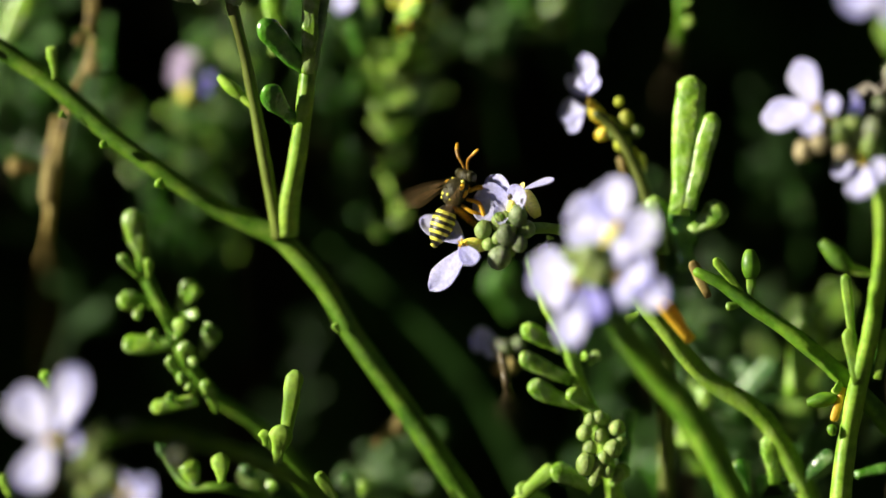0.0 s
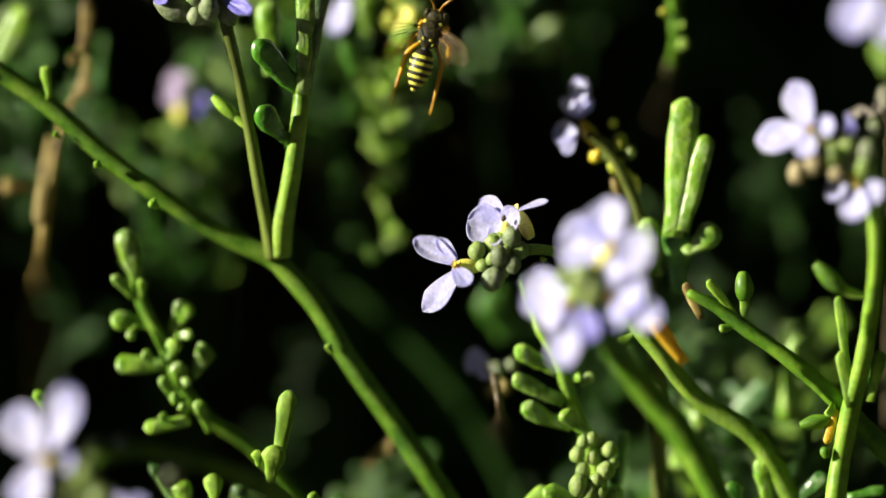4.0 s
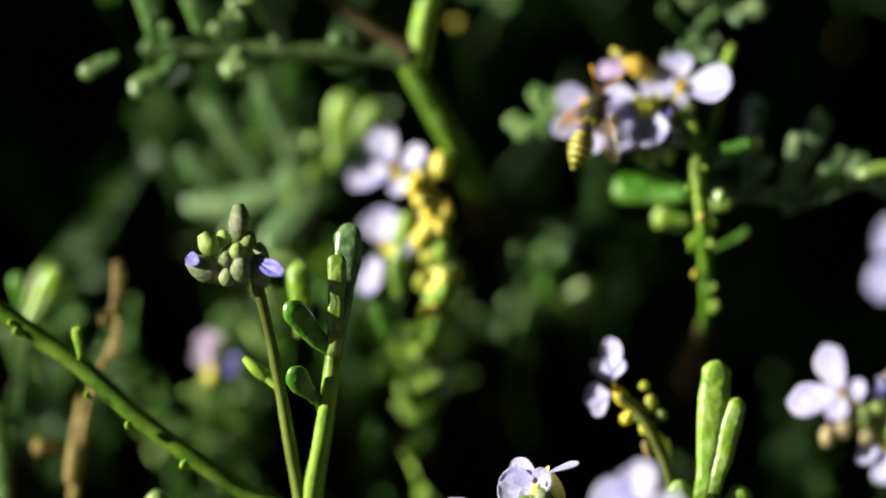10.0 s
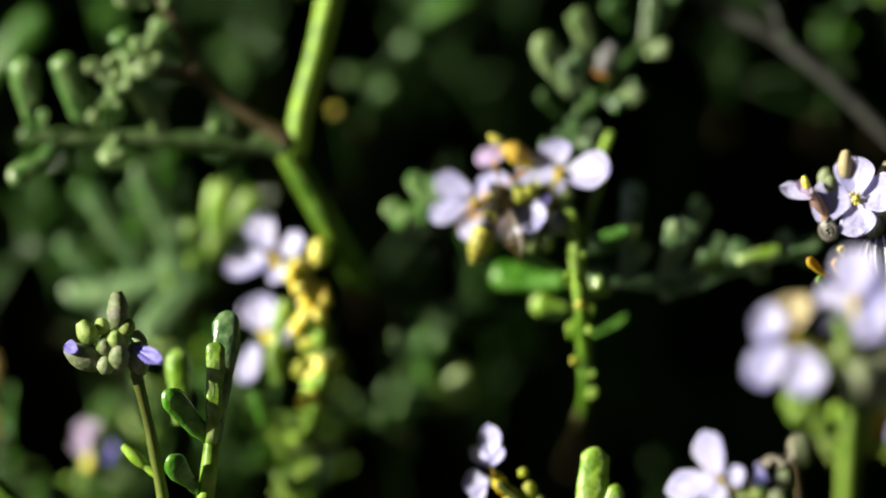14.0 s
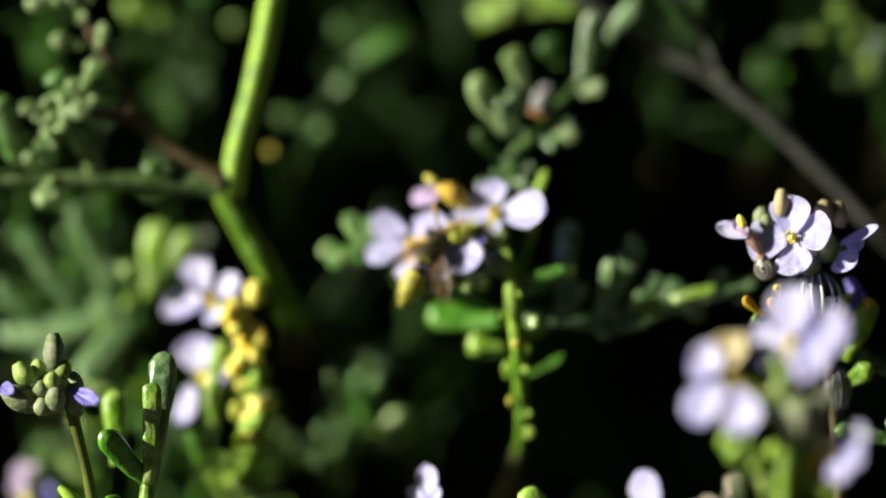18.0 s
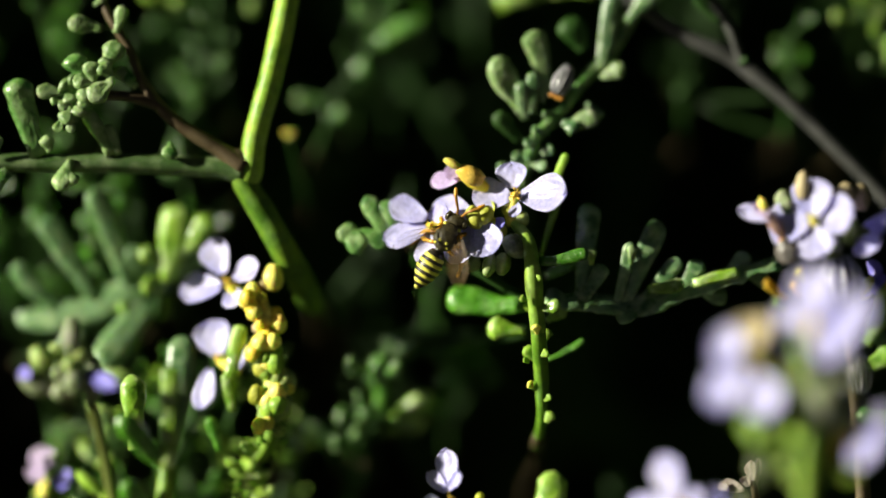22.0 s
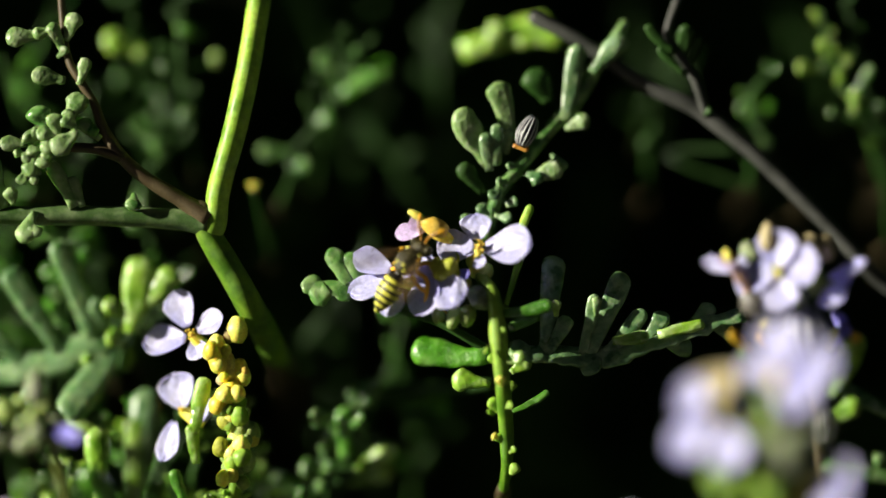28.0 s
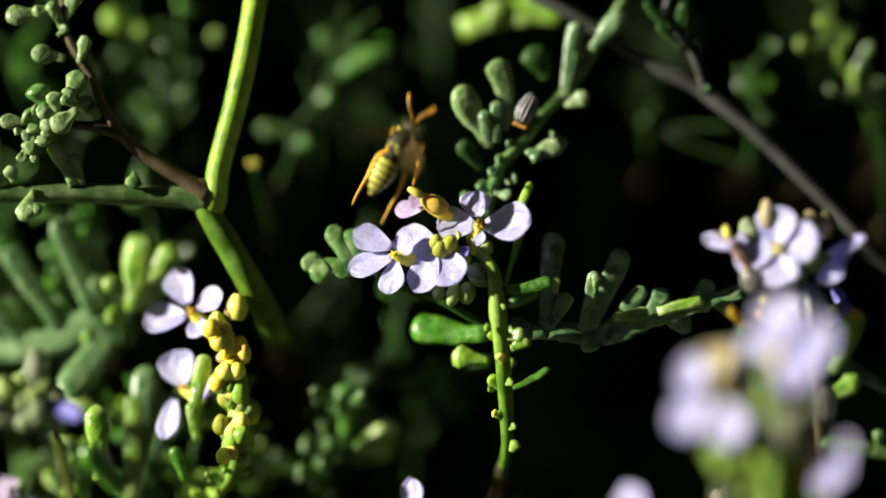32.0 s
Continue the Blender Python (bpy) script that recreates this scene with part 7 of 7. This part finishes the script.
BEE_PATH = (
    (0.0, 7.98, 1.00, 10.99, 0.530, 0.243, 0.813, -0.569, -0.609, 0.553),
    (0.5, 8.20, 1.00, 11.18, 0.550, 0.243, 0.799, -0.553, -0.611, 0.566),
    (1.0, 8.65, 1.00, 11.62, 0.701, 0.243, 0.670, -0.455, -0.572, 0.683),
    (1.2, 8.53, 1.00, 13.48, 0.800, 0.243, 0.548, -0.252, -0.694, 0.675),
    (1.4, 8.40, 1.00, 14.19, 0.718, 0.243, 0.652, -0.207, -0.820, 0.533),
    (1.6, 8.39, 1.00, 15.08, 0.600, 0.243, 0.762, -0.061, -0.936, 0.346),
    (2.0, 8.05, 1.00, 15.60, 0.640, 0.260, 0.722, -0.560, -0.660, 0.500),
    (2.5, 8.43, 1.00, 14.36, 0.939, 0.243, 0.243, -0.016, -0.676, 0.737),
    (3.0, 8.78, 1.00, 16.18, 0.929, 0.243, 0.279, -0.106, -0.548, 0.830),
    (3.2, 7.20, 1.00, 18.59, 0.731, 0.243, 0.638, -0.251, -0.773, 0.582),
    (3.4, 6.77, 1.00, 18.57, 0.716, 0.243, 0.654, -0.265, -0.772, 0.577),
    (3.5, 6.26, 1.00, 22.97, 0.337, 0.243, 0.909, -0.038, -0.962, 0.271),
    (4.0, 5.81, 1.00, 31.17, 0.303, 0.243, 0.922, -0.045, -0.962, 0.269),
    (4.7, 6.86, 0.00, 40.27, 0.211, 0.243, 0.947, 0.032, -0.970, 0.242),
    (5.5, 9.54, -2.00, 39.88, 0.182, 0.243, 0.953, 0.027, -0.970, 0.242),
    (6.0, 13.03, -2.00, 41.57, 0.153, 0.243, 0.958, 0.023, -0.970, 0.243),
    (6.5, 15.91, -2.00, 42.96, 0.126, 0.243, 0.962, 0.019, -0.970, 0.243),
    (7.0, 18.08, -2.00, 44.58, 0.121, 0.243, 0.962, 0.018, -0.970, 0.243),
    (7.5, 15.95, -1.00, 48.07, 0.156, 0.243, 0.957, 0.023, -0.970, 0.243),
    (8.0, 13.84, 1.00, 49.76, 0.231, 0.243, 0.942, 0.035, -0.970, 0.242),
    (8.5, 14.65, 2.00, 50.14, 0.363, 0.417, 0.833, 0.128, -0.908, 0.398),
    (8.8, 16.63, 3.00, 50.26, 0.382, 0.641, 0.666, 0.266, -0.766, 0.585),
    (9.0, 16.78, 4.50, 51.20, 0.567, 0.243, 0.787, 0.026, -0.960, 0.278),
    (9.2, 19.74, 6.50, 50.83, 0.571, 0.243, 0.784, 0.027, -0.960, 0.278),
    (9.5, 20.60, 7.80, 52.90, 0.395, 0.243, 0.886, -0.024, -0.961, 0.274),
    (10.0, 20.55, 8.20, 51.95, 0.315, 0.243, 0.917, 0.048, -0.969, 0.240),
    (10.5, 21.05, 8.40, 51.60, 0.167, 0.243, 0.956, 0.025, -0.970, 0.242),
    (11.0, 21.45, 8.80, 51.40, 0.025, 0.243, 0.970, 0.004, -0.970, 0.243),
    (11.5, 21.50, 9.40, 50.94, 0.031, 0.552, 0.834, 0.016, -0.834, 0.551),
    (12.0, 21.99, 9.40, 50.26, 0.116, 0.589, 0.800, 0.068, -0.808, 0.585),
    (12.5, 22.42, 9.40, 50.71, 0.166, 0.468, 0.868, 0.068, -0.883, 0.464),
    (13.0, 22.21, 9.40, 50.76, 0.296, 0.243, 0.924, 0.045, -0.970, 0.241),
    (14.0, 23.15, 9.40, 51.18, 0.348, 0.243, 0.906, 0.053, -0.969, 0.240),
    (15.0, 22.98, 9.40, 51.08, 0.414, 0.243, 0.877, 0.065, -0.969, 0.238),
    (16.0, 22.23, 9.40, 51.18, 0.451, 0.243, 0.859, 0.071, -0.969, 0.237),
    (17.5, 22.91, 9.40, 50.78, 0.438, 0.243, 0.865, 0.069, -0.969, 0.237),
    (18.0, 23.00, 9.40, 50.61, 0.463, 0.243, 0.852, 0.074, -0.969, 0.236),
    (19.0, 22.78, 9.40, 50.52, 0.511, 0.243, 0.825, 0.083, -0.969, 0.234),
    (20.0, 22.63, 9.40, 50.56, 0.500, 0.243, 0.831, 0.081, -0.969, 0.235),
    (21.0, 23.10, 9.40, 50.89, 0.518, 0.243, 0.820, 0.084, -0.969, 0.234),
    (22.0, 22.91, 9.40, 50.64, 0.508, 0.243, 0.827, 0.082, -0.969, 0.234),
    (22.5, 22.81, 9.40, 50.44, 0.447, 0.243, 0.861, 0.071, -0.969, 0.237),
    (23.0, 22.66, 9.40, 50.60, 0.402, 0.313, 0.861, 0.135, -0.950, 0.283),
    (24.0, 23.01, 9.40, 50.67, 0.425, 0.243, 0.872, 0.067, -0.969, 0.238),
    (25.0, 23.44, 9.40, 51.31, 0.624, 0.243, 0.743, 0.106, -0.968, 0.228),
    (25.5, 23.41, 9.40, 51.69, 0.636, 0.243, 0.732, 0.109, -0.968, 0.227),
    (26.5, 23.25, 9.40, 52.38, 0.566, 0.243, 0.787, -0.019, -0.951, 0.307),
    (27.5, 23.04, 9.40, 53.06, 0.552, 0.243, 0.798, -0.156, -0.910, 0.385),
    (28.0, 22.57, 9.40, 53.70, 0.660, 0.243, 0.711, -0.208, -0.850, 0.484),
    (28.5, 20.99, 9.50, 54.00, 0.924, 0.243, 0.296, -0.039, -0.709, 0.704),
    (29.0, 20.38, 9.00, 54.69, 0.970, 0.243, 0.031, 0.114, -0.558, 0.822),
    (29.5, 19.71, 8.50, 54.09, 0.948, 0.243, 0.205, -0.067, -0.476, 0.877),
    (29.7, 16.25, 8.00, 51.09, 0.933, 0.243, -0.265, 0.333, -0.308, 0.891),
    (30.0, 13.92, 7.50, 46.61, 0.939, 0.243, -0.245, 0.314, -0.310, 0.897),
    (30.3, 14.26, 7.00, 47.51, 0.967, 0.243, -0.072, 0.154, -0.337, 0.929),
    (30.6, 13.57, 7.00, 48.18, 0.941, 0.243, 0.235, -0.130, -0.380, 0.916),
    (31.0, 14.64, 7.00, 50.41, 0.942, 0.243, 0.233, -0.101, -0.456, 0.884),
    (31.2, 18.33, 7.00, 55.30, 0.891, 0.243, 0.383, -0.197, -0.553, 0.810),
    (31.4, 18.52, 7.00, 55.12, 0.898, 0.243, 0.366, -0.183, -0.550, 0.815),
    (31.6, 20.56, 7.00, 59.73, 0.796, 0.243, 0.554, -0.179, -0.779, 0.600),
    (31.8, 21.42, 6.50, 59.49, 0.835, 0.243, 0.493, -0.138, -0.775, 0.617),
    (32.0, 21.80, 6.00, 64.46, 0.586, 0.243, 0.773, -0.177, -0.893, 0.415),
)


def bee_pose(x, y, z, fx, fy, fz, dx, dy, dz):
    ahead, up = Vector((fx, fy, fz)).normalized(), Vector((dx, dy, dz)).normalized()
    left = up.cross(ahead).normalized()
    up = ahead.cross(left)
    m = Matrix((ahead, left, up)).transposed().to_4x4()
    return PLAN @ Matrix.Translation(Vector((x, y, z)) * 0.001) @ m


def wing_pose(wing, side, sweep_back, lift):
    """A wing turned back by an angle and raised, in degrees."""
    return Matrix.Translation(wing.location.copy()) @ Matrix.Rotation(radians(side * sweep_back), 4, "Z") @ Matrix.Rotation(radians(side * lift), 4, "X")


def motions(bee, wings, legs, abdomen):
    # the abdomen is raised in flight and hangs at rest
    hang = Matrix.Translation(abdomen.location.copy())
    bends = ((0.0, 14), (1.1, 14), (1.4, 22), (2.4, 34), (3.1, 34), (3.5, 12), (9.0, 12), (9.6, 26), (10.5, 30), (11.2, 16), (11.6, 4), (13.0, 6), (24.0, 8), (28.2, 4), (28.8, 20), (31.2, 26), (32.0, 10))
    walk(abdomen, [(t, hang @ Matrix.Rotation(radians(a), 4, "Y")) for t, a in bends])
    walk(bee, [(row[0], bee_pose(*row[1:])) for row in BEE_PATH])
    for wing, side, x in wings:
        fore = x > 0
        rows = []
        for i in range(0, 321):
            t = i * 0.1
            flying = 1.15 < t < 9.3 or t > 29.55
            if flying:
                beat = (28, -12, 40, 2, 18)[i % 5]
                stroke = (12, 25, -30, 15, 30, 40, 30)[i % 7]
                rows.append((t, wing_pose(wing, side, stroke if fore else stroke + 12, beat)))
            elif i % 5 == 0 or 1.0 < t < 1.3 or 9.2 < t < 9.6 or 29.4 < t < 29.8:
                back = 58 if fore else 64
                rows.append((t, wing_pose(wing, side, back + 3 * math.sin(t * 2.1), 14 + 4 * math.sin(t * 1.7))))
        walk(wing, rows)

    for leg, side, name in legs:
        # gripping at rest, hanging below the body in the hover, trailing in the climb
        at = Matrix.Translation(leg.location.copy())
        grip = {"hind_leg": -62, "middle_leg": 8, "front_leg": -8}[name]
        hover, trailing = (-34, 16) if name == "hind_leg" else (-4, 6)
        rows = []
        for t in np.arange(0, 32.01, 0.5):
            resting = t < 1.4 or 9.2 < t < 28.4
            hovering = 2.2 < t < 3.2 or 28.4 <= t < 31.7
            lift = grip if resting else hover if hovering else -8 if t < 2.2 else trailing
            splay = Matrix.Rotation(radians(side * 14), 4, "X") if resting else Matrix.Identity(4)
            rows.append((float(t), at @ Matrix.Rotation(radians(lift + 4 * math.sin(t * 5 + side)), 4, "Y") @ splay))
        walk(leg, rows)



bee, wings, legs, abdomen = build_bee()
motions(bee, wings, legs, abdomen)
